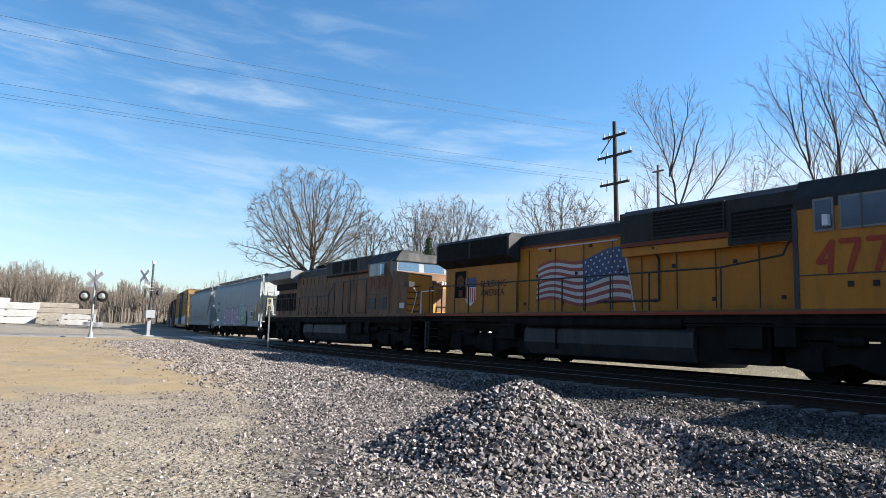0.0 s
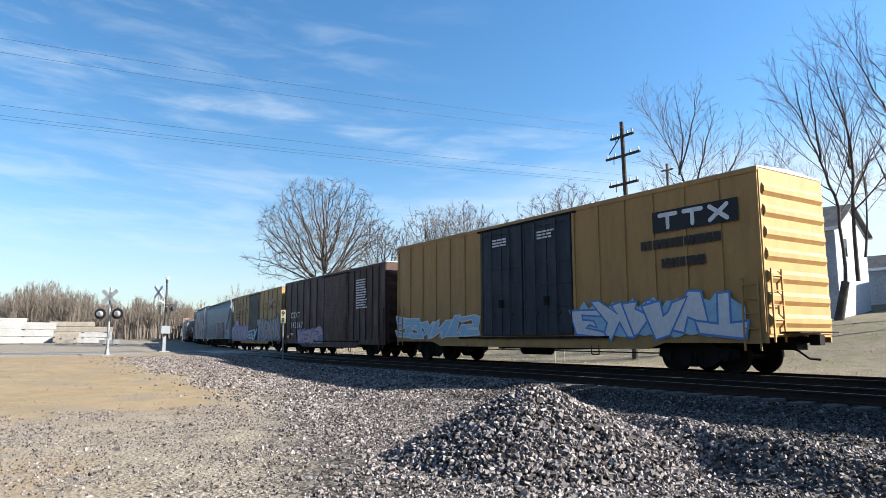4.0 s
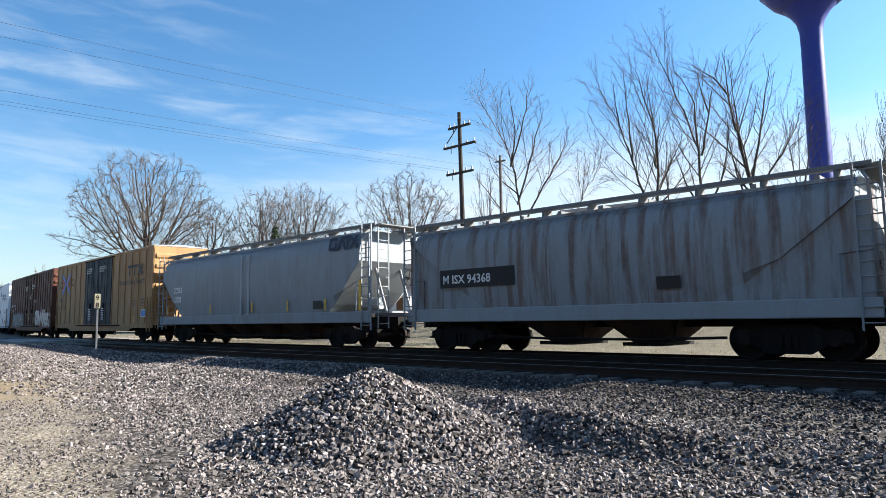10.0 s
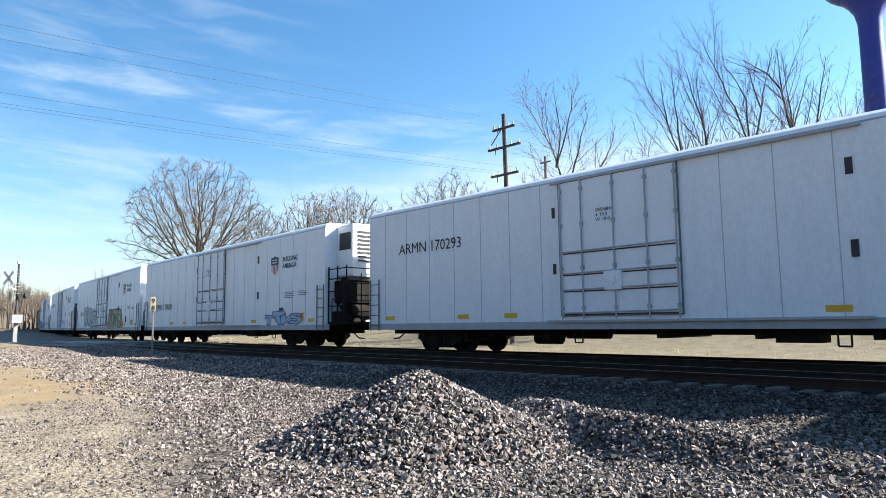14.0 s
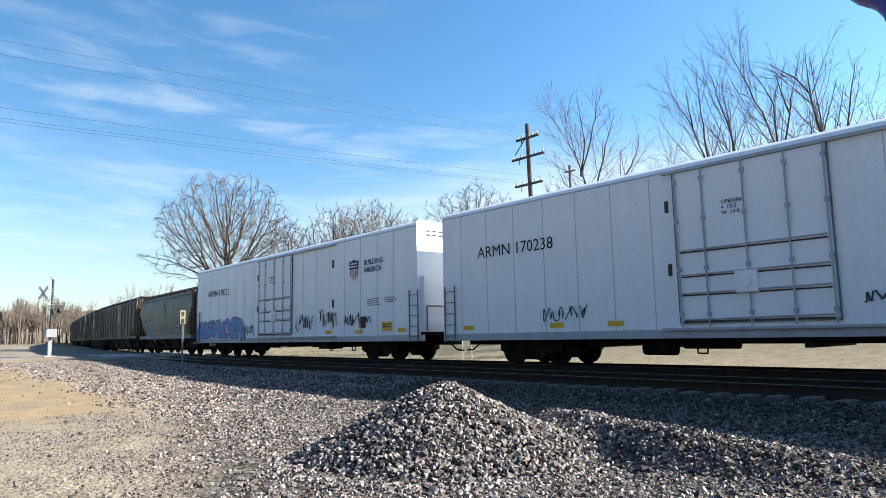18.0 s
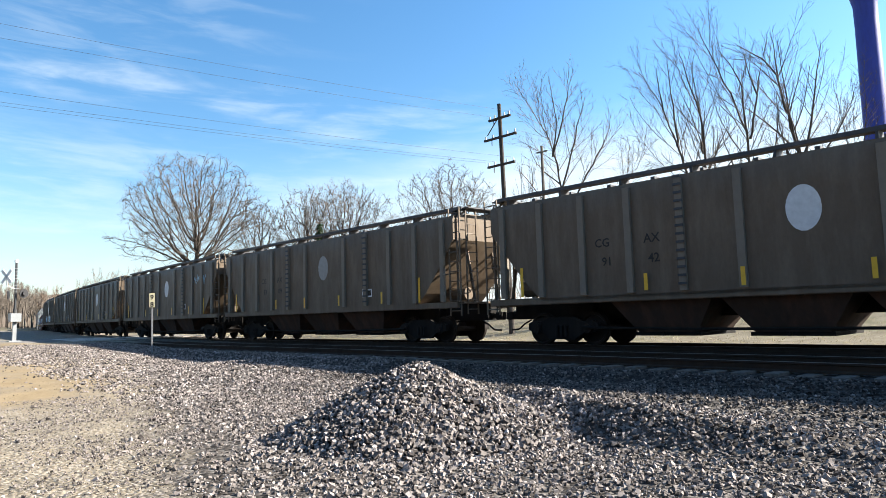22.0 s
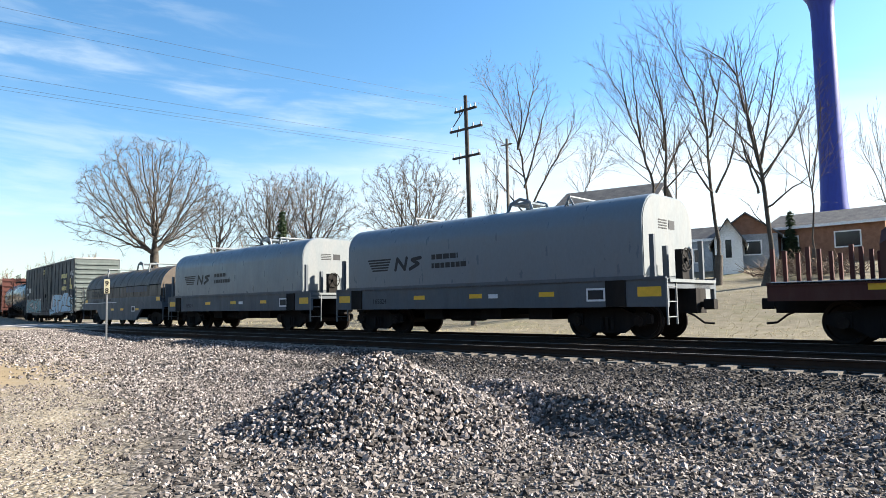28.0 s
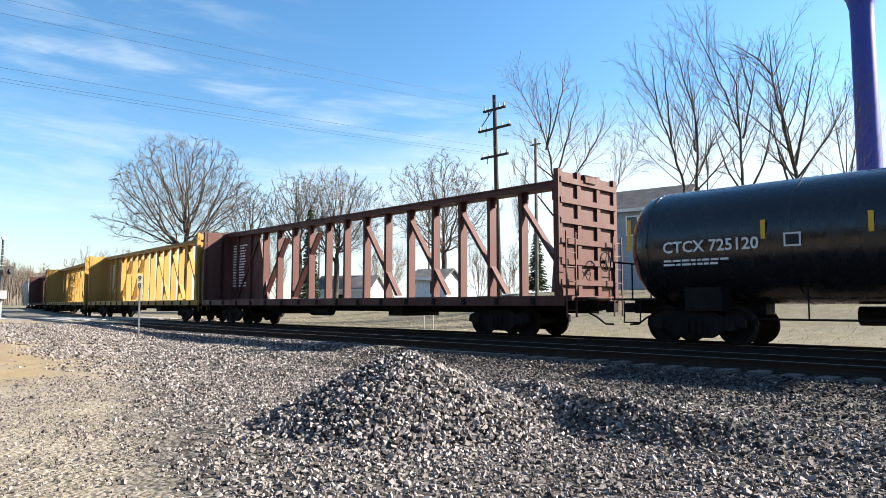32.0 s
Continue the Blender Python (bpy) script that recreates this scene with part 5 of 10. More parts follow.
    if i == 4:
        spray(c, -10.8, -4.2, 0.95, 2.2, 6, S_BLUE, S_PURP, YR - 0.01, 106, S_LBLUE, 0.22)
        spray(c, -4.6, -2.9, 1.1, 1.8, 5, M_VENT, M_VENT, YR - 0.01, 107, None, 0.09, True)
        spray(c, 1.6, 3.3, 1.2, 2.1, 4, M_TXTDARK, M_TXTDARK, YR - 0.01, 108, None, 0.16, True)
        spray(c, 3.8, 5.2, 1.2, 2.2, 3, M_TXTDARK, M_TXTDARK, YR - 0.01, 109, None, 0.18, True)
        spray(c, 5.9, 7.9, 1.2, 2.0, 5, M_TXTDARK, M_TXTDARK, YR - 0.01, 110, None, 0.18, True)

# ---- covered hopper cars ----
M_HGREY = mm("light_grey_hopper_paint", (0.29, 0.315, 0.32), (0.24, 0.21, 0.18), 0.35)
M_HBLUE = mm("blue_grey_hopper_paint", (0.24, 0.275, 0.295), (0.22, 0.2, 0.18), 0.4)


def stained(name, col, rust, bands, amt, drawn=(0.9, 1.0, 0.55)):
    """Paint with rust that has crept out in patches within some heights of the car's side."""
    m = mm(name, col, (0.2, 0.16, 0.13), 0.3)
    nt = m.node_tree
    b = nt.nodes["Principled BSDF"]
    base = b.inputs["Base Color"].links[0].from_socket
    tc = nt.nodes.new("ShaderNodeTexCoord")
    sp_ = nt.nodes.new("ShaderNodeSeparateXYZ")
    nt.links.new(tc.outputs["Object"], sp_.inputs[0])
    band = ramp(nt, sp_.outputs[2], *[(z / 5.0, v) for z, v in bands])
    blot = grain(nt, 1.15, drawn, 7.0, 0.62)
    add_ = nt.nodes.new("ShaderNodeMath")
    add_.operation = "MULTIPLY"
    nt.links.new(blot, add_.inputs[0])
    nt.links.new(band, add_.inputs[1])
    run = ramp(nt, add_.outputs[0], (0.47, 0.0), (0.62, amt))
    nt.links.new(mixc(nt, run, base, mixc(nt, ramp(nt, grain(nt, 6.0), (0.35, 0.0), (0.65, 1.0)), rust, tuple(c_ * 0.5 for c_ in rust))), b.inputs["Base Color"])
    return m


M_HRUST = stained("rust_patched_grey", (0.42, 0.44, 0.46), (0.22, 0.105, 0.07), ((1.2, 0.4), (2.4, 0.6), (3.2, 0.84), (4.1, 0.92), (4.25, 1.08), (4.5, 1.08)), 0.8)
M_HRUST2 = stained("rust_run_grey", (0.25, 0.275, 0.285), (0.17, 0.085, 0.05), ((1.3, 1.06), (1.8, 0.93), (2.3, 0.74), (3.1, 0.74), (3.5, 0.84), (3.8, 1.0)), 0.7, (3.6, 1.0, 0.3))
M_HRUN = stained("rust_spotted_grey", (0.255, 0.275, 0.27), (0.2, 0.12, 0.07), ((1.2, 0.75), (2.0, 0.62), (3.4, 0.6), (3.85, 0.9), (4.15, 1.0), (4.4, 0.7)), 0.7)
M_HGATX = mm("pale_grey_paint", (0.27, 0.3, 0.315), (0.22, 0.17, 0.14), 0.5)
M_HTAN = stained("sooty_tan_paint", (0.20, 0.195, 0.145), (0.46, 0.335, 0.19), ((1.2, 1.2), (2.4, 1.24), (2.8, 1.0), (3.1, 0.82), (3.6, 0.74), (4.1, 0.9)), 0.75)
M_SCUFF = mm("bare_scuffed_paint", (0.27, 0.26, 0.235), (0.3, 0.25, 0.18), 0.5)
M_CGAX = mm("dusty_brown_grey_steel", (0.108, 0.078, 0.053), (0.205, 0.16, 0.115), 0.45)
M_CGPOST = mm("pale_dusty_post", (0.185, 0.155, 0.12), (0.09, 0.07, 0.055), 0.45)
M_CGROOF = mm("sooty_roof_steel", (0.05, 0.05, 0.055), (0.14, 0.14, 0.14), 0.4)
M_GALV = mm("dull_galvanised_grating", (0.17, 0.175, 0.175), (0.1, 0.085, 0.07), 0.5, 0.6)
M_BAY = mm("rusty_black_bay", (0.045, 0.032, 0.026), (0.12, 0.06, 0.04), 0.6, 0.8)


def hopper(label, s0, L, zt, hw, m_body, curved=True, bays=3, slope=2.9, sill=(0.92, 1.32), posts=0, walkway=M_GALV, m_end=None, td=None, m_side=None, panel=True, rise=0.8, tuck=0.42):
    car = thing("hopper_car", label, "hopper car", "cars of the freight train")
    h = L / 2
    zs0, zs1 = sill
    e = h - tuck

    def ring(x, zb):
        def pt(y, z):
            return (x, y, max(z, zb))
        if curved:
            pts = [(-hw * 0.93, zs1 - 0.1), (-hw * 0.985, zs1 + 0.6), (-hw, zs1 + 1.3), (-hw * 0.985, zt - 0.75), (-hw * 0.93, zt - 0.32), (-hw * 0.78, zt - 0.08), (-hw * 0.5, zt)]
        else:
            pts = [(-hw, zs1 - 0.1), (-hw, zs1 + 0.6), (-hw, zs1 + 1.3), (-hw, zt - 0.75), (-hw, zt - 0.2), (-hw * 0.96, zt - 0.1), (-hw * 0.5, zt)]
        pts = pts + [(-y, z) for y, z in pts[::-1]]
        return [pt(y, z) for y, z in pts][::-1]

    xs_ = [-e, -e + slope * 0.25, -e + slope * 0.5, -e + slope * 0.75, -e + slope]
    full = zs1 - 0.1
    zend = zs1 + (zt - zs1) * rise
    rings = []
    for x, f in zip(xs_, (1.0, 0.72, 0.45, 0.2, 0.0)):
        rings.append(ring(x, full + (zend - full) * f))
    for x, f in zip([-x for x in xs_[::-1]], (0.0, 0.2, 0.45, 0.72, 1.0)):
        rings.append(ring(x, full + (zend - full) * f))
    body = part("body", Geo().loft(rings), m_body, car, smooth=True)
    for f in body.data.polygons:
        f.use_smooth = abs(f.normal.x) < 0.2
    for sd in (-1, 1):
        y = sd * hw * (0.96 if curved else 1.0)
        part("side_sill", Geo().box(-h + 0.1, h - 0.1, min(y, y - sd * 0.12), max(y, y - sd * 0.12), zs0, zs1, 0.02), m_side or m_body, car)
        part("roof_edge", Geo().box(-e, e, sd * hw * 0.93 - 0.04, sd * hw * 0.93 + 0.04, zt - 0.16, zt - 0.08), m_body, car)
    if curved:
        me = Geo().loft([[(x, p[1] * 1.004, p[2]) for p in ring(x, full)[7:]] for x in (-0.03, 0.03)], closed=False, caps=False).mesh("body_seam", m_body)
        for i in range(1, 6):
            part("body_seam", me, m_body, car, at=pose(-e + slope + (2 * e - 2 * slope) * i / 6, 0, 0))
    if posts:
        me = Geo().prism([(-0.09, zs1 + 0.02), (0.0, zs1 + 0.02), (0.0, zt - 0.2), (-0.09, zt - 0.2)], -0.09, 0.09).mesh("side_post", M_CGPOST)
        mrow = Geo()
        for k in range(14):
            mrow.box(-0.1, 0.1, -0.13, -0.09, zs1 + 0.15 + k * 0.2, zs1 + 0.21 + k * 0.2)
        meb = mrow.mesh("bolt_row", M_CGROOF)
        for i in range(posts):
            if i == 6:
                continue
            x = -e + 0.5 + (2 * e - 1.0) * i / (posts - 1)
            for sd in (-1, 1):
                p = part("side_post", me, M_CGPOST, car, at=pose(x, sd * hw, 0, 0, 0, 0 if sd < 0 else 180))
                if sd < 0 and i in (posts // 3, 2 * posts // 3):
                    part("bolt_row", meb, M_CGROOF, p)
    # roof: hatches and running boards
    part("roof_hatch_trough", Geo().box(-e + 0.5, e - 0.5, -0.42, 0.42, zt - 0.01, zt + 0.12, 0.04), m_body, car)
    me = Geo().box(-0.06, 0.06, -0.5, 0.5, zt + 0.1, zt + 0.2).mesh("hatch_clamp", walkway)
    n = int(2 * e / 1.3)
    for i in range(n):
        part("hatch_clamp", me, walkway, car, at=pose(-e + 0.9 + (2 * e - 1.8) * i / (n - 1), 0, 0))
    for sd in (-1, 1):
        g = Geo().box(-h + 0.15, h - 0.15, sd * 0.95 - 0.2, sd * 0.95 + 0.2, zt + 0.18, zt + 0.22)
        g.box(-h + 0.15, h - 0.15, sd * 1.17 - 0.015, sd * 1.17 + 0.015, zt + 0.14, zt + 0.24)
        part("running_board", g, walkway, car)
        g = Geo()
        for i in range(9):
            x = -e + 0.4 + (2 * e - 0.8) * i / 8
            g.box(x - 0.03, x + 0.03, sd * 0.95 - 0.22, sd * 0.95 + 0.22, zt - 0.1, zt + 0.18)
        parts("board_bracket", g, walkway, car)
    # ends
    m_e = m_end or m_body
    if panel:
        # shear plates close the wedge below the slope sheets, and a plate with two holes the end
        for sgn in (-1, 1):
            for sd in (-1, 1):
                y = sd * hw * 0.925
                pr = [(sgn * (e - slope), zs1), (sgn * (h - 0.2), zs1), (sgn * (h - 0.2), zend), (sgn * (e - 0.05), zend)]
                part("shear_plate", Geo().yprism(pr if sgn < 0 else pr[::-1], y - 0.02, y + 0.02), m_body, car)
            x = sgn * (h - 0.2)
            ep = part("end_plate", Geo().box(x - 0.02, x + 0.02, -hw * 0.925, hw * 0.925, zs1, zend + 0.15), m_e, car)
            for y in (-0.8, 0.8):
                part("end_hole", Geo().disc((x + sgn * 0.024, y, zs1 + 0.75), (1, 0, 0), 0.2, 0.012, 16), M_BLACK, ep, "dark lightening hole")
    for sgn in (-1, 1):
        g = Geo()
        for y in (-hw * 0.9, hw * 0.9):
            g.tube((sgn * (h - 0.2), y, zs0 + 0.1), (sgn * (h - 0.2), y, zt - 0.2), 0.04, 6)
        g.tube((sgn * (h - 0.2), -hw * 0.9, zt - 0.2), (sgn * e, -0.9, zt + 0.15), 0.035, 6)
        g.tube((sgn * (h - 0.2), hw * 0.9, zt - 0.2), (sgn * e, 0.9, zt + 0.15), 0.035, 6)
        for y in (-0.6, 0.6):
            g.tube((sgn * (h - 0.2), y, zs1), (sgn * (e - 0.3), y, zt * 0.72), 0.05, 6)
        parts("end_strut", g, m_e, car)
        part("end_platform", Geo().box(sgn * h - 0.55 if sgn > 0 else -h - 0.05, h + 0.05 if sgn > 0 else -h + 0.55, -hw * 0.9, hw * 0.9, zs1 - 0.06, zs1), m_e, car)
        part("cross_walk", Geo().box(sgn * (h - 0.2) - 0.3, sgn * (h - 0.2) + 0.3, -1.1, 1.1, zt + 0.16, zt + 0.2), walkway, car)
        ladder(car, sgn * (h - 0.2), -hw * 0.98, zs0 - 0.25, zt + 0.15, 0.5, m_e, 11)
        ladder(car, sgn * (h - 0.02), -0.9, zs0 - 0.2, zt + 0.1, 0.48, m_e, 11, along="y")
        g = Geo().tube((sgn * (h - 0.8), -hw * 0.95, zs1), (sgn * (h - 0.8), -hw * 0.95, zs1 + 0.9), 0.025, 6)
        g.tube((sgn * (h - 0.8), -hw * 0.95, zs1 + 0.9), (sgn * (h - 0.2), -hw * 0.95, zs1 + 0.95), 0.025, 6)
        part("grab_iron", g, m_e, car)
        part("bolster_housing", Geo().box(sgn * (h - 2.6) - 0.5, sgn * (h - 2.6) + 0.5, -0.5, 0.5, 0.72, zs1), M_UNDER, car)
    part("brake_cylinder", Geo().tube((h - 1.6, -0.4, zs1 + 0.3), (h - 0.7, -0.4, zs1 + 0.3), 0.22, 12), m_e, car)
    part("air_tank", Geo().tube((-h + 0.7, -0.5, zs1 + 0.32), (-h + 1.7, -0.5, zs1 + 0.32), 0.26, 12), m_e, car)
    brake_wheel(car, h + 0.02, 0.3, zs1 + 1.2)
    # hopper bays
    span = 2 * (h - 4.1)
    w = span / bays
    for i in range(bays):
        xc = -span / 2 + w * (i + 0.5)
        t_, b_ = [], []
        g = Geo()
        kt_, ky_ = (w / 2 - 0.05, 0.95) if posts else (w * 0.4, 0.6)
        top = [(xc - kt_, -hw * 0.9, zs0 + 0.1), (xc + kt_, -hw * 0.9, zs0 + 0.1), (xc + kt_, hw * 0.9, zs0 + 0.1), (xc - kt_, hw * 0.9, zs0 + 0.1)]
        k_ = min(0.3 * w, 0.8) if posts else min(0.17 * w, 0.5)
        bot = [(xc - k_, -ky_, 0.36), (xc + k_, -ky_, 0.36), (xc + k_, ky_, 0.36), (xc - k_, ky_, 0.36)]
        g.loft([bot, top])
        bay = part("hopper_bay", g, M_BAY, car)
        part("outlet_gate", Geo().box(xc - k_ - 0.08, xc + k_ + 0.08, -1.0, 1.0, 0.27, 0.36), M_UNDER, bay)
        part("gate_shaft", Geo().tube((xc, -1.2, 0.32), (xc, 1.2, 0.32), 0.04, 8), M_UNDER, bay)
        part("outlet_hose", Geo().pipe([(xc + 0.5, -0.75, 0.4), (xc + 0.75, -0.8, 0.45), (xc + 0.85, -0.9, 0.75), (xc + 0.95, -1.0, 0.95)], 0.025, 6), M_UNDER, bay)
    part("centre_sill", Geo().box(-h, h, -0.22, 0.22, 0.74, zs0 + 0.2), M_UNDER, car)
    part("train_line_pipe", Geo().pipe([(-h + 3.2, -1.2, 0.5), (-span * 0.25, -1.22, 0.44), (span * 0.25, -1.22, 0.44), (h - 3.2, -1.2, 0.5)], 0.035, 6), M_UNDER, car)
    couplers(car, h)
    if s0 is not None:
        register(car, s0, td or (L - 3.9))
    return car


# pale hopper with violet graffiti
c = hopper("light grey covered hopper with violet and green graffiti", -53.9, 16.9, 4.44, 1.56, M_HGREY, slope=2.1, panel=False, rise=0.58, tuck=0.5)
YH = -1.575
lettering(c, "FMLX", 0.36, -6.0, 2.72, M_TXTDARK, YH, bold=0.02)
lettering(c, "51253", 0.36, -6.0, 2.1, M_TXTDARK, YH, bold=0.02)
spray(c, -3.1, 4.3, 0.98, 2.5, 9, S_MAUVE, S_PURP, YH, 201, S_WHITE, 0.12)
spray(c, 2.7, 4.4, 1.0, 2.5, 2, S_GREEN, S_LBLUE, YH - 0.02, 202, None, 0.14)
patch(c, 5.75, 6.4, 1.6, 2.0, S_WHITE, YH, "label_plate")
patch(c, 5.8, 6.35, 1.65, 1.95, M_TXTDARK, YH - 0.004, "label_plate")
reflectors(c, (7.15,), 1.3, -1.6, 1.0, 0.14)

c = hopper("weathered light grey covered hopper with faint tags", -71.75, 16.6, 4.4, 1.56, M_HRUN, bays=5)
lettering(c, "CAGX", 0.36, -6.85, 2.75, M_TXTDARK, YH, bold=0.02)
lettering(c, "95162", 0.36, -6.85, 2.2, M_TXTDARK, YH, bold=0.02)
spray(c, -4.6, 3.5, 1.45, 2.0, 14, M_STEEL, M_VENT, YH, 205, None, 0.07, True)
bars(c, -6.4, 1.5, 1.2, 2, M_TXTDARK, YH, 0.03, 0.04, seed=206)

c = hopper("grey covered hopper with black and violet graffiti", -143.0, 16.8, 4.34, 1.56, M_HBLUE, bays=4)
lettering(c, "CAGX", 0.3, -7.2, 2.5, M_TXTDARK, YH)
lettering(c, "95123", 0.3, -7.2, 2.05, M_TXTDARK, YH)
spray(c, -6.2, -0.8, 1.1, 2.3, 6, M_HBLUE, M_TXTDARK, YH, 207, None, 0.1)
for dy, mt, bold in ((0.0, S_YEL, 0.09), (0.004, M_BLACK, 0.075), (0.008, S_PURP, 0.012)):
    tag_word = lettering(c, "EiNS", 1.75, 0.55, 1.15, mt, YH - dy, "sprayed_word", bold)
    tag_word.matrix_basis = pose(0.5, YH - dy, 1.15, 90) @ Matrix.Diagonal((1.22, 1.0, 1.0, 1.0))
bars(c, 5.8, 1.5, 1.0, 3, M_TXTDARK, YH, seed=209)

c = hopper("pale grey covered hopper with heavy rust stains", -160.6, 14.3, 4.5, 1.55, M_HRUST, bays=4)
g = Geo()
for i in range(4):
    strokes(g, [[(-6.2 + 0.12 * i, 3.55 + 0.11 * i), (-5.2, 3.55 + 0.11 * i)]], 0.035, YH)
strokes(g, [[(-5.1, 3.5), (-5.1, 3.95), (-4.75, 3.5), (-4.75, 3.95)], [(-4.1, 3.9), (-4.5, 3.85), (-4.2, 3.65), (-4.6, 3.5)]], 0.06, YH)
part("logo_mark", g, M_TXTDARK, c)
lettering(c, "SOU", 0.3, -6.1, 2.95, M_TXTDARK, YH)
lettering(c, "98658", 0.3, -6.1, 2.45, M_TXTDARK, YH)
patch(c, 2.9, 3.5, 1.45, 1.8, M_TXTDARK, YH, "label_plate")
reflectors(c, (-4.5, -2.0, 0.3, 3.3, 5.9), 1.0, -1.53, 0.14, 0.5)

# short rusty cylindrical-side hopper
c = hopper("short grey covered hopper with rust runs and black number panel", -195.1, 13.3, 3.86, 1.56, M_HRUST2, bays=2, slope=3.0, m_side=M_HGREY)
patch(c, -5.05, -2.2, 1.95, 2.5, M_BLACK, YH, "number_panel")
lettering(c, "M ISX 94368", 0.36, -4.95, 2.08, M_WHITE, YH - 0.004, bold=0.02)
patch(c, 2.0, 2.6, 1.65, 1.95, M_TXTDARK, YH, "label_plate")
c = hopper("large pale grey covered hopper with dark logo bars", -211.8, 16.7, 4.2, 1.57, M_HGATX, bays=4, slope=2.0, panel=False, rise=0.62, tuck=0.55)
g = Geo()
strokes(g, [[(6.55, 3.95), (6.2, 3.95), (6.1, 3.62), (6.45, 3.6), (6.5, 3.78)], [(6.6, 3.6), (6.85, 3.98), (7.0, 3.6)], [(6.95, 3.98), (7.3, 3.98)], [(7.15, 3.98), (7.12, 3.6)], [(7.35, 3.98), (7.7, 3.6)], [(7.7, 3.98), (7.35, 3.6)]], 0.065, YH)
part("logo_mark", g, plain("logo_navy", (0.025, 0.035, 0.07)), c)
patch(c, -6.6, -5.75, 2.45, 2.72, S_WHITE, YH, "number_panel")
lettering(c, "GACX", 0.26, -6.55, 2.5, M_TXTDARK, YH - 0.004)
patch(c, -6.5, -5.8, 2.0, 2.27, S_WHITE, YH, "number_panel")
lettering(c, "1156", 0.26, -6.45, 2.05, M_TXTDARK, YH - 0.004)
reflectors(c, (-7.2, -2.85, 0.75, 3.4, 5.85), 1.4, YH)
reflectors(c, (7.85,), 1.35, YH, 1.05, 0.12)
patch(c, 5.1, 5.65, 1.45, 1.75, M_TXTDARK, YH, "label_plate")
M_SPILL = mm("dried_spill", (0.36, 0.385, 0.395), (0.25, 0.27, 0.28), 0.6)
patch(c, -0.25, -0.1, 1.3, 3.9, M_SPILL, YH, "spill_stain")
patch(c, 0.35, 0.5, 1.3, 3.85, M_SPILL, YH, "spill_stain")

c = hopper("sooty tan covered hopper with dark number", -385.6, 13.9, 4.08, 1.55, M_HTAN, bays=2, slope=1.9, panel=False, rise=0.62, tuck=0.4, sill=(1.06, 1.3), walkway=M_CGROOF, m_end=M_BAY, m_side=M_HRUST2)
rnd = random.Random(31)
for zl in (3.42, 2.28, 2.2):
    x = -5.6
    while x < 4.8:
        l = rnd.uniform(0.4, 1.8)
        z = zl + rnd.uniform(-0.03, 0.03)
        patch(c, x, x + l, z, z + rnd.uniform(0.015, 0.045), M_SCUFF, YH - 0.002, "scuff_mark")
        x += l + rnd.uniform(0.02, 0.6)
lettering(c, "CLSX", 0.36, -5.05, 2.25, M_TXTDARK, YH)
lettering(c, "5211", 0.36, -3.75, 2.25, M_TXTDARK, YH)
g = Geo().face_set([(0.0 + 0.55 * math.cos(0.3 * k), YH, 2.95 + 0.6 * math.sin(0.3 * k)) for k in range(21)], [tuple(range(21))])
part("round_mark", g, M_HTAN, c)
patch(c, 3.35, 4.0, 1.6, 1.95, S_WHITE, YH, "label_plate")
patch(c, 3.4, 3.95, 1.65, 1.9, plain("dark_blue_plate", (0.02, 0.035, 0.08)), YH - 0.004, "label_plate")
for x in (-4.8, -1.7, 0.4, 2.0):
    bars(c, x, 1.75, 1.2, 2, M_TXTDARK, YH, 0.03, 0.05, seed=int(210 + x))

# dusty ribbed hoppers, a block of seven
CG = hopper("dusty brown ribbed covered hopper with pale round mark", None, 17.1, 4.28, 1.54, M_CGAX, curved=False, bays=3, slope=1.9, sill=(1.16, 1.36), posts=12, walkway=M_CGROOF, m_end=M_CGAX, panel=False, rise=0.7, tuck=0.22)
reflectors(CG, (-3.1, -0.7, 1.85, 4.6), 1.42, -1.645)
reflectors(CG, (-7.15, 6.6), 1.4, -1.56, 0.85, 0.1)
patch(CG, 3.3, 3.9, 1.7, 2.0, M_WHITE, -1.55, "label_plate")
patch(CG, 3.35, 3.85, 1.75, 1.95, M_TXTDARK, -1.554, "label_plate")
CGS = (-401.75, -419.2, -437.5, -455.3, -473.4, -491.3, -509.4)
CGX = [CG] + [copy_thing(CG, pose(0, 0, 0)) for _ in CGS[1:]]
S_OVAL = plain("pale_oval_paint", (0.6, 0.61, 0.61))
S_OVALG = plain("dim_oval_paint", (0.27, 0.26, 0.25))
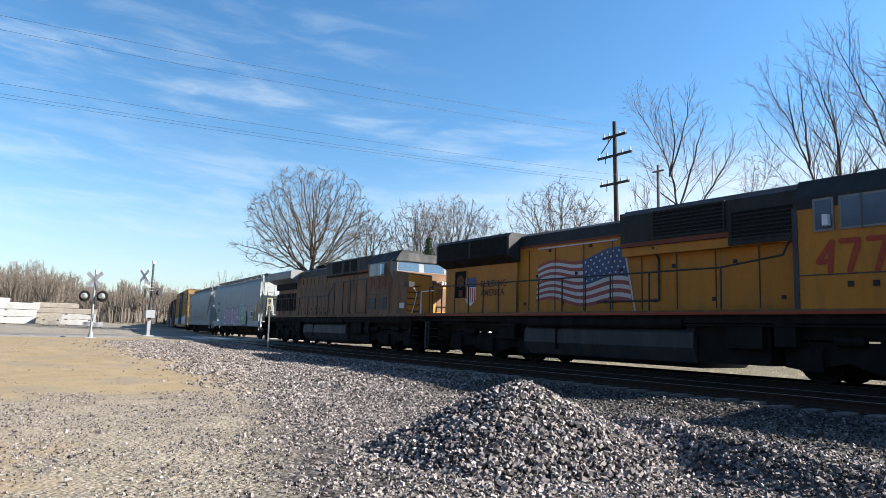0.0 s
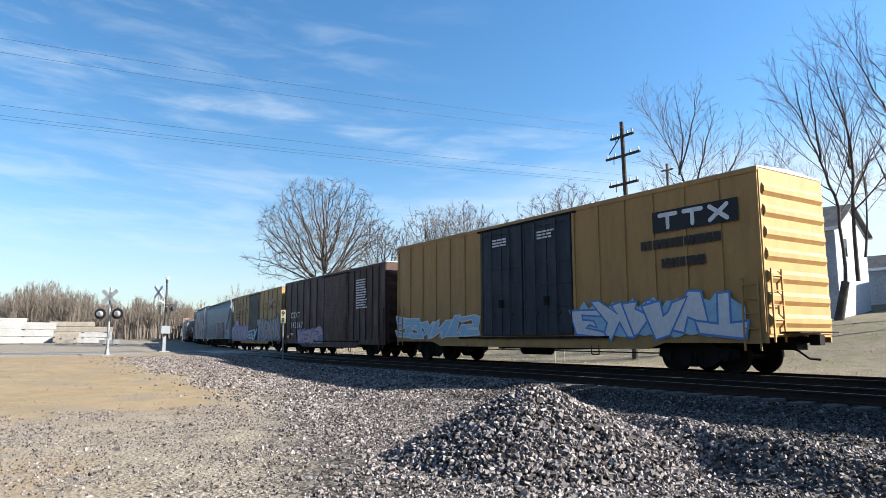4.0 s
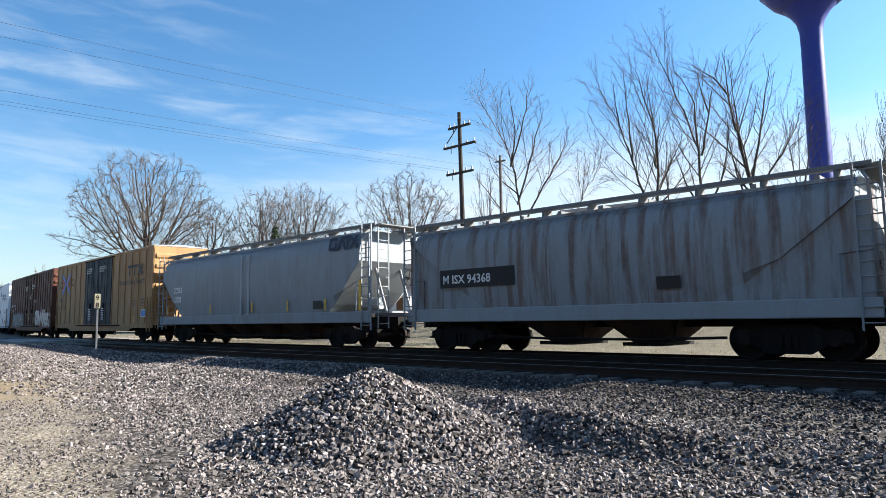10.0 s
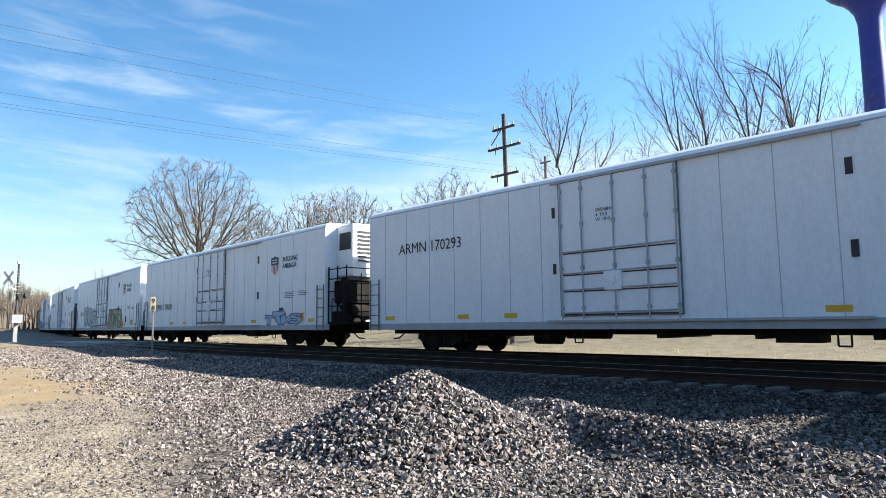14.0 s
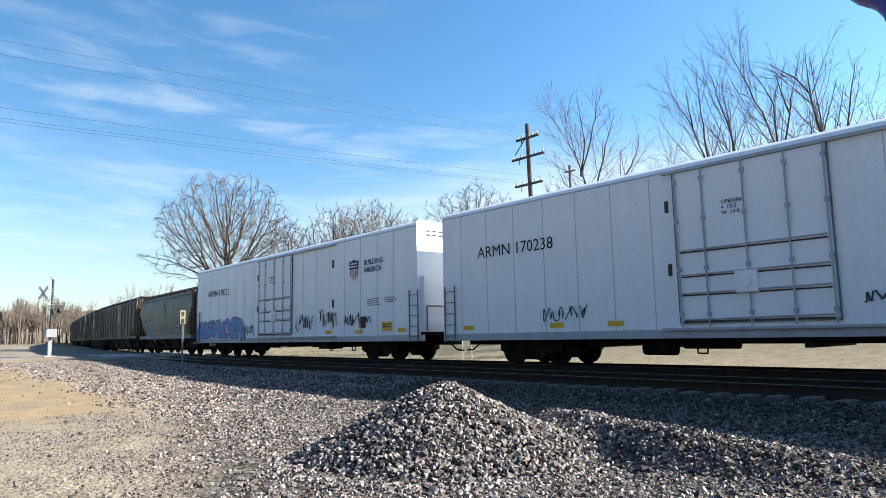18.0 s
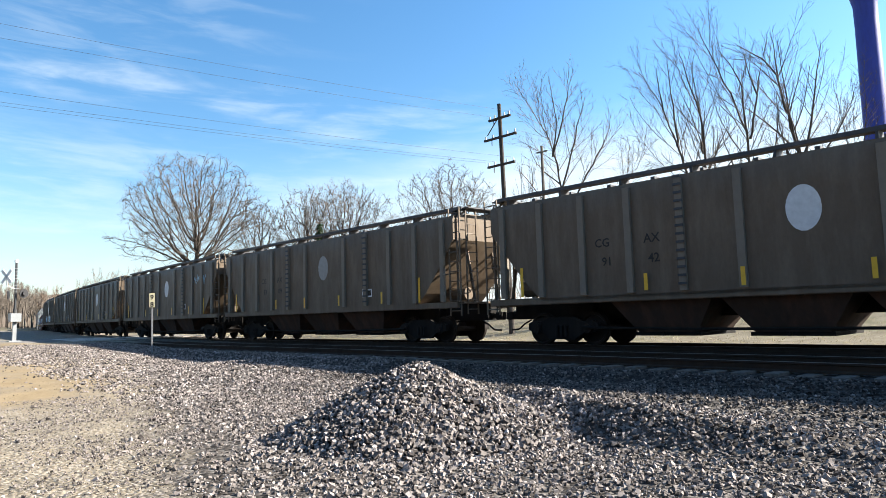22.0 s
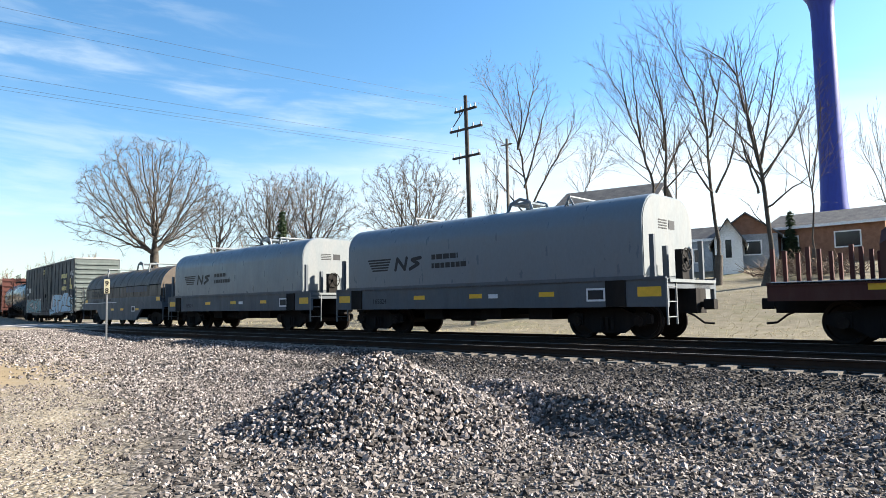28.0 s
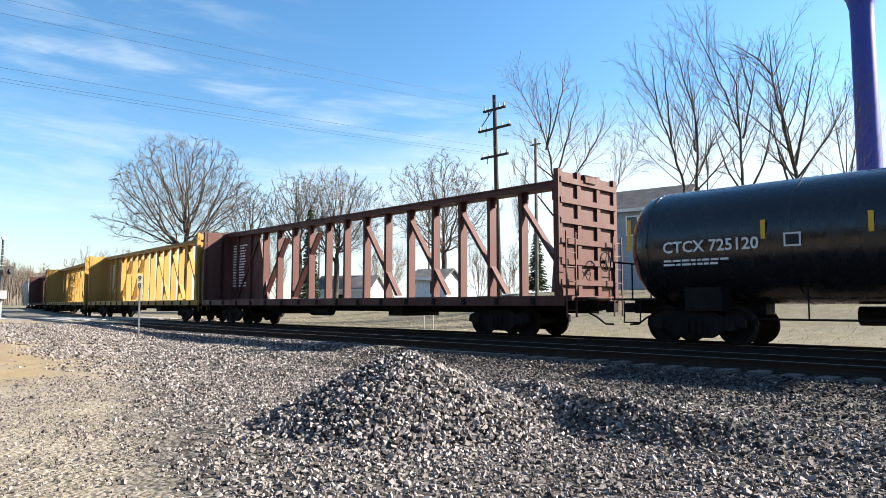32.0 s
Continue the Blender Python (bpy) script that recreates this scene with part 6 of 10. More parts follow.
for i, (c, s0) in enumerate(zip(CGX, CGS)):
    register(c, s0, 12.3)
    g = Geo().face_set([(0.62 + 0.36 * math.cos(0.3 * k), -1.552, 3.0 + 0.5 * math.sin(0.3 * k)) for k in range(21)], [tuple(range(21))])
    part("round_mark", g, S_OVALG if i in (0, 2) else S_OVAL, c)
    lettering(c, "CG", 0.32, -4.6, 2.62, M_TXTDARK, -1.552)
    lettering(c, "AX", 0.32, -3.15, 2.62, M_TXTDARK, -1.552)
    num = ("93", "91", "93", "94", "90", "90", "93")[i]
    lettering(c, num, 0.32, -4.4, 2.12, M_TXTDARK, -1.552)
    lettering(c, ("09", "42", "09", "20", "22", "18", "40")[i], 0.32, -3.05, 2.12, M_TXTDARK, -1.552)
    if i == 3:
        spray(c, 5.2, 6.9, 2.95, 3.7, 4, S_LBLUE, S_LBLUE, -1.56, 220, None, 0.12, True)
        tagged(c, "dusty brown ribbed covered hopper with pale blue tag")
    if i == 5:
        spray(c, -1.0, 5.0, 1.5, 2.1, 8, S_OVALG, S_OVALG, -1.65, 221, None, 0.05, True)
        tagged(c, "dusty brown ribbed covered hopper with thin white tags")
    if i == 6:
        spray(c, -1.5, 0.5, 1.5, 2.3, 3, S_LBLUE, S_WHITE, -1.65, 222, None, 0.1)
        spray(c, 2.5, 5.0, 1.5, 2.3, 4, S_LBLUE, S_WHITE, -1.65, 223, None, 0.1)
        tagged(c, "dusty brown ribbed covered hopper with small pale graffiti")
c = hopper("distant light grey covered hopper near the train's end", -722.5, 16.0, 4.4, 1.55, M_HGREY)

# ---- tank cars ----
M_TANK = mm("black_tank_paint", (0.007, 0.0075, 0.008), (0.02, 0.018, 0.016), 0.25, 0.62)
M_TANK2 = mm("glossy_black_tank_paint", (0.011, 0.012, 0.014), (0.035, 0.03, 0.026), 0.25, 0.2)


def tank_car(label, s0, L, zc, r, m_tank, plat, py=1.12, gear=True):
    car = thing("tank_car", label, "tank car", "cars of the freight train")
    h = L / 2
    prof = [(-h, 0.02), (-h + 0.03, r * 0.35), (-h + 0.12, r * 0.62), (-h + 0.28, r * 0.82), (-h + 0.5, r * 0.95), (-h + 0.75, r), (h - 0.75, r), (h - 0.5, r * 0.95), (h - 0.28, r * 0.82), (h - 0.12, r * 0.62), (h - 0.03, r * 0.35), (h, 0.02)]
    part("tank", Geo().lathe(prof, 40).moved(dz=zc), m_tank, car, smooth=True)
    me = Geo().lathe([(-0.04, r + 0.004), (-0.03, r + 0.012), (0.03, r + 0.012), (0.04, r + 0.004)], 40).moved(dz=zc).mesh("weld_band", m_tank, True)
    for x in (-h + 0.8, -h / 2, 0.9 - 3.2, h / 2, h - 0.8):
        part("weld_band", me, m_tank, car, at=pose(x, 0, 0))
    xm = 0.55
    g = Geo().tube((xm, 0, zc + r - 0.1), (xm, 0, zc + r + 0.42), 0.42, 18)
    dome = part("manway", g, M_TANK, car)
    g = Geo().disc((xm, 0, zc + r + 0.46), (0, 0, 1), 0.46, 0.07, 18)
    for k in range(8):
        g.tube((xm + 0.44 * math.cos(k * 0.785), 0.44 * math.sin(k * 0.785), zc + r + 0.36), (xm + 0.44 * math.cos(k * 0.785), 0.44 * math.sin(k * 0.785), zc + r + 0.56), 0.03, 6)
    part("manway_lid", g, M_TANK, dome)
    part("walk_platform", Geo().box(plat[0], plat[1], -py, py, zc + r + 0.02, zc + r + 0.06).box(plat[0], plat[1], -py - 0.05, -py + 0.01, zc + r - 0.04, zc + r + 0.08), M_UNDER, car)
    for sd in (-1, 1):
        g = Geo()
        n = 4
        for i in range(n + 1):
            x = plat[0] + (plat[1] - plat[0]) * i / n
            g.tube((x, sd * py, zc + r - 0.2), (x, sd * py, zc + r + 0.75), 0.022, 6)
        for z in (0.4, 0.75):
            g.tube((plat[0], sd * py, zc + r + z), (plat[1], sd * py, zc + r + z), 0.022, 6)
        part("guard_rail", g, M_UNDER, car)
    if gear:
        ladder(car, xm + 0.1, -r - 0.12, 0.8, zc + r, 0.45, M_UNDER, 9)
    for sgn in (-1, 1):
        part("saddle", Geo().box(sgn * (h - 2.1) - 0.45, sgn * (h - 2.1) + 0.45, -1.2, 1.2, 0.8, zc - r * 0.72), M_UNDER, car)
        part("stub_sill", Geo().box(min(sgn * (h - 3.2), sgn * (h + 0.2)), max(sgn * (h - 3.2), sgn * (h + 0.2)), -0.3, 0.3, 0.72, 1.06), M_UNDER, car)
        part("end_platform", Geo().box(min(sgn * (h - 0.9), sgn * (h + 0.2)), max(sgn * (h - 0.9), sgn * (h + 0.2)), -1.45, 1.45, 1.06, 1.11), M_UNDER, car)
        g = Geo()
        for y in (-1.4, -0.5, 0.5, 1.4):
            g.tube((sgn * (h + 0.15), y, 1.08), (sgn * (h + 0.15), y, 2.05), 0.022, 6)
        g.tube((sgn * (h + 0.15), -1.4, 2.05), (sgn * (h + 0.15), 1.4, 2.05), 0.024, 6)
        g.pipe([(sgn * (h - 0.6), -1.45, 1.05), (sgn * (h - 0.6), -1.45, 0.5), (sgn * (h - 0.15), -1.45, 0.5), (sgn * (h - 0.15), -1.45, 1.05)], 0.02, 5)
        part("end_rail", g, M_UNDER, car)
    if gear:
        g = Geo().box(-0.9, 0.9, -0.5, 0.5, 0.55, zc - r + 0.05)
        g.tube((0, 0, 0.35), (0, 0, 0.6), 0.15, 10)
        part("bottom_outlet", g, M_UNDER, car)
    g = Geo().tube((-h + 3.0, -1.0, 0.62), (h - 3.0, -1.0, 0.62), 0.025, 6)
    for x in range(-4, 5, 2):
        g.tube((x, -1.0, 0.62), (x, -1.0, zc - r * 0.7), 0.018, 5)
    part("brake_piping", g, M_UNDER, car)
    if gear:
        g = Geo().tube((-3.4, 0.5, 0.7), (-2.3, 0.5, 0.7), 0.22, 10).tube((2.2, -0.6, 0.75), (3.0, -0.6, 0.75), 0.2, 10)
        parts("brake_reservoir", g, M_UNDER, car)
    brake_wheel(car, h + 0.25, -0.9, 1.7)
    couplers(car, h + 0.1)
    register(car, s0, L - 3.6)
    return car


c = tank_car("long black tank car with white number", -178.4, 19.3, 2.39, 1.46, M_TANK, (-5.4, 1.7), 0.5, False)
lettering(c, "NATX 401289", 0.42, -9.0 + 0.25, 2.28, M_WHITE, -1.475, bold=0.02)
bars(c, -8.7, 1.95, 2.2, 2, M_WHITE, -1.45, 0.05, seed=301)
reflectors(c, (-3.1, 0.05, 2.6), 2.1, -1.475)
patch(c, 4.2, 4.85, 2.1, 2.7, M_YELLOW, -1.475, "label_plate")
patch(c, 7.0, 7.9, 1.9, 2.5, M_WHITE, -1.48, "label_plate")
patch(c, 6.2, 6.7, 1.75, 2.15, M_WHITE, -1.48, "label_plate")
c = tank_car("glossy black tank car with white number and yellow reflectors", -608.0, 16.7, 2.42, 1.46, M_TANK2, (-1.3, 2.1))
lettering(c, "CTCX 725120", 0.38, -7.1, 2.2, M_WHITE, -1.475, bold=0.02)
patch(c, -4.3, -3.95, 2.2, 2.5, M_WHITE, -1.475, "label_plate")
patch(c, -4.26, -3.99, 2.24, 2.46, M_BLACK, -1.48, "label_plate")
bars(c, -7.1, 1.98, 1.6, 2, M_WHITE, -1.43, 0.05, seed=302)
reflectors(c, (-4.72, -2.65, 0.4, 3.9), 2.4, -1.475)
reflectors(c, (7.45, -8.1 + 0.1), 2.3, -1.475, 0.8, 0.1)
patch(c, 5.9, 7.2, 2.3, 2.85, S_WHITE, -1.475, "data_panel")
for i in range(5):
    bars(c, 5.95, 2.75 - 0.1 * i, 1.2, 1, M_BLACK, -1.48, 0.045, seed=303 + i)
bars(c, 0.0, 1.9, 0.9, 4, M_WHITE, -1.41, 0.035, 0.04, seed=310)
bars(c, -1.2, 1.75, 0.6, 2, M_WHITE, -1.41, 0.035, 0.04, seed=311)

# ---- coil cars ----
M_COILGREY = mm("grey_coil_hood", (0.115, 0.142, 0.165), (0.12, 0.115, 0.11), 0.2, 0.35)
M_COILDECK = mm("grey_coil_deck", (0.085, 0.098, 0.112), (0.07, 0.062, 0.055), 0.4)
M_COILEND = mm("pale_grey_coil_end", (0.15, 0.165, 0.17), (0.24, 0.22, 0.2), 0.3)
M_COILOLD = mm("weathered_bronze_hood", (0.085, 0.068, 0.053), (0.055, 0.045, 0.04), 0.55, 0.5)
M_CRRED = mm("coil_car_maroon", (0.065, 0.02, 0.016), (0.10, 0.055, 0.04), 0.35)


def lift_bracket(car, x, z, material, arch=False):
    g = Geo()
    if arch:
        pts = [(x - 0.55, 0, z - 0.1), (x - 0.35, 0, z + 0.28), (x, 0, z + 0.4), (x + 0.35, 0, z + 0.3), (x + 0.5, 0, z - 0.1)]
        for y in (-0.45, 0.45):
            g.pipe([(a, y, c_) for a, _, c_ in pts], 0.05, 6)
        g.box(x - 0.35, x + 0.35, -0.5, 0.5, z + 0.24, z + 0.3)
    else:
        for y in (-1.0, 1.0):
            g.pipe([(x - 0.18, y, z - 0.2), (x, y, z + 0.12), (x + 0.18, y, z - 0.2)], 0.03, 6)
            g.tube((x - 0.05, y, z + 0.12), (x - 0.05, y, z - 0.35), 0.03, 6)
        g.tube((x, -1.0, z + 0.14), (x, 1.0, z + 0.14), 0.04, 6)
    return part("lifting_bracket", g, material, car)


def hood_profile(hw, z0, z1, flat):
    pts = [(-hw, z0)]
    n = 8
    r = hw * (1 - flat)
    rz = min(r, z1 - z0 - 0.3)
    for i in range(n + 1):
        t = math.pi / 2 * i / n
        pts.append((-hw + r - r * math.cos(t), z1 - rz + rz * math.sin(t)))
    return pts + [(-y, z) for y, z in pts[::-1]]


def coil_deck(car, L, z0, z1, hw, m_deck, belly=False):
    h = L / 2
    for sd in (-1, 1):
        y = sd * hw
        if belly:
            pr = [(-h, z1), (-h, z1 - 0.35), (-h + 3.0, z1 - 0.35), (-h + 3.9, z0), (h - 3.9, z0), (h - 3.0, z1 - 0.35), (h, z1 - 0.35), (h, z1)]
            part("side_sill", Geo().yprism(pr, min(y, y - sd * 0.12), max(y, y - sd * 0.12)), m_deck, car)
        else:
            part("side_sill", Geo().box(-h, h, min(y, y - sd * 0.12), max(y, y - sd * 0.12), z0, z1), m_deck, car)
        part("sill_flange", Geo().box(-h, h, min(y, y + sd * 0.03) - 0.01, max(y, y + sd * 0.03) + 0.01, z1 - 0.02, z1 + 0.04), m_deck, car)
    part("deck", Geo().box(-h, h, -hw + 0.12, hw - 0.12, z1 - 0.25, z1 - 0.05), m_deck, car)
    part("centre_sill", Geo().box(-h - 0.2, h + 0.2, -0.3, 0.3, 0.65, z1 - 0.25), M_UNDER, car)
    g = Geo()
    for x in (-2.2, 0.2, 2.0):
        g.box(x, x + 0.8, -1.1, 1.1, 0.5, 0.85)
    g.tube((-1.2, -0.8, 0.62), (0.1, -0.8, 0.62), 0.18, 10)
    parts("under_gear", g, M_UNDER, car)


def coil_ns(label, s0):
    car = thing("coil_car", label, "coil car", "grey coil cars")
    L = 12.7
    coil_deck(car, L, 0.83, 1.52, 1.5, M_COILDECK)
    prf = hood_profile(1.47, 1.58, 3.72, 0.45)
    part("hood", Geo().prism(prf[::-1], -5.7, 5.75), M_COILGREY, car, "smooth grey steel hood", smooth=True)
    part("hood_rim", Geo().box(-5.75, 5.8, -1.52, 1.52, 1.52, 1.6), M_COILDECK, car)
    prf2 = hood_profile(1.44, 1.62, 3.68, 0.45)
    for x in (-5.72, 5.755):
        part("hood_end", Geo().prism(prf2[::-1], x - 0.01, x + 0.012), M_COILEND, car, "white hood end")
    for x in (-2.7, 3.4):
        lift_bracket(car, x, 3.75, M_COILEND)
    lift_bracket(car, 1.3, 3.72, M_COILGREY, True)
    for sgn in (-1, 1):
        x = sgn * 6.0
        g = Geo()
        for y in (-1.45, -0.75, 0.75, 1.45):
            g.box(x - 0.06, x + 0.06, y - 0.05, y + 0.05, 1.5, 2.6 if abs(y) > 1 else 2.35)
        parts("end_post", g, M_COILDECK, car)
        part("end_platform", Geo().box(min(sgn * 5.8, sgn * 6.4), max(sgn * 5.8, sgn * 6.4), -1.4, 1.4, 1.42, 1.5), M_COILEND, car)
        ladder(car, sgn * 6.35, -1.25, 0.4, 1.5, 0.5, M_COILEND, 3, along="y")
        part("end_box", Geo().box(sgn * 6.15 - 0.2, sgn * 6.15 + 0.2, 0.1, 1.1, 0.95, 1.42), M_COILEND, car)
    brake_wheel(car, 6.42, -0.45, 2.0)
    part("brake_stand", Geo().box(6.2, 6.38, -0.65, -0.25, 1.5, 2.25), M_UNDER, car)
    me = Geo().box(-0.28, 0.28, -1.535, -1.5, 0.84, 1.5).mesh("sill_pocket", M_UNDER)
    for x in (-5.2, 5.0):
        part("sill_pocket", me, M_UNDER, car, at=pose(x, 0, 0))
    reflectors(car, (-2.05, 0.35, 2.9), 1.13, -1.505, 0.13, 0.5)
    reflectors(car, (5.9, -5.9), 1.08, -1.505, 0.24, 0.62)
    patch(car, 4.15, 4.7, 0.98, 1.32, S_WHITE, -1.505, "label_plate")
    patch(car, 4.2, 4.65, 1.03, 1.27, M_BLACK, -1.51, "label_plate")
    patch(car, 0.85, 1.2, 1.12, 1.24, S_WHITE, -1.505, "label_plate")
    lettering(car, "165824", 0.24, -4.35, 1.02, M_BLACK, -1.506)
    g = Geo()
    for k in range(5):
        strokes(g, [[(-4.6 + 0.06 * k, 2.52 - 0.09 * k), (-3.45 - 0.04 * k, 2.52 - 0.09 * k)]], 0.028, -1.475)
    strokes(g, [[(-3.2, 2.15), (-3.1, 2.52), (-2.75, 2.15), (-2.65, 2.52)], [(-2.0, 2.5), (-2.4, 2.45), (-2.1, 2.3), (-2.5, 2.15)]], 0.06, -1.475)
    part("logo_mark", g, M_BLACK, car)
    bars(car, -1.5, 2.4, 1.3, 1, M_BLACK, -1.475, 0.16, seed=401)
    bars(car, -1.5, 2.12, 1.6, 1, M_BLACK, -1.475, 0.16, seed=402)
    g = Geo()
    for k in range(4):
        g.box(5.772, 5.776, -0.6, -0.1, 3.05 - 0.07 * k, 3.08 - 0.07 * k)
    g.box(5.772, 5.776, 0.0, 0.35, 2.85, 3.08)
    part("logo_mark", g, M_BLACK, car)
    couplers(car, L / 2 + 0.05)
    return car


N1 = coil_ns("grey coil car with smooth rounded hood and white ends", -542.8)
N2 = copy_thing(N1, pose(0, 0, 0))
register(N1, -542.8, 9.0)
register(N2, -557.1, 9.0)

# old bronze coil car with a fish-belly sill
c = thing("coil_car", "weathered bronze-hooded coil car with deep grey side sill", "coil car", "cars of the freight train")
coil_deck(c, 13.9, 0.36, 1.34, 1.5, M_COILDECK, True)
prf = hood_profile(1.42, 1.68, 3.38, 0.1)
part("hood", Geo().prism(prf[::-1], -6.5, 6.55), M_COILOLD, c, "weathered bronze steel hood", smooth=True)
me = Geo().prism(hood_profile(1.435, 1.68, 3.395, 0.1)[::-1], -0.04, 0.04).mesh("hood_rib", M_COILOLD)
for i in range(11):
    part("hood_rib", me, M_COILOLD, c, at=pose(-6.0 + 1.2 * i, 0, 0))
for sd in (-1, 1):
    part("deck_rail", Geo().box(-6.6, 6.6, sd * 1.44 - 0.03, sd * 1.44 + 0.03, 1.36, 1.67), M_COILDECK, c)
    part("hood_lip", Geo().box(-6.52, 6.57, sd * 1.45 - 0.03, sd * 1.45 + 0.03, 1.67, 1.72), M_COILOLD, c)
    part("hood_seam", Geo().tube((-6.4, sd * 1.43, 2.3), (6.45, sd * 1.43, 2.3), 0.022, 6), M_UNDER, c)
for x in (-3.4, 3.7):
    lift_bracket(c, x, 3.42, M_COILEND)
lift_bracket(c, 0.7, 3.42, M_COILDECK, True)
for sgn in (-1, 1):
    part("end_frame", Geo().box(sgn * 6.85 - 0.08, sgn * 6.85 + 0.08, -1.3, 1.3, 1.3, 2.3), M_CRRED if sgn < 0 else M_COILDECK, c)
    ladder(c, sgn * 6.9, -1.2, 0.4, 2.3, 0.45, M_COILDECK, 5, along="y")
part("sill_stripe", Geo().box(-6.4, -0.2, -1.53, -1.5, 1.36, 1.42), S_WHITE, c, "pale rub strip")
brake_wheel(c, 7.0, 0.2, 2.0)
g = Geo()
for k in range(4):
    strokes(g, [[(-5.15, 2.1 - 0.085 * k), (-4.1 + 0.04 * k, 2.1 - 0.085 * k)]], 0.03, -1.455)
strokes(g, [[(-4.0, 1.82), (-3.9, 2.12), (-3.58, 1.82), (-3.48, 2.12)], [(-2.9, 2.1), (-3.22, 2.08), (-2.98, 1.96), (-3.0, 1.86), (-3.35, 1.83)]], 0.07, -1.455)
part("logo_mark", g, M_BLACK, c)
bars(c, 1.3, 1.95, 4.2, 1, plain("faded_blue_lettering", (0.05, 0.06, 0.09)), -1.455, 0.32, 0.1, seed=411)
bars(c, -2.6, 1.5, 1.6, 1, M_BLACK, -1.475, 0.14, seed=412)
lettering(c, "NS 165585", 0.25, -4.8, 1.41, M_BLACK, -1.475)
patch(c, 2.4, 2.95, 0.85, 1.15, S_WHITE, -1.506, "label_plate")
patch(c, 2.45, 2.9, 0.9, 1.1, M_BLACK, -1.51, "label_plate")
reflectors(c, (-0.9, 0.8, 3.3), 0.92, -1.506, 0.12, 0.5)
reflectors(c, (6.3, -6.2), 1.42, -1.475, 0.2, 0.5)
couplers(c, 7.0)
register(c, -571.2, 9.9)

# maroon coil car with a low hood
c = thing("coil_car", "maroon coil car with low angular hood and white logos", "coil car", "cars of the freight train")
coil_deck(c, 15.4, 0.3, 1.27, 1.5, M_CRRED, True)
prf = [(-1.46, 1.3), (-1.46, 2.25), (-1.2, 2.62), (1.2, 2.62), (1.46, 2.25), (1.46, 1.3)]
g = Geo()
rings = [[(x, y * k, 1.3 + (z - 1.3) * q) for y, z in prf[::-1]] for x, k, q in ((-5.6, 0.97, 0.75), (-5.2, 1.0, 1.0), (5.2, 1.0, 1.0), (5.6, 0.97, 0.75))]
part("hood", g.loft(rings), M_CRRED, c, "maroon angular hood")
me = Geo().prism([(-1.49, 1.3), (-1.49, 2.27), (-1.21, 2.66), (1.21, 2.66), (1.49, 2.27), (1.49, 1.3)][::-1], -0.06, 0.06).mesh("hood_rib", M_CRRED)
for x in (-2.4, 1.0, 4.2):
    part("hood_rib", me, M_CRRED, c, at=pose(x, 0, 0))
g = Geo().pipe([(-0.9, 0, 2.6), (-0.4, 0, 3.15), (0.5, 0, 3.15), (1.0, 0, 2.6)], 0.09, 6).box(-0.5, 0.6, -0.2, 0.2, 3.1, 3.25)
part("lifting_bracket", g, M_BLACK, c)
for y in (-1.2, 1.2):
    part("lifting_rail", Geo().box(-4.2, 4.2, y - 0.06, y + 0.06, 2.64, 2.74), M_CRRED, c)
for sgn in (-1, 1):
    g = Geo()
    for x in (6.1, 6.9, 7.6):
        for y in (-1.35, -0.5, 0.5, 1.35):
            g.box(sgn * x - 0.04, sgn * x + 0.04, y - 0.04, y + 0.04, 1.2, 2.05)
    parts("end_post", g, M_CRRED, c)
part("sill_stripe", Geo().box(-7.6, 7.6, -1.54, -1.5, 1.28, 1.33), S_WHITE, c, "pale rub strip")
for x in (-4.3, 2.2):
    g = Geo().pipe([(x + 0.32 * math.cos(t * 0.5 - 0.6), -1.49, 1.72 + 0.3 * math.sin(t * 0.5 - 0.6)) for t in range(9)], 0.06, 5)
    g.box(x - 0.5, x + 0.1, -1.5, -1.485, 1.45, 1.5).box(x - 0.5, x + 0.1, -1.5, -1.485, 1.55, 1.6)
    part("logo_mark", g, S_WHITE, c)
for x, w, n in ((-3.0, 1.3, 5), (-1.4, 0.7, 4)):
    bars(c, x, 2.0, w, n, S_WHITE, -1.475, 0.05, 0.06, seed=int(420 + x))
bars(c, 2.9, 1.75, 2.2, 1, S_WHITE, -1.475, 0.34, 0.1, seed=424)
spray(c, 0.0, 2.6, 1.45, 1.75, 7, S_BLUE, S_BLUE, -1.49, 425, None, 0.1)
lettering(c, "CR631335", 0.32, -3.7, 0.65, S_WHITE, -1.506)
bars(c, -0.8, 0.85, 1.6, 2, S_WHITE, -1.506, 0.1, seed=426)
bars(c, 1.5, 0.8, 0.9, 2, S_WHITE, -1.506, 0.06, seed=427)
reflectors(c, (-5.6, -2.5, 1.5, 4.8), 1.12, -1.506, 0.13, 0.45)
couplers(c, 7.75)
register(c, -526.5, 11.0)

# ---- centre-beam flat cars ----
M_CBRED = mm("faded_maroon_beam", (0.072, 0.025, 0.02), (0.11, 0.058, 0.045), 0.5)
M_CBYEL = mm("dull_yellow_beam", (0.33, 0.19, 0.045), (0.15, 0.09, 0.04), 0.45)
M_CBDARK = mm("dark_red_beam", (0.06, 0.02, 0.016), (0.09, 0.055, 0.042), 0.4)


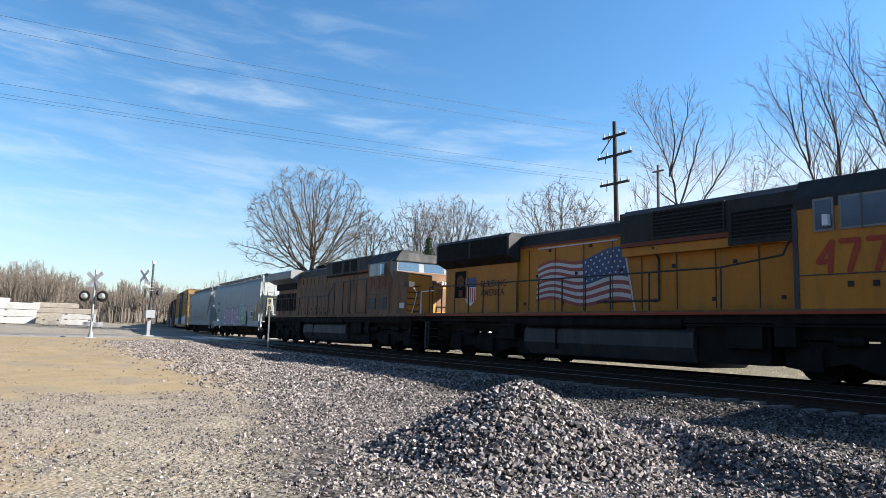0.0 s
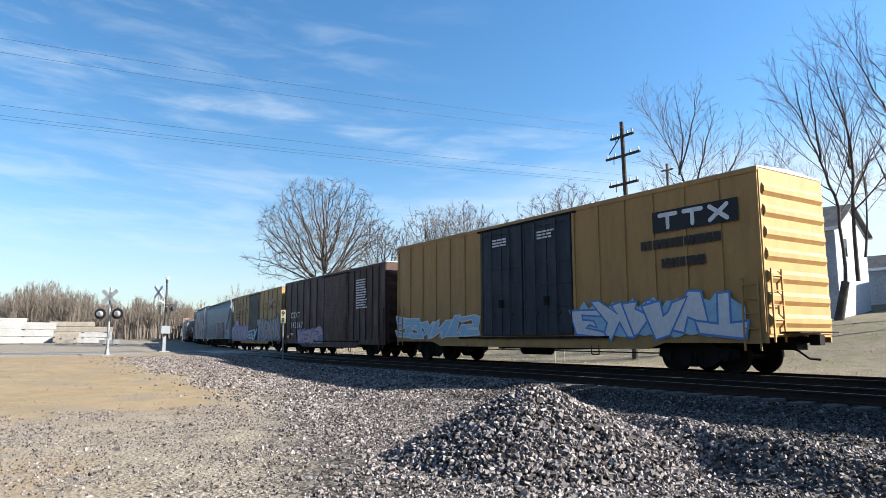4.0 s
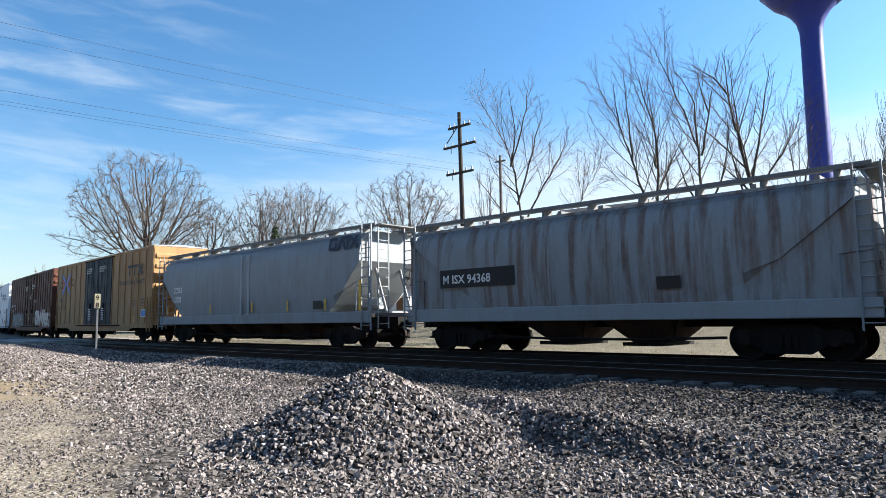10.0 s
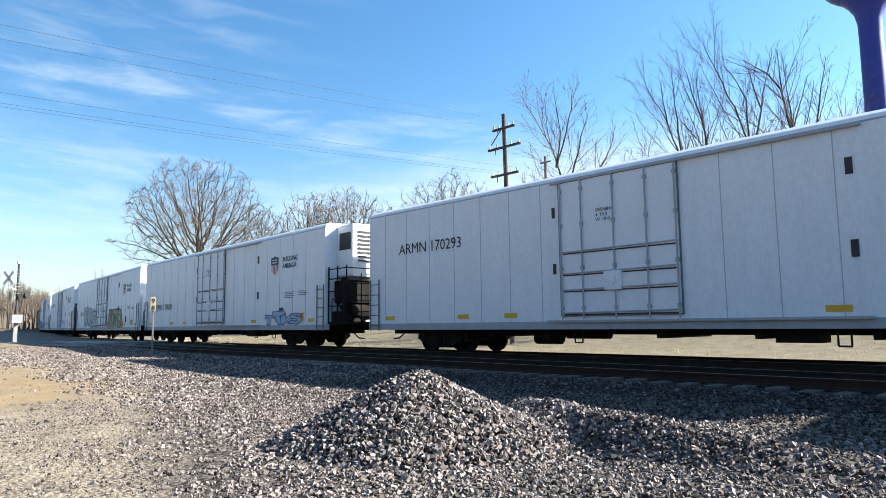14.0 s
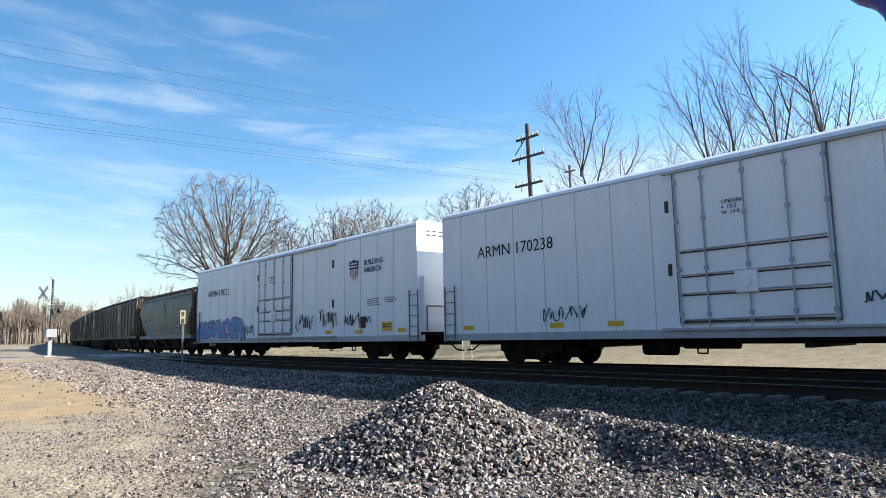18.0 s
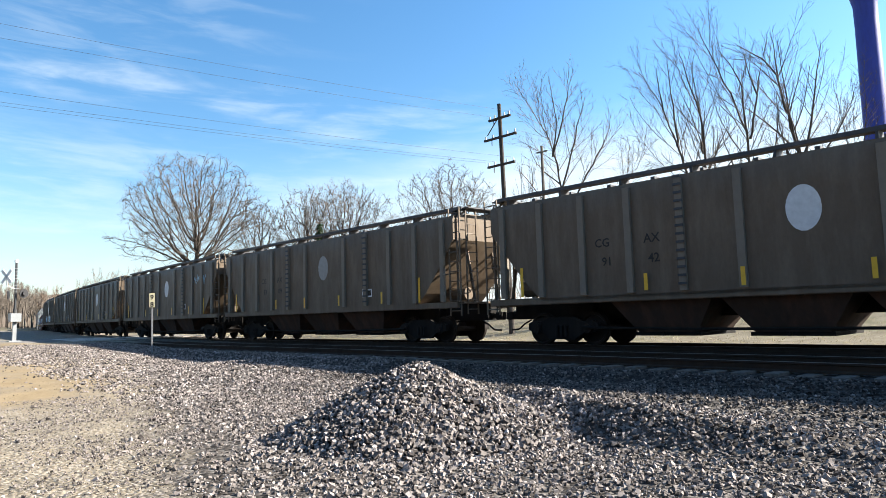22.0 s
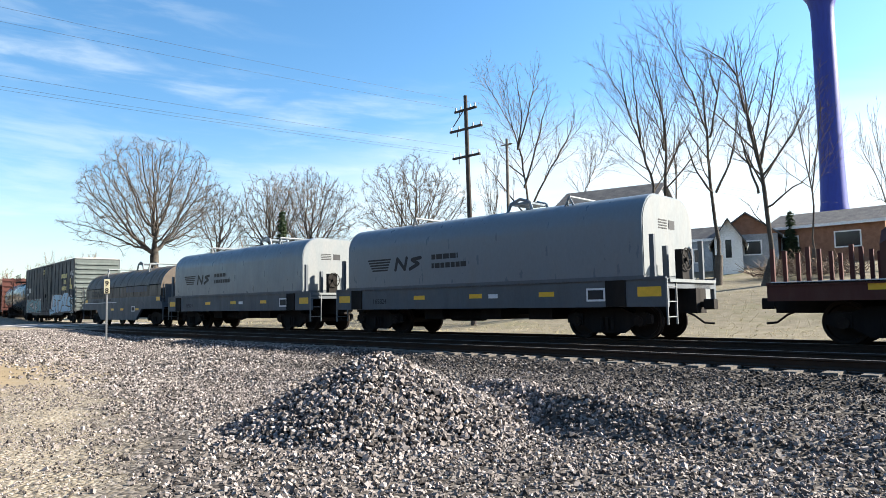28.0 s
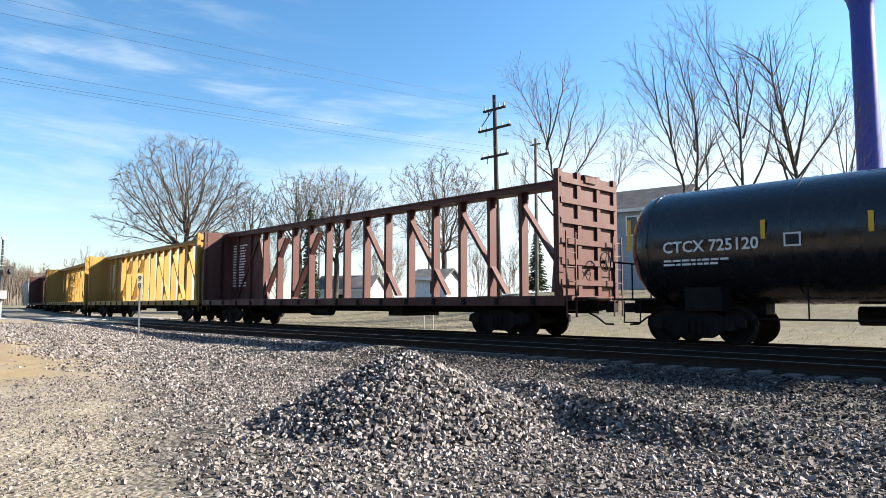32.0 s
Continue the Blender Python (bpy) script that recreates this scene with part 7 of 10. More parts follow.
def centre_beam(label, s0, mt, load=None):
    car = thing("centre_beam_car", label, "flat car", "centre-beam flat cars")
    L, h = 22.9, 11.45
    zt = 4.73
    part("deck", Geo().box(-h, h, -1.42, 1.42, 1.06, 1.2).box(-h, h, -1.45, -1.36, 0.92, 1.2).box(-h, h, 1.36, 1.45, 0.92, 1.2), mt, car)
    part("centre_sill", Geo().box(-h, h, -0.3, 0.3, 0.7, 1.1), M_UNDER, car)
    part("top_chord", Geo().box(-h, h, -0.28, 0.28, zt - 0.22, zt).box(-h, h, -0.32, 0.32, zt - 0.05, zt), mt, car)
    for sgn in (-1, 1):
        x = sgn * (h - 0.2)
        g = Geo().box(x - 0.04, x + 0.04, -1.42, 1.42, 1.2, zt)
        bh = part("bulkhead", g, mt, car)
        g = Geo()
        for y in (-1.42, -0.5, 0.5, 1.42):
            g.box(x + sgn * 0.04 - 0.08, x + sgn * 0.04 + 0.08, y - 0.09, y + 0.09, 1.2, zt + 0.05)
        for k in range(6):
            z = 1.5 + 0.58 * k
            g.box(x + sgn * 0.08 - 0.07, x + sgn * 0.08 + 0.07, -1.42, 1.42, z, z + 0.16)
        parts("bulkhead_rib", g, mt, bh)
        ladder(car, sgn * (h + 0.1), -1.2, 0.6, 3.0, 0.45, mt, 6, along="y")
        ladder(car, sgn * (h + 0.1), 1.2, 0.6, 3.0, 0.45, mt, 6, along="y")
        part("end_platform", Geo().box(sgn * (h + 0.2) - 0.25, sgn * (h + 0.2) + 0.25, -0.9, 0.9, 1.1, 1.16), mt, car)
    # solid panels near the ends of the beam
    for sgn in (-1,):
        g = Geo().yprism([(sgn * (h - 0.3), 1.2), (sgn * (h - 0.3), zt - 0.25), (sgn * (h - 3.3), zt - 0.25), (sgn * (h - 4.3), 1.2)][::sgn], -0.05, 0.05)
        part("web_panel", g, mt, car)
    mp = Geo().box(-0.065, 0.065, -0.16, 0.16, 1.2, zt - 0.2).box(-0.2, 0.2, -0.03, 0.03, zt - 0.55, zt - 0.2).mesh("post", mt)
    k = 16
    for i in range(k):
        x = -h + 1.2 + (L - 2.4) * i / (k - 1)
        part("post", mp, mt, car, at=pose(x, 0, 0))
        if i % 2 == 0 and i < k - 1 and i != 6:
            x2 = x + (L - 2.4) / (k - 1)
            lean = 1 if x > 0 else -1
            a, b_ = ((x - 0.0, zt - 0.6), (x + 1.5 * 1.35, 1.3)) if lean > 0 else ((x + 1.35 * 1.5, zt - 0.6), (x, 1.3))
            g = Geo()
            g.yprism([(a[0] - 0.07, a[1]), (a[0] + 0.07, a[1]), (b_[0] + 0.07, b_[1]), (b_[0] - 0.07, b_[1])][::-1], -0.12, 0.12)
            part("diagonal", g, mt, car)
    me = Geo().box(-0.06, 0.06, -1.5, -1.44, 0.95, 1.15).mesh("winch", M_UNDER)
    for i in range(16):
        part("winch", me, M_UNDER, car, at=pose(-h + 1.0 + 1.39 * i, 0, 0))
    bars(car, -h + 0.6, 4.0, 1.5, 16, M_WHITE, -0.062, 0.07, 0.07, seed=431)
    brake_wheel(car, h + 0.25, 0.3, 2.2)
    g = Geo()
    g.tube((-2.0, -0.8, 0.7), (-0.6, -0.8, 0.7), 0.2, 10)
    g.box(3.2, 4.0, -0.9, 0.9, 0.55, 0.95).box(-5.2, -4.6, -0.9, 0.9, 0.55, 0.95)
    part("under_gear", g, M_UNDER, car)
    couplers(car, h + 0.25)
    register(car, s0, 17.4)
    return car


c = centre_beam("empty maroon centre-beam flat car with white lettering", -629.5, M_CBRED)
c = centre_beam("empty yellow centre-beam flat car", -652.9, M_CBYEL)
c = centre_beam("empty dull yellow centre-beam flat car", -677.0, M_CBYEL)
c = centre_beam("empty dark red centre-beam flat car", -701.2, M_CBDARK)

# ---- locomotives ----
M_LYEL = mm("locomotive_yellow", (0.43, 0.175, 0.018), (0.11, 0.06, 0.03), 0.35, 0.5)
M_LYELD = mm("sooty_locomotive_yellow", (0.205, 0.108, 0.05), (0.05, 0.03, 0.022), 0.75, 0.6, lo=0.35, hi=0.65)
M_LGREY = mm("locomotive_grey", (0.02, 0.021, 0.022), (0.03, 0.025, 0.02), 0.4, 0.6)
M_LGREY2 = mm("pale_cab_grey", (0.19, 0.195, 0.195), (0.12, 0.1, 0.08), 0.4, 0.5)
M_LRED = plain("stripe_red", (0.30, 0.045, 0.02))
M_LREDF = mm("faded_stripe_red", (0.17, 0.055, 0.035), (0.1, 0.05, 0.03), 0.6, 0.7)
M_GRILLE = rough_stuff("black_grille", (0.006, 0.006, 0.006), (0.018, 0.018, 0.018), 20, 0.8)
M_RAILP = plain("handrail_dark", (0.03, 0.028, 0.026), 0.5)
M_PANE = plain("window_pane", (0.05, 0.09, 0.14), 0.05)


def loco_truck(car, x, s0):
    t = part("truck", Geo().box(-2.3, 2.3, -0.45, 0.45, 0.4, 0.85, 0.05), M_UNDER, car, at=pose(x, 0, 0))
    for sd in (-1, 1):
        g = Geo().yprism([(-2.6, 0.35), (-2.6, 0.75), (-2.2, 0.95), (2.2, 0.95), (2.6, 0.75), (2.6, 0.35), (2.2, 0.3), (1.2, 0.5), (0.6, 0.3), (-0.6, 0.3), (-1.2, 0.5), (-2.2, 0.3)], -0.08, 0.08)
        for xx in (-1.95, 0.0, 1.95):
            g.box(xx - 0.24, xx + 0.24, -0.16 * (1 if sd < 0 else -1) - 0.06, -0.16 * (1 if sd < 0 else -1) + 0.06, 0.28, 0.78)
            g.tube((xx - 0.5, 0, 0.8), (xx - 0.5, 0, 1.1), 0.1, 8)
        for xx in (-1.0, 1.0):
            g.tube((xx, 0.0, 0.95), (xx, 0.0, 0.5), 0.12, 8)
        part("side_frame", g, M_UNDER, t, at=pose(0, sd * 1.08, 0))
        g = Geo().tube((-1.4, sd * 1.25, 0.98), (-0.8, sd * 1.25, 0.98), 0.12, 8).tube((0.6, sd * 1.25, 0.98), (1.3, sd * 1.25, 0.98), 0.12, 8)
        parts("brake_cylinder", g, M_UNDER, t)
    me = Geo().box(-0.62, 0.5, -0.62, 0.62, 0.16, 0.72, 0.08).mesh("traction_motor", M_UNDER)
    for ax in (-1.2, 0.75, 1.3):
        part("traction_motor", me, M_UNDER, t, at=pose(ax, 0, 0))
    for ax in (-1.95, 0.0, 1.95):
        w = part("wheelset", ME_LWHEELS, M_WHEEL, t, at=pose(ax, 0, 0.533))
        WHEELS.append((w, s0 + x + ax, (ax, 0, 0.533), 0.533))
    return t


ME_LWHEELS = wheel_mesh(0.533, "wheelset")


def handrails(car, xs_, z0, z1, y, material=M_RAILP):
    me = Geo().tube((0, 0, z0), (0, 0, z1), 0.024, 6).mesh("rail_post", material)
    for x in xs_:
        part("rail_post", me, material, car, at=pose(x, y, 0))
    part("handrail", Geo().tube((min(xs_), y, z1), (max(xs_), y, z1), 0.024, 6), material, car)


def under(car, x0, x1, tank):
    part("frame", Geo().box(x0, x1, -1.45, 1.45, 1.36, 1.62), M_UNDER, car)
    for sd in (-1, 1):
        ya, yb = sorted((sd * 1.56, sd * 1.45))
        part("walkway_edge", Geo().box(x0, x1, ya, yb, 1.56, 1.68), M_LYELD, car)
    pr = [(-1.2, 1.34), (-1.4, 1.1), (-1.42, 0.7), (-1.25, 0.32), (-0.95, 0.18), (0.95, 0.18), (1.25, 0.32), (1.42, 0.7), (1.4, 1.1), (1.2, 1.34)]
    part("fuel_tank", Geo().prism(pr, tank[0], tank[1] - 0.6), M_DARKGREY, car)
    part("tank_band", Geo().box(tank[0] + 1.5, tank[0] + 1.58, -1.435, 1.435, 0.5, 1.2), M_UNDER, car)
    part("sump", Geo().box(tank[1] - 0.58, tank[1] + 1.4, -1.25, 1.25, 0.35, 1.36), M_UNDER, car)
    part("air_reservoir", Geo().tube((tank[0] + 0.2, -1.36, 1.34), (tank[1] - 0.9, -1.36, 1.34), 0.16, 12), M_UNDER, car)
    for x in (x0 + 4.0, x1 - 4.0):
        part("bolster_shroud", Geo().box(x - 2.4, x + 2.4, -1.2, 1.2, 1.0, 1.38), M_UNDER, car)
    for x, l, z in ((tank[1] + 0.4, 0.9, 1.12), (tank[0] - 1.3, 0.8, 1.14), (tank[1] + 1.6, 0.5, 1.2)):
        part("equipment_box", Geo().box(x, x + l, -1.45, -0.9, z - 0.4, z + 0.2, 0.03), M_UNDER, car)
    part("air_pipe", Geo().pipe([(x0 + 1.2, -1.46, 1.3), (tank[0] - 0.4, -1.46, 1.22), (tank[0] - 0.4, -1.44, 1.3), (x1 - 1.2, -1.46, 1.3)], 0.03, 6), M_UNDER, car)
    for sgn, xe in ((-1, x0), (1, x1)):
        part("pilot", Geo().box(min(xe, xe - sgn * 0.12), max(xe, xe - sgn * 0.12), -1.4, 1.4, 0.25, 1.4), M_DARKGREY, car)
        part("snow_plough", Geo().box(min(xe, xe + sgn * 0.1), max(xe, xe + sgn * 0.1), -1.3, 1.3, 0.18, 0.6), M_UNDER, car)
        for sd in (-1, 1):
            part("step_well", Geo().box(xe - sgn * 0.75 - 0.36, xe - sgn * 0.75 - 0.32, sd * 1.35 - 0.2, sd * 1.35 + 0.2, 0.35, 1.5), M_UNDER, car)
            g = Geo()
            for k in range(4):
                g.box(xe - sgn * 0.75 - 0.28, xe - sgn * 0.75 + 0.28, sd * 1.35 - 0.18, sd * 1.35 + 0.18, 0.4 + 0.32 * k, 0.44 + 0.32 * k)
            parts("step", g, M_UNDER, car)


# leading locomotive: yellow body with flag, flared radiators at the rear
S0 = -12.5
c = thing("locomotive", "yellow and grey diesel locomotive with waving flag painted on its hood", "locomotive", "locomotives")
under(c, -11.0, 10.6, (-4.9, 2.3))
part("long_hood", Geo().box(-5.75, 4.5, -0.95, 0.95, 1.66, 4.05, 0.02), M_LYEL, c, "yellow engine hood")
part("hood_top", Geo().prism([(-0.96, 4.05), (0.96, 4.05), (0.9, 4.42), (0.6, 4.55), (-0.6, 4.55), (-0.9, 4.42)], -5.75, -0.8), M_LGREY, c, "dark grey hood top")
part("brake_blister", Geo().prism([(-1.25, 3.55), (1.25, 3.55), (1.25, 4.5), (1.0, 4.68), (-1.0, 4.68), (-1.25, 4.5)], -0.85, 4.5), M_LGREY, c, "dark grey blister")
part("blister_base", Geo().box(-0.84, 4.49, -1.2, 1.2, 3.3, 3.56), M_LYEL, c)
for x0, x1, z0, z1 in ((0.38, 2.54, 3.78, 4.46), (2.78, 4.36, 3.5, 4.16)):
    gr = part("intake_grille", Geo().box(x0, x1, -1.275, -1.2, z0, z1), M_GRILLE, c)
    fr = Geo().box(x0 - 0.05, x1 + 0.05, -1.29, -1.24, z1, z1 + 0.05).box(x0 - 0.05, x1 + 0.05, -1.29, -1.24, z0 - 0.05, z0).box(x0 - 0.05, x0, -1.29, -1.24, z0, z1).box(x1, x1 + 0.05, -1.29, -1.24, z0, z1)
    part("grille_frame", fr, M_LGREY, gr)
    me = Geo().box(x0, x1, -1.284, -1.27, 0, 0.02).mesh("grille_slat", M_BLACK)
    for k in range(6):
        part("grille_slat", me, M_BLACK, gr, at=pose(0, 0, z0 + 0.1 * k + 0.06))
part("rear_hood", Geo().box(-10.2, -5.75, -1.05, 1.05, 1.66, 3.55, 0.02), M_LYEL, c)
pr = [(-1.06, 3.5), (1.06, 3.5), (1.5, 3.72), (1.5, 4.4), (1.35, 4.55), (-1.35, 4.55), (-1.5, 4.4), (-1.5, 3.72)]
part("radiator_housing", Geo().prism(pr, -10.3, -5.7), M_LGREY, c, "dark flared radiator housing")
part("radiator_grille", Geo().box(-10.15, -5.85, -1.525, -1.49, 3.74, 4.42), M_GRILLE, c)
part("lower_grille", Geo().face_set([(-10.15, -1.52, 3.735), (-5.85, -1.52, 3.735), (-5.85, -1.1, 3.53), (-10.15, -1.1, 3.53)], [(0, 3, 2, 1)]), M_GRILLE, c)
me = Geo().box(-0.04, 0.04, -1.54, -1.52, 3.76, 4.38).mesh("grille_bar", M_LGREY)
for i in range(1):
    part("grille_bar", me, M_LGREY, c, at=pose(-8.0, 0, 0))
part("radiator_fans", Geo().tube((-9.2, 0, 4.55), (-9.2, 0, 4.66), 0.6, 18).tube((-7.8, 0, 4.55), (-7.8, 0, 4.66), 0.6, 18), M_LGREY, c)
part("hood_door", Geo().box(-9.54, -8.76, -1.065, -1.05, 2.3, 3.36), M_GRILLE, c, "open recess in the hood")
part("recess_fitting", Geo().disc((-9.15, -1.08, 2.95), (0, 1, 0), 0.24, 0.03, 16).box(-9.25, -9.0, -1.09, -1.06, 2.35, 2.6), M_RUST, c)
part("recess_frame", Geo().box(-9.6, -8.7, -1.08, -1.05, 3.36, 3.42).box(-9.6, -8.7, -1.08, -1.05, 2.24, 2.3).box(-9.6, -9.54, -1.08, -1.05, 2.3, 3.36).box(-8.76, -8.7, -1.08, -1.05, 2.3, 3.36), M_LYEL, c)
pr = [(-1.5, 1.66), (1.5, 1.66), (1.5, 4.2), (1.25, 4.62), (-1.25, 4.62), (-1.5, 4.2)]
part("cab", Geo().prism(pr, 4.55, 7.6), M_LYEL, c, "yellow cab")
part("cab_roof", Geo().prism([(-1.52, 3.95), (1.52, 3.95), (1.52, 4.22), (1.26, 4.66), (-1.26, 4.66), (-1.52, 4.22)], 4.5, 7.7), M_LGREY, c)
part("air_conditioner", Geo().box(5.3, 6.3, -0.5, 0.5, 4.66, 4.85, 0.04), M_LGREY, c)
for x0, x1 in ((4.98, 5.33), (5.54, 5.94), (5.98, 6.6)):
    w = part("cab_window", Geo().box(x0, x1, -1.54, -1.51, 3.45, 4.1), M_PANE, c, "dark cab window")
    part("window_frame", Geo().box(x0 - 0.05, x1 + 0.05, -1.535, -1.505, 4.1, 4.15).box(x0 - 0.05, x1 + 0.05, -1.535, -1.505, 3.4, 3.45).box(x0 - 0.05, x0, -1.535, -1.505, 3.45, 4.1).box(x1, x1 + 0.05, -1.535, -1.505, 3.45, 4.1), M_LGREY2, w)
part("mirror", Geo().box(5.2, 5.32, -1.7, -1.56, 3.5, 3.75), S_WHITE, c)
part("nose", Geo().loft([[(7.6, -1.4, 1.66), (7.6, 1.4, 1.66), (7.6, 1.4, 3.4), (7.6, -1.4, 3.4)], [(9.8, -0.9, 1.66), (9.8, 0.9, 1.66), (9.8, 0.9, 3.0), (9.8, -0.9, 3.0)]]), M_LYEL, c)
g = Geo()
strokes(g, [[(5.25, 2.72), (5.0, 2.72), (5.3, 3.15), (5.25, 2.5)], [(5.5, 3.15), (5.85, 3.15), (5.65, 2.5)], [(6.05, 3.15), (6.4, 3.15), (6.2, 2.5)], [(6.9, 2.72), (6.6, 2.72), (6.9, 3.15), (6.9, 2.5)]], 0.06, -1.515)
part("road_number", g, M_LRED, c, "red road number")
part("red_line", Geo().box(-10.9, 10.5, -1.575, -1.56, 1.57, 1.63), M_LRED, c)
part("red_trim", Geo().box(-5.74, -0.86, -0.975, -0.955, 3.97, 4.05), M_LREDF, c)
part("red_trim", Geo().box(-0.84, 2.7, -1.268, -1.25, 3.56, 3.68), M_LREDF, c)
part("grey_panel", Geo().box(2.66, 4.5, -1.262, -1.2, 3.32, 3.56), M_LGREY, c)
part("body_pipe", Geo().pipe([(0.3, -1.22, 3.5), (0.32, -1.0, 3.2), (0.32, -0.99, 2.0), (-2.0, -0.99, 2.0)], 0.03, 6), M_DARKGREY, c)
part("cab_seam", Geo().box(4.55, 7.6, -1.512, -1.5, 2.42, 2.45), M_DARKGREY, c)
for x in (5.6, 6.1, 7.2):
    part("cab_lug", Geo().box(x, x + 0.12, -1.53, -1.5, 2.15, 2.27), M_BLACK, c)
part("cab_post", Geo().box(4.44, 4.56, -1.52, -1.2, 1.66, 4.0), M_DARKGREY, c)
# flag with wavy stripes on the hood
FX0, FX1, FZ0, FZ1, FY = -4.75, -0.95, 2.05, 3.6, -0.962


def flag_pt(u, v):
    x = FX0 + (FX1 - FX0) * u + 0.35 * (1 - v) * (u - 0.2)
    z = FZ0 + (FZ1 - FZ0) * v - 0.3 * (1 - u) * v + 0.11 * math.sin(u * 9.0) - 0.15 * (u * (1 - v))
    return (x, FY, z)


S_FRED, S_FWH, S_FBL = plain("flag_red", (0.26, 0.07, 0.06)), plain("flag_white", (0.5, 0.47, 0.45)), plain("flag_blue", (0.05, 0.08, 0.16))
for k in range(13):
    g = Geo()
    n = 24
    top = [flag_pt(i / n, (k + 1) / 13) for i in range(n + 1)]
    bot = [flag_pt(i / n, k / 13) for i in range(n + 1)]
    g.v = top + bot
    g.f = [(i, n + 1 + i, n + 2 + i, i + 1) for i in range(n)]
    part("flag_stripe", g, S_FRED if k % 2 == 0 else S_FWH, c)
g = Geo()
n = 12
g.v = [(flag_pt(0.55 + 0.45 * i / n, 1.0)[0], FY - 0.004, flag_pt(0.55 + 0.45 * i / n, 1.0)[2]) for i in range(n + 1)] + [(flag_pt(0.55 + 0.45 * i / n, 0.46)[0], FY - 0.004, flag_pt(0.55 + 0.45 * i / n, 0.46)[2]) for i in range(n + 1)]
g.f = [(i, n + 1 + i, n + 2 + i, i + 1) for i in range(n)]
part("flag_canton", g, S_FBL, c)
g = Geo()
for r in range(5):
    for q in range(7):
        p = flag_pt(0.585 + 0.06 * q + 0.03 * (r % 2), 0.53 + 0.1 * r)
        g.box(p[0] - 0.03, p[0] + 0.03, FY - 0.008, FY - 0.006, p[2] - 0.03, p[2] + 0.03)
part("flag_stars", g, S_FWH, c)
g = Geo()
strokes(g, [[flag_pt(1.0, 1.05)[::2], flag_pt(1.02, -0.15)[::2]]], 0.03, FY - 0.006)
part("flag_pole", g, S_FWH, c)
# shield and slogan
g = Geo().face_set([(-8.85, -1.062, 2.2), (-8.5, -1.062, 1.95), (-8.15, -1.062, 2.2), (-8.15, -1.062, 3.05), (-8.85, -1.062, 3.05)], [(0, 1, 2, 3, 4)])
part("shield_logo", g, S_WHITE, c)
patch(c, -8.87, -8.13, 2.7, 3.07, S_FBL, -1.066, "shield_top")
me = Geo().face_set([(0, 0, 0), (0.05, 0, 0), (0.05, 0, 0.55), (0, 0, 0.55)], [(0, 1, 2, 3)]).mesh("shield_stripe", S_RED)
for k in range(5):
    part("shield_stripe", me, S_RED, c, at=pose(-8.8 + 0.14 * k, -1.067, 2.12))
lettering(c, "BUILDING\nAMERICA", 0.34, -7.85, 2.68, M_TXTDARK, -1.062)
me = Geo().box(-0.012, 0.012, -0.97, -0.95, 1.75, 3.9).mesh("door_seam", M_DARKGREY)
for x in (-5.2, -3.9, -2.6, -1.4, -0.3, 0.9, 2.1, 3.3):
    part("door_seam", me, M_DARKGREY, c, at=pose(x, 0, 0))
me = Geo().box(-0.05, 0.05, -0.985, -0.95, 0, 0.1).mesh("latch", M_BLACK)
for i in range(16):
    part("latch", me, M_BLACK, c, at=pose(-5.4 + 0.62 * i, 0, (1.95, 2.9, 3.75)[i % 3]))
part("exhaust", Geo().box(-1.6, -0.9, -0.4, 0.4, 4.55, 4.78), M_UNDER, c)
part("white_streak", Geo().box(-4.75, -1.2, -0.98, -0.955, 3.87, 3.91), S_FWH, c, "scuffed white sill")
handrails(c, [-10.7, -9.8, -8.9, -8.0, -7.1, -6.2, -5.2, -4.1, -3.0, -2.0, -1.0, 0.4, 2.6], 1.66, 2.75, -1.52)
part("handrail", Geo().tube((2.6, -1.52, 2.75), (4.2, -1.5, 2.95), 0.024, 6).tube((4.2, -1.5, 2.95), (4.5, -1.5, 3.6), 0.024, 6), M_RAILP, c)
handrails(c, [8.0, 9.0, 10.3], 1.66, 2.75, -1.5)
couplers(c, 10.9)
loco_truck(c, 6.6, S0)
loco_truck(c, -7.0, S0)
register(c, S0, 13.6, wheels=False)
lead = copy_thing(c, pose(0, 0, 0))
tagged(lead, "yellow and grey diesel locomotive leading the train", "locomotive", "locomotives")
register(lead, S0 + 21.7, 13.6, wheels=False)

# second locomotive: soot-streaked, wide cab
S1 = -33.8
c = thing("locomotive", "soot-streaked yellow diesel locomotive with pale wide cab", "locomotive", "locomotives")
under(c, -10.8, 10.4, (-3.6, 3.0))
part("long_hood", Geo().box(-9.6, 5.1, -0.95, 0.95, 1.66, 4.0, 0.02), M_LYELD, c, "sooty yellow engine hood")
part("hood_top", Geo().prism([(-0.96, 4.0), (0.96, 4.0), (0.9, 4.35), (0.65, 4.5), (-0.65, 4.5), (-0.9, 4.35)], -6.0, -0.5), M_LGREY, c, "dark grey hood top")
pr = [(-0.98, 3.75), (0.98, 3.75), (1.5, 4.0), (1.5, 4.4), (1.4, 4.5), (-1.4, 4.5), (-1.5, 4.4), (-1.5, 4.0)]
part("radiator_wing", Geo().prism(pr, -10.4, -6.0), M_LGREY2, c, "grey overhanging radiator wing")
part("radiator_recess", Geo().box(-10.0, -6.3, -1.0, -0.94, 3.35, 3.8), M_GRILLE, c)
me = Geo().box(-0.14, 0.14, -0.985, -0.95, 2.0, 3.1).mesh("louvre_panel", M_GRILLE)
for i in range(8):
    part("louvre_panel", me, M_GRILLE, c, at=pose(-9.7 + 0.46 * i, 0, 0))
part("blower_box", Geo().box(-0.75, 4.95, -1.3, 1.3, 3.76, 4.6, 0.06), M_LGREY, c)
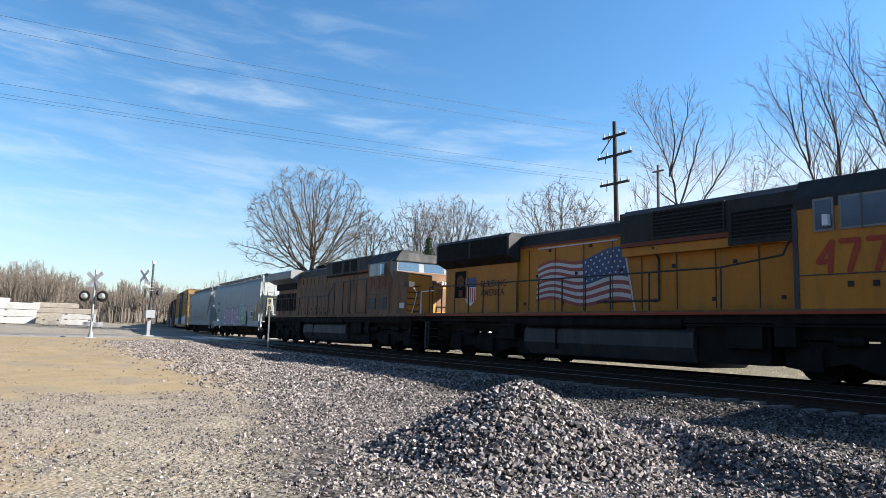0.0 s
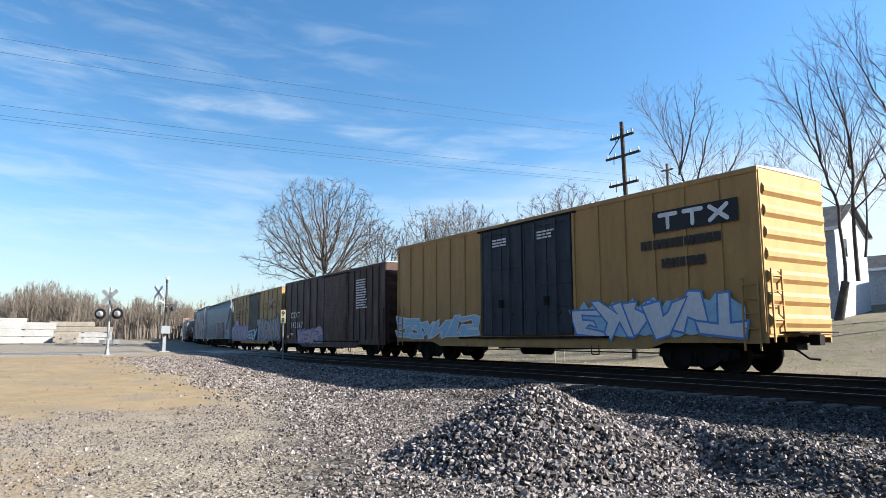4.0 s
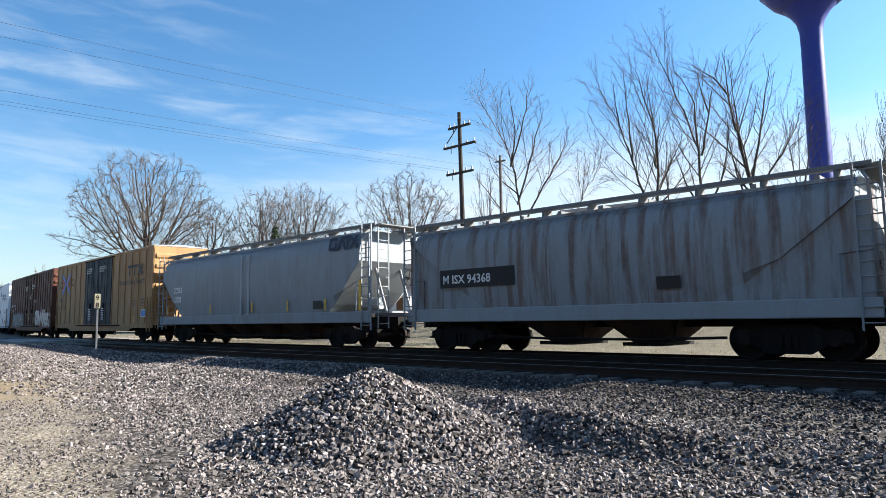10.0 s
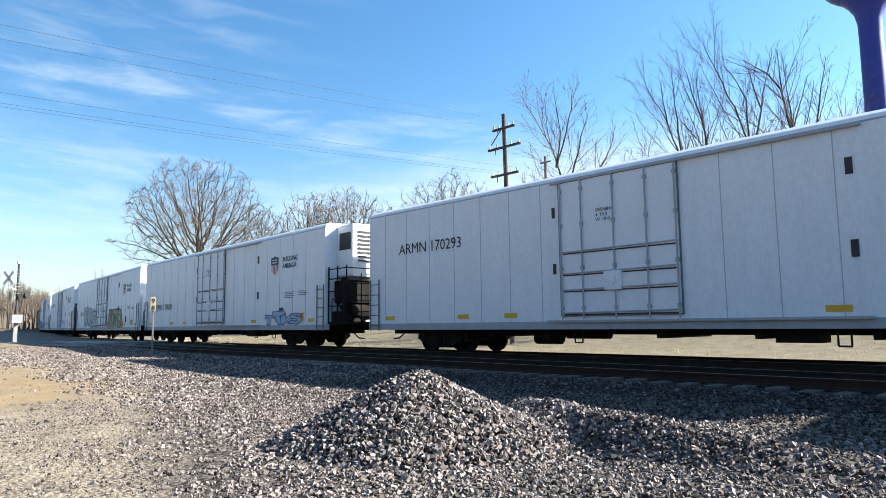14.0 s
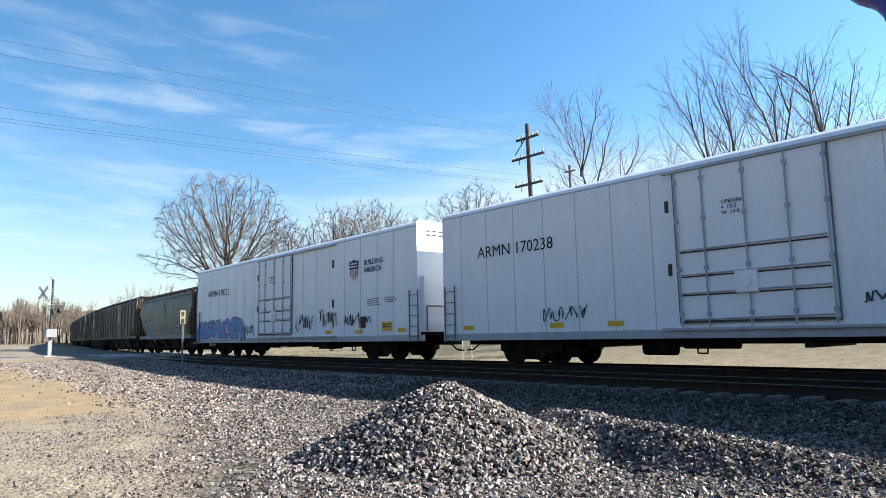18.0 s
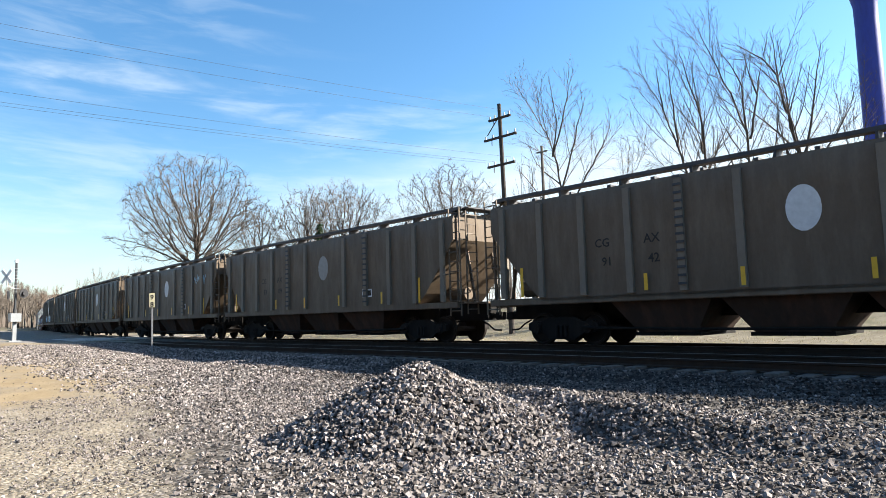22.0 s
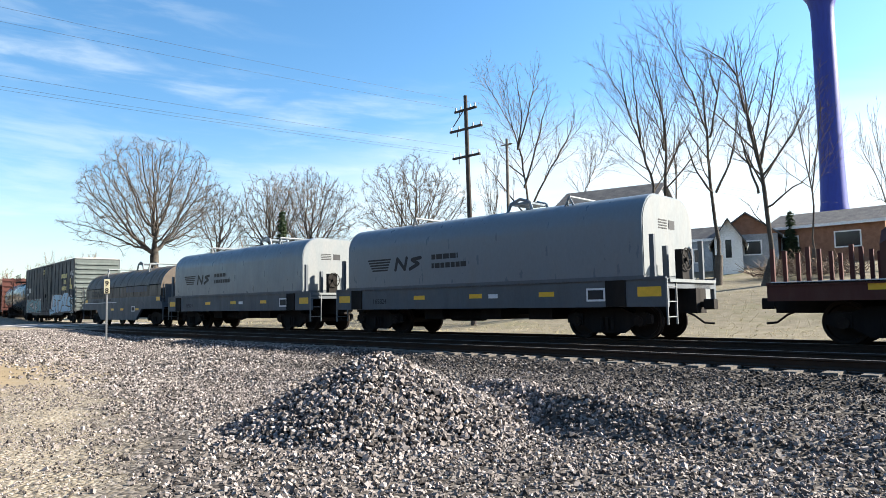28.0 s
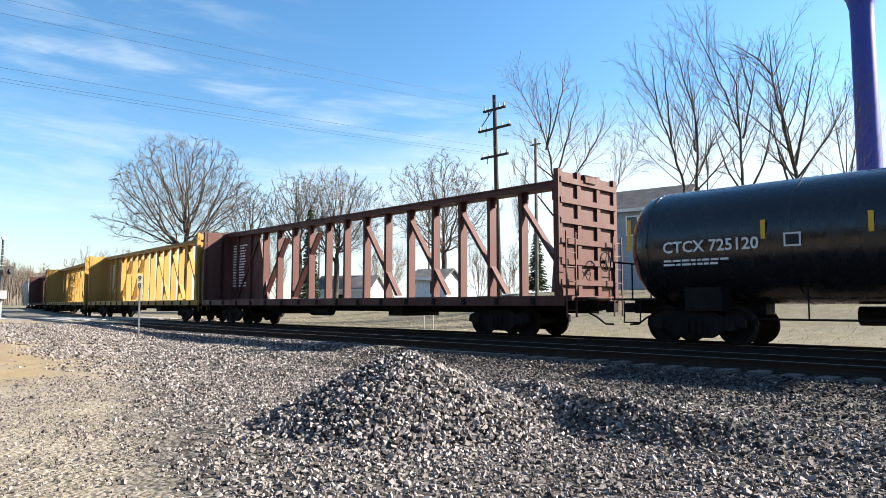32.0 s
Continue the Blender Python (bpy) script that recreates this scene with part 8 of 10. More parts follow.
part("blower_base", Geo().box(-0.4, 4.9, -1.15, 1.15, 1.7, 3.76), M_LYELD, c)
for x0, x1 in ((0.1, 1.2), (1.66, 2.2), (2.48, 3.12)):
    part("intake_grille", Geo().box(x0, x1, -1.325, -1.29, 3.92, 4.5), M_GRILLE, c)
part("exhaust", Geo().box(-4.4, -3.2, -0.4, 0.4, 4.5, 4.66).box(-4.5, -3.1, -0.5, 0.5, 4.64, 4.7), M_UNDER, c)
part("horn", Geo().tube((-1.7, -0.2, 4.62), (-1.2, -0.2, 4.66), 0.06, 8).tube((-1.7, 0.05, 4.62), (-1.15, 0.05, 4.66), 0.06, 8).tube((-1.6, 0, 4.45), (-1.6, 0, 4.6), 0.03, 6), M_UNDER, c)
pr = [(-1.5, 1.66), (1.5, 1.66), (1.5, 4.1), (1.15, 4.55), (-1.15, 4.55), (-1.5, 4.1)]
part("cab", Geo().prism(pr, 4.9, 7.2), M_LYELD, c, "sooty yellow cab")
g = Geo().loft([[(x, y * k, 4.12 + (z - 4.12) * q) for y, z in [(-1.53, 4.1), (1.53, 4.1), (1.2, 4.62), (-1.2, 4.62)]] for x, k, q in ((4.85, 0.99, 0.9), (6.9, 0.99, 0.95), (7.45, 0.94, 0.8), (7.52, 0.92, 0.1))])
part("cab_roof", g, M_LGREY, c, "grey cab roof")
part("cab_front", Geo().loft([[(7.2, -1.5, 1.66), (7.2, 1.5, 1.66), (7.2, 1.5, 4.14), (7.2, -1.5, 4.14)], [(7.7, -1.32, 1.66), (7.7, 1.32, 1.66), (7.42, 1.28, 4.34), (7.42, -1.28, 4.34)]]), M_LGREY2, c)
part("cab_lower_front", Geo().loft([[(7.19, -1.51, 1.66), (7.19, 1.51, 1.66), (7.19, 1.51, 3.62), (7.19, -1.51, 3.62)], [(7.74, -1.34, 1.66), (7.74, 1.34, 1.66), (7.53, 1.34, 3.62), (7.53, -1.34, 3.62)]]), M_LYELD, c)
for y0, y1 in ((-1.25, -0.15), (0.15, 1.25)):
    g = Geo().face_set([(7.5, y0, 3.68), (7.5, y1, 3.68), (7.445, y1 * 0.95, 4.2), (7.445, y0 * 0.95, 4.2)], [(0, 1, 2, 3)])
    part("windshield", g, M_PANE, c, "dark windshield")
for x0, x1 in ((5.14, 5.8), (5.86, 6.7)):
    w = part("cab_window", Geo().box(x0, x1, -1.54, -1.51, 3.5, 4.05), M_PANE, c, "dark cab window")
    part("window_frame", Geo().box(x0 - 0.03, x1 + 0.03, -1.545, -1.505, 4.05, 4.09).box(x0 - 0.03, x1 + 0.03, -1.545, -1.505, 3.46, 3.5).box(x0 - 0.03, x0, -1.545, -1.505, 3.5, 4.05).box(x1, x1 + 0.03, -1.545, -1.505, 3.5, 4.05), M_LGREY2, w)
part("mirror", Geo().box(6.6, 6.75, -1.72, -1.58, 3.5, 3.98), plain("mirror_glass", (0.45, 0.65, 0.8), 0.1), c)
plan = [(7.3, -1.49), (8.65, -1.4), (9.5, -0.6), (9.5, 0.6), (8.65, 1.4), (7.3, 1.49)]
g = Geo().face_set([(x, y, 1.66) for x, y in plan] + [(x - 0.12 * (x > 9), y * 0.97, 3.68 - 0.14 * (x - 7.3)) for x, y in plan], [(i, (i + 1) % 6, (i + 1) % 6 + 6, i + 6) for i in range(6)] + [(5, 4, 3, 2, 1, 0), (6, 7, 8, 9, 10, 11)])
part("nose", g, M_LYELD, c, "dirty yellow nose")
part("front_face", Geo().box(9.44, 9.52, -0.55, 0.55, 1.75, 2.95), M_LYEL, c)
# lighter yellow sheet puts the sun's light into this facet's colour
part("nose_facet", Geo().face_set([(8.67, -1.405, 1.68), (9.51, -0.605, 1.68), (9.43, -0.6, 3.3), (8.69, -1.37, 3.42)], [(0, 1, 2, 3)]), M_LYEL, c, "nose facet in lighter yellow for sunlight")
part("headlight", Geo().tube((9.4, -0.12, 3.05), (9.52, -0.12, 3.05), 0.09, 12).tube((9.4, 0.12, 3.05), (9.52, 0.12, 3.05), 0.09, 12), S_WHITE, c)
g = Geo()
for k in range(5):
    z = 1.85 + 0.27 * k
    g.pipe([(8.72, -1.42, z), (8.8, -1.4, z - 0.05), (9.1, -1.08, z - 0.06), (9.14, -1.02, z)], 0.018, 5)
parts("nose_step", g, M_UNDER, c)
part("nose_door", Geo().box(9.5, 9.53, -0.4, 0.1, 1.8, 2.8), M_LYELD, c)
g = Geo().box(8.55, 8.95, -1.48, -1.2, 2.85, 3.08)
part("number_board", g, M_BLACK, c)
g = Geo()
strokes(g, [[(5.1, 3.35), (5.42, 3.35), (5.25, 2.85)], [(5.68, 3.35), (5.68, 2.85)], [(5.92, 3.3), (6.22, 3.35), (6.22, 3.12), (5.92, 2.88), (6.28, 2.88)], [(6.9, 3.02), (6.5, 3.02), (6.8, 3.38), (6.8, 2.85)]], 0.045, -1.515)
part("road_number", g, M_LREDF, c, "faded red road number")
bars(c, -5.5, 2.95, 2.0, 1, mm("faded_red", (0.26, 0.10, 0.06)), -0.96, 0.5, seed=451)
bars(c, -2.7, 2.98, 2.6, 1, mm("faded_red_two", (0.26, 0.10, 0.06)), -0.96, 0.5, seed=452)
me = Geo().box(-0.015, 0.015, -0.97, -0.95, 1.75, 3.9).mesh("door_seam", M_UNDER)
for i in range(17):
    part("door_seam", me, M_UNDER, c, at=pose(-5.8 + 0.62 * i, 0, 0))
part("orange_trim", Geo().box(3.3, 4.9, -1.315, -1.29, 3.8, 3.9), M_LREDF, c)
for x in (5.1, 6.2):
    part("cab_vent", Geo().box(x, x + 0.75, -1.515, -1.5, 1.9, 2.45), M_DARKGREY, c)
part("cab_seam", Geo().box(4.9, 7.19, -1.515, -1.5, 2.58, 2.61), M_DARKGREY, c)
for x0, x1 in ((0.95, 2.05), (2.1, 3.0), (3.05, 4.85)):
    part("equipment_door", Geo().box(x0, x1, -1.2, -1.15, 1.8, 3.15), M_LYELD, c)
    part("equipment_door", Geo().box(x0, x1, -1.19, -1.14, 3.2, 3.7), M_LYELD, c)
for i in range(11):
    part("door_latch", Geo().box(-5.5 + 0.62 * i, -5.42 + 0.62 * i, -0.99, -0.95, 2.0, 2.12), M_BLACK, c)
me = Geo().box(-0.29, 0.29, -0.975, -0.95, 1.85, 3.55).mesh("engine_door", M_LYELD)
for i in range(10):
    part("engine_door", me, M_LYELD, c, at=pose(-5.49 + 0.62 * i, 0, 0))
part("cab_air_unit", Geo().box(5.6, 6.5, -0.55, 0.55, 4.62, 4.78, 0.04), M_LGREY, c)
g = Geo().pipe([(8.85, -1.3, 2.95), (9.05, -1.12, 2.6), (9.0, -1.2, 2.1), (8.95, -1.3, 1.7)], 0.02, 6)
part("nose_grab_iron", g, S_WHITE, c)
part("nose_plate", Geo().face_set([(8.1, -1.455, 1.92), (8.5, -1.428, 1.92), (8.5, -1.428, 2.16), (8.1, -1.455, 2.16)], [(0, 1, 2, 3)]), M_STEEL, c)

handrails(c, [-10.5, -9.4, -8.3, -7.0, -5.6, -4.2, -2.8, -1.4, 0.2], 1.66, 2.72, -1.52)
part("handrail", Geo().pipe([(0.2, -1.52, 2.72), (1.0, -1.52, 3.4), (4.85, -1.52, 3.4)], 0.024, 6), M_RAILP, c)
for x in (1.0, 2.1, 3.0, 4.85):
    part("rail_post", Geo().tube((x, -1.52, 1.66), (x, -1.52, 3.4), 0.024, 6), M_RAILP, c)
g = Geo().pipe([(9.9, -1.4, 1.66), (9.9, -1.4, 2.6), (9.6, -0.6, 2.7)], 0.025, 6).pipe([(10.2, 1.3, 1.66), (10.2, 1.3, 2.6), (10.2, 0.4, 2.6), (10.2, 0.4, 1.66)], 0.025, 6)
part("front_rails", g, S_WHITE, c)
couplers(c, 10.5)
loco_truck(c, 6.6, S1)
loco_truck(c, -6.6, S1)
register(c, S1, 13.2, wheels=False)

# ---- bare trees ----
def tube_mesh(name, segs, material, sides=3):
    a = np.array([s[0] for s in segs])
    b_ = np.array([s[1] for s in segs])
    ra, rb = np.array([s[2] for s in segs]), np.array([s[3] for s in segs])
    d = b_ - a
    d /= np.linalg.norm(d, axis=1)[:, None] + 1e-9
    ref = np.where(np.abs(d[:, 2:3]) > 0.9, np.array([[1.0, 0, 0]]), np.array([[0, 0, 1.0]]))
    u = np.cross(d, ref)
    u /= np.linalg.norm(u, axis=1)[:, None] + 1e-9
    w = np.cross(d, u)
    rows = []
    for k in range(sides):
        t = 2 * math.pi * k / sides
        o = math.cos(t) * u + math.sin(t) * w
        rows += [a + o * ra[:, None], b_ + o * rb[:, None]]
    v = np.stack(rows, axis=1).reshape(-1, 3)
    n = len(segs)
    base = np.arange(n)[:, None] * (2 * sides)
    faces = []
    for k in range(sides):
        j = (k + 1) % sides
        faces.append(base + np.array([[2 * k, 2 * j, 2 * j + 1, 2 * k + 1]]))
    f = np.concatenate(faces)
    me = bpy.data.meshes.new(name)
    me.vertices.add(len(v))
    me.vertices.foreach_set("co", v.astype(np.float32).ravel())
    me.loops.add(f.size)
    me.loops.foreach_set("vertex_index", f.astype(np.int32).ravel())
    me.polygons.add(len(f))
    me.polygons.foreach_set("loop_start", np.arange(0, f.size, 4, dtype=np.int32))
    me.update(calc_edges=True)
    me.validate()
    me.materials.append(material)
    return me


def turn(d, ang, rnd):
    ax = d.orthogonal().normalized()
    ax.rotate(Matrix.Rotation(rnd.uniform(0, 2 * math.pi), 3, d))
    q = d.copy()
    q.rotate(Matrix.Rotation(ang, 3, ax))
    return q


def limb(out, p, d, length, r, lvl, top, rg, up, splay, rmin):
    """A straight-grained limb that tapers, with side shoots that leave it ever shorter."""
    n = (0, 7, 6, 4, 3)[lvl]
    wob = (0, 0.09, 0.11, 0.13, 0.14)[lvl]
    for k in range(n):
        d = d + rg.normal(size=3) * wob + np.array([0, 0, up * (0.05 + 0.03 * lvl)])
        d = d / np.linalg.norm(d)
        q = p + d * (length / n)
        r2 = max(r * (0.84 if lvl == 1 else 0.8), rmin * 0.75)
        out.append((tuple(p), tuple(q), r, r2))
        p, r = q, r2
        if lvl < top and k >= (1 if lvl == 1 else 0):
            for _ in range(1 + (rg.rand() < (0.45 if lvl < 3 else 0.3))):
                side = np.cross(d, rg.normal(size=3))
                side /= np.linalg.norm(side) + 1e-6
                ang = rg.uniform(0.4, 0.85) * splay
                e = d * math.cos(ang) + side * math.sin(ang)
                l = length * rg.uniform(0.34, 0.52) * (1.1 - 0.5 * k / n)
                limb(out, p, e, l, max(r * rg.uniform(0.4, 0.6), rmin), lvl + 1, top, rg, up, splay, rmin)


def tree(label, az, dist, top, width, fork, seed, stems=6, lean=0.5, up=0.5, splay=1.0, levels=4, r0=0.2, twig=M_TWIG, skew=0.0, group="bare trees behind the tracks"):
    """A leafless tree: az its bearing in degrees from the line of the track, top its height over the
    rails, width half its crown, fork the height where the trunk divides."""
    rg = np.random.RandomState(seed)
    x, y = -dist * math.cos(radians(az)), dist * math.sin(radians(az))
    zb = ground_z(x, y) - 0.1
    H, fk = top - zb, max(fork - zb, 0.3)
    segs = []
    p = np.zeros(3)
    for k in range(4):
        q = p + np.array([rg.uniform(-0.03, 0.03) * fk, rg.uniform(-0.03, 0.03) * fk, fk / 4])
        segs.append((tuple(p), tuple(q), r0 * (2.0, 1.6, 1.5, 1.45)[k], r0 * (1.6, 1.5, 1.45, 1.4)[k]))
        p = q
    n0 = len(segs)
    for i in range(stems):
        a = 6.283 * (i + rg.uniform(-0.3, 0.3)) / stems
        k = lean * rg.uniform(0.2, 1.5)
        d = np.array([math.cos(a) * k, math.sin(a) * k, 1.0])
        limb(segs, p, d / np.linalg.norm(d), (H - fk) * rg.uniform(0.62, 0.8), r0 * rg.uniform(0.55, 0.9), 1, levels, rg, up, splay, 0.0002 * dist)
    pts = np.array([s[1] for s in segs])
    kz = (H - fk) / (np.percentile(pts[:, 2], 99.7) - fk)
    kx = width / np.percentile(np.hypot(pts[:, 0], pts[:, 1]), 95)
    ex, ey = math.sin(radians(az)), math.cos(radians(az))

    def fit(c):
        t = max(c[2] - fk, 0.0)
        o = skew * t / (H - fk)
        w = kx if t > 0 else 1.0
        return (c[0] * w + o * ex, c[1] * w + o * ey, c[2] if t == 0 else fk + t * kz)

    segs = [(fit(s[0]), fit(s[1]), s[2], s[3]) for s in segs]
    ob = thing("tree", label, "tree", group)
    ob.matrix_basis = pose(x, y, zb)
    part("trunk", tube_mesh("trunk", segs[:n0] + [s for s in segs[n0:] if s[3] > 0.07], M_BARK, 7), M_BARK, ob)
    part("crown", tube_mesh("crown", [s for s in segs[n0:] if s[3] <= 0.07], twig, 3), twig, ob)
    return ob


def clothe(segs, rnd, path, r0, r1, lvl, top, rmin, up, reach, gap):
    """Draws one limb along its path and lets side limbs leave it, ever shorter and finer."""
    n = len(path) - 1
    full = sum((path[i + 1] - path[i]).length for i in range(n))
    run, phi, due = 0.0, rnd.uniform(0, 6.28), full * (0.3, 0.22, 0.15, 0.1, 0.1)[lvl]
    for i in range(n):
        p, q = path[i], path[i + 1]
        ra, rb = r0 + (r1 - r0) * i / n, r0 + (r1 - r0) * (i + 1) / n
        segs.append((tuple(p), tuple(q), ra, rb))
        if lvl >= top:
            continue
        d = (q - p).normalized()
        step = (q - p).length
        while due < run + step:
            o = p.lerp(q, max(due - run, 0.0) / step)
            t = due / full
            phi += 2.4 + rnd.uniform(-0.5, 0.5)
            u = d.orthogonal().normalized()
            side = math.cos(phi) * u + math.sin(phi) * d.cross(u)
            ang = rnd.uniform(0.45, 0.95) if reach else rnd.uniform(0.38, 0.78)
            e = (d * math.cos(ang) + side * math.sin(ang)).normalized()
            l = full * rnd.uniform(0.26, 0.58) * (1.12 - 0.72 * t)
            if reach:
                l = min(l, reach(o, e) * rnd.uniform(0.75, 1.08))
            if l > 0.18:
                k = (0, 6, 4, 3, 2)[lvl + 1]
                kid, bow = [o], Vector((rnd.gauss(0, 1), rnd.gauss(0, 1), rnd.gauss(0, 1))) * 0.035
                for _ in range(k):
                    e = (e + bow + Vector((rnd.gauss(0, 1), rnd.gauss(0, 1), rnd.gauss(0, 1))) * 0.055 + Vector((0, 0, up))).normalized()
                    kid.append(kid[-1] + e * (l / k))
                rk = max((ra + rb) / 2 * rnd.uniform(0.38, 0.58), rmin * (1.0, 0.95, 0.8, 0.65, 0.5)[lvl + 1])
                clothe(segs, rnd, kid, rk, max(rk * 0.3, rmin * 0.4), lvl + 1, top, rmin, up, reach, gap)
            due += gap[lvl] * rnd.uniform(0.6, 1.4)
        run += step


def tree_thing(label, x, y, zb, segs, thick, twig, group):
    ob = thing("tree", label, "tree", group)
    ob.matrix_basis = pose(x, y, zb)
    part("trunk", tube_mesh("trunk", [s for s in segs if s[2] > thick], M_BARK, 7), M_BARK, ob)
    part("crown", tube_mesh("crown", [s for s in segs if s[2] <= thick], twig, 3), twig, ob)
    return ob


def round_tree(label, az, dist, fork, seed, crown, count=1500, r0=0.3, low=(), twig=M_TWIG, group="bare trees behind the tracks"):
    """A leafless tree with a domed crown, grown step by step towards buds strewn through the crown.
    crown is (side, height, half width, reach up, reach down); low lists long single limbs as (side, height) of their tips."""
    rs_ = np.random.RandomState(seed)
    x, y = -dist * math.cos(radians(az)), dist * math.sin(radians(az))
    zb = ground_z(x, y) - 0.1
    ex = np.array((math.sin(radians(az)), math.cos(radians(az)), 0.0))
    o, h, w, ru, rd = crown
    c = ex * o + np.array((0, 0, h - zb))
    d = rs_.normal(size=(count, 3))
    d /= np.linalg.norm(d, axis=1)[:, None]
    rough_edge = 1 + 0.07 * np.sin(5 * np.arctan2(d[:, 1], d[:, 0]) + seed) + 0.06 * np.sin(7 * d[:, 2] + 3 * d[:, 0] + seed)
    d *= (rs_.rand(count) ** 0.42 * rough_edge)[:, None]
    buds = c + d * np.stack([np.full(count, w), np.full(count, w), np.where(d[:, 2] > 0, ru, rd)], 1)
    for sx_, hz_ in low:
        t = rs_.rand(60, 1) ** 0.8
        a0, a1 = np.array((0, 0, fork - zb + 0.6)), ex * sx_ + np.array((0, rs_.uniform(-1, 1), hz_ - zb))
        buds = np.vstack([buds, a0 + (a1 - a0) * t + rs_.normal(size=(60, 3)) * (0.2 + 0.45 * t)])
    buds = buds[buds[:, 2] > fork - zb - 1.2]
    fk = np.array((rs_.uniform(-0.15, 0.15), rs_.uniform(-0.15, 0.15), max(fork - zb, 0.5)))
    at, up = [np.zeros(3)], [-1]
    for k in range(1, 6):
        at.append(fk * k / 5 + rs_.normal(size=3) * (0.04, 0.04, 0))
        up.append(k - 1)
    near, gap = np.full(len(buds), len(at) - 1), np.linalg.norm(buds - at[-1], axis=1)
    step, live = 0.36, np.ones(len(buds), bool)
    forks = {}
    for _ in range(110):
        if live.sum() < 4:
            break
        ids = np.nonzero(live)[0]
        pull = {}
        for n in np.unique(near[ids]):
            v = buds[ids[near[ids] == n]] - at[n]
            pull[n] = (v / np.linalg.norm(v, axis=1)[:, None]).sum(0)
        fresh = []
        for n, v in pull.items():
            forks[n] = forks.get(n, 0) + 1
            if forks[n] > 3:
                live[near == n] = False
                continue
            m_ = np.linalg.norm(v)
            v = v / m_ if m_ > 1e-3 else rs_.normal(size=3)
            old = at[n] - at[up[n]] if up[n] >= 0 else np.array((0, 0, 1.0))
            out_ = at[n] - fk * 0.6
            v = v + 0.25 * old / np.linalg.norm(old) + 0.6 * out_ / max(np.linalg.norm(out_), 0.3) + rs_.normal(size=3) * 0.2
            fresh.append(len(at))
            at.append(at[n] + v / np.linalg.norm(v) * step)
            up.append(n)
        for n in fresh:
            dd = np.linalg.norm(buds - at[n], axis=1)
            closer = dd < gap
            gap[closer], near[closer] = dd[closer], n
        live &= gap > 0.52
    # girth: limbs carry the sum of what leaves them
    n = len(at)
    load, kids = np.zeros(n), np.zeros(n, int)
    for i in range(n - 1, 0, -1):
        load[i] = max(load[i], 1.0) if kids[i] == 0 else load[i]
        load[up[i]] += load[i]
        kids[up[i]] += 1
    rmin = 0.00016 * dist
    girth = lambda q: max(r0 * (q / load[0]) ** 0.47, rmin)
    segs = [(tuple(at[up[i]]), tuple(at[i]), girth(load[i] if up[i] < 6 else min(load[up[i]], load[i] * 1.3)), girth(load[i])) for i in range(1, n)]
    # last year's shoots
    for i in range(6, n):
        if load[i] > 7:
            continue
        old = at[i] - at[up[i]]
        for _ in range(5 if kids[i] == 0 else 2):
            v = old / np.linalg.norm(old) + rs_.normal(size=3) * 0.5 + np.array((0, 0, 0.12))
            q = at[i] + v / np.linalg.norm(v) * rs_.uniform(0.35, 0.9)
            segs.append((tuple(at[i]), tuple(q), rmin * 0.8, rmin * 0.5))
    return tree_thing(label, x, y, zb, segs, max(0.05, rmin * 2.2), twig, group)


def stem_tree(label, az, dist, seed, stems, r0=0.2, twig=M_TWIG, gap=(0.5, 0.4, 0.3, 0.3), group="bare trees behind the tracks"):
    """A leafless tree of long upswept stems; each stem runs through points (side, height over the rails)."""
    rnd = random.Random(seed)
    x, y = -dist * math.cos(radians(az)), dist * math.sin(radians(az))
    zb = ground_z(x, y) - 0.1
    ex = Vector((math.sin(radians(az)), math.cos(radians(az)), 0))
    ey = Vector((-ex.y, ex.x, 0))
    rmin = 0.0002 * dist
    f0 = stems[0][0]
    foot = ex * f0[0] + Vector((0, 0, f0[1] - zb))
    segs = [(tuple(ex * f0[0] * 0.6), tuple(foot), r0 * 1.25, r0)]
    for i, pts in enumerate(stems):
        dp = rnd.uniform(-1.6, 1.6) if i else 0.4
        knots = [ex * a + Vector((0, 0, b_ - zb)) + ey * dp * (b_ - pts[0][1]) / 14.0 for a, b_ in pts]
        path = []
        for k in range(len(knots) - 1):
            p0, p1, p2, p3 = knots[max(k - 1, 0)], knots[k], knots[k + 1], knots[min(k + 2, len(knots) - 1)]
            for j in range(4):
                t = j / 4
                q = 0.5 * (2 * p1 + (p2 - p0) * t + (2 * p0 - 5 * p1 + 4 * p2 - p3) * t * t + (3 * p1 - p0 - 3 * p2 + p3) * t ** 3)
                path.append(q + Vector((rnd.gauss(0, 1), rnd.gauss(0, 1), rnd.gauss(0, 1))) * 0.045 * (k + j > 0))
        path.append(knots[-1])
        lead = (path[-1] - path[0]).length
        rs = r0 * min(0.8, 0.2 + lead / 20.0) * rnd.uniform(0.6, 0.75)
        clothe(segs, rnd, path, rs, max(rs * 0.15, rmin * 0.7), 0, 3, rmin, 0.05, None, gap)
    return tree_thing(label, x, y, zb, segs, max(0.045, rmin * 2.2), twig, group)


round_tree("large bare spreading tree with a rounded crown and one low limb", 23.4, 75, 6.2, 1, (-0.3, 12.2, 7.3, 6.1, 5.0), 3000, 0.44, [(-9.4, 9.6), (-7.5, 8.4), (5.6, 9.0)])
round_tree("small bare tree with spreading limbs", 28.0, 84, 6.6, 2, (0.3, 11.2, 3.6, 4.2, 4.0), 700, 0.24)
round_tree("bare tree with a rounded crown beside the spruce", 32.3, 84, 6.0, 3, (-0.3, 12.2, 4.4, 5.2, 5.0), 1000, 0.28)
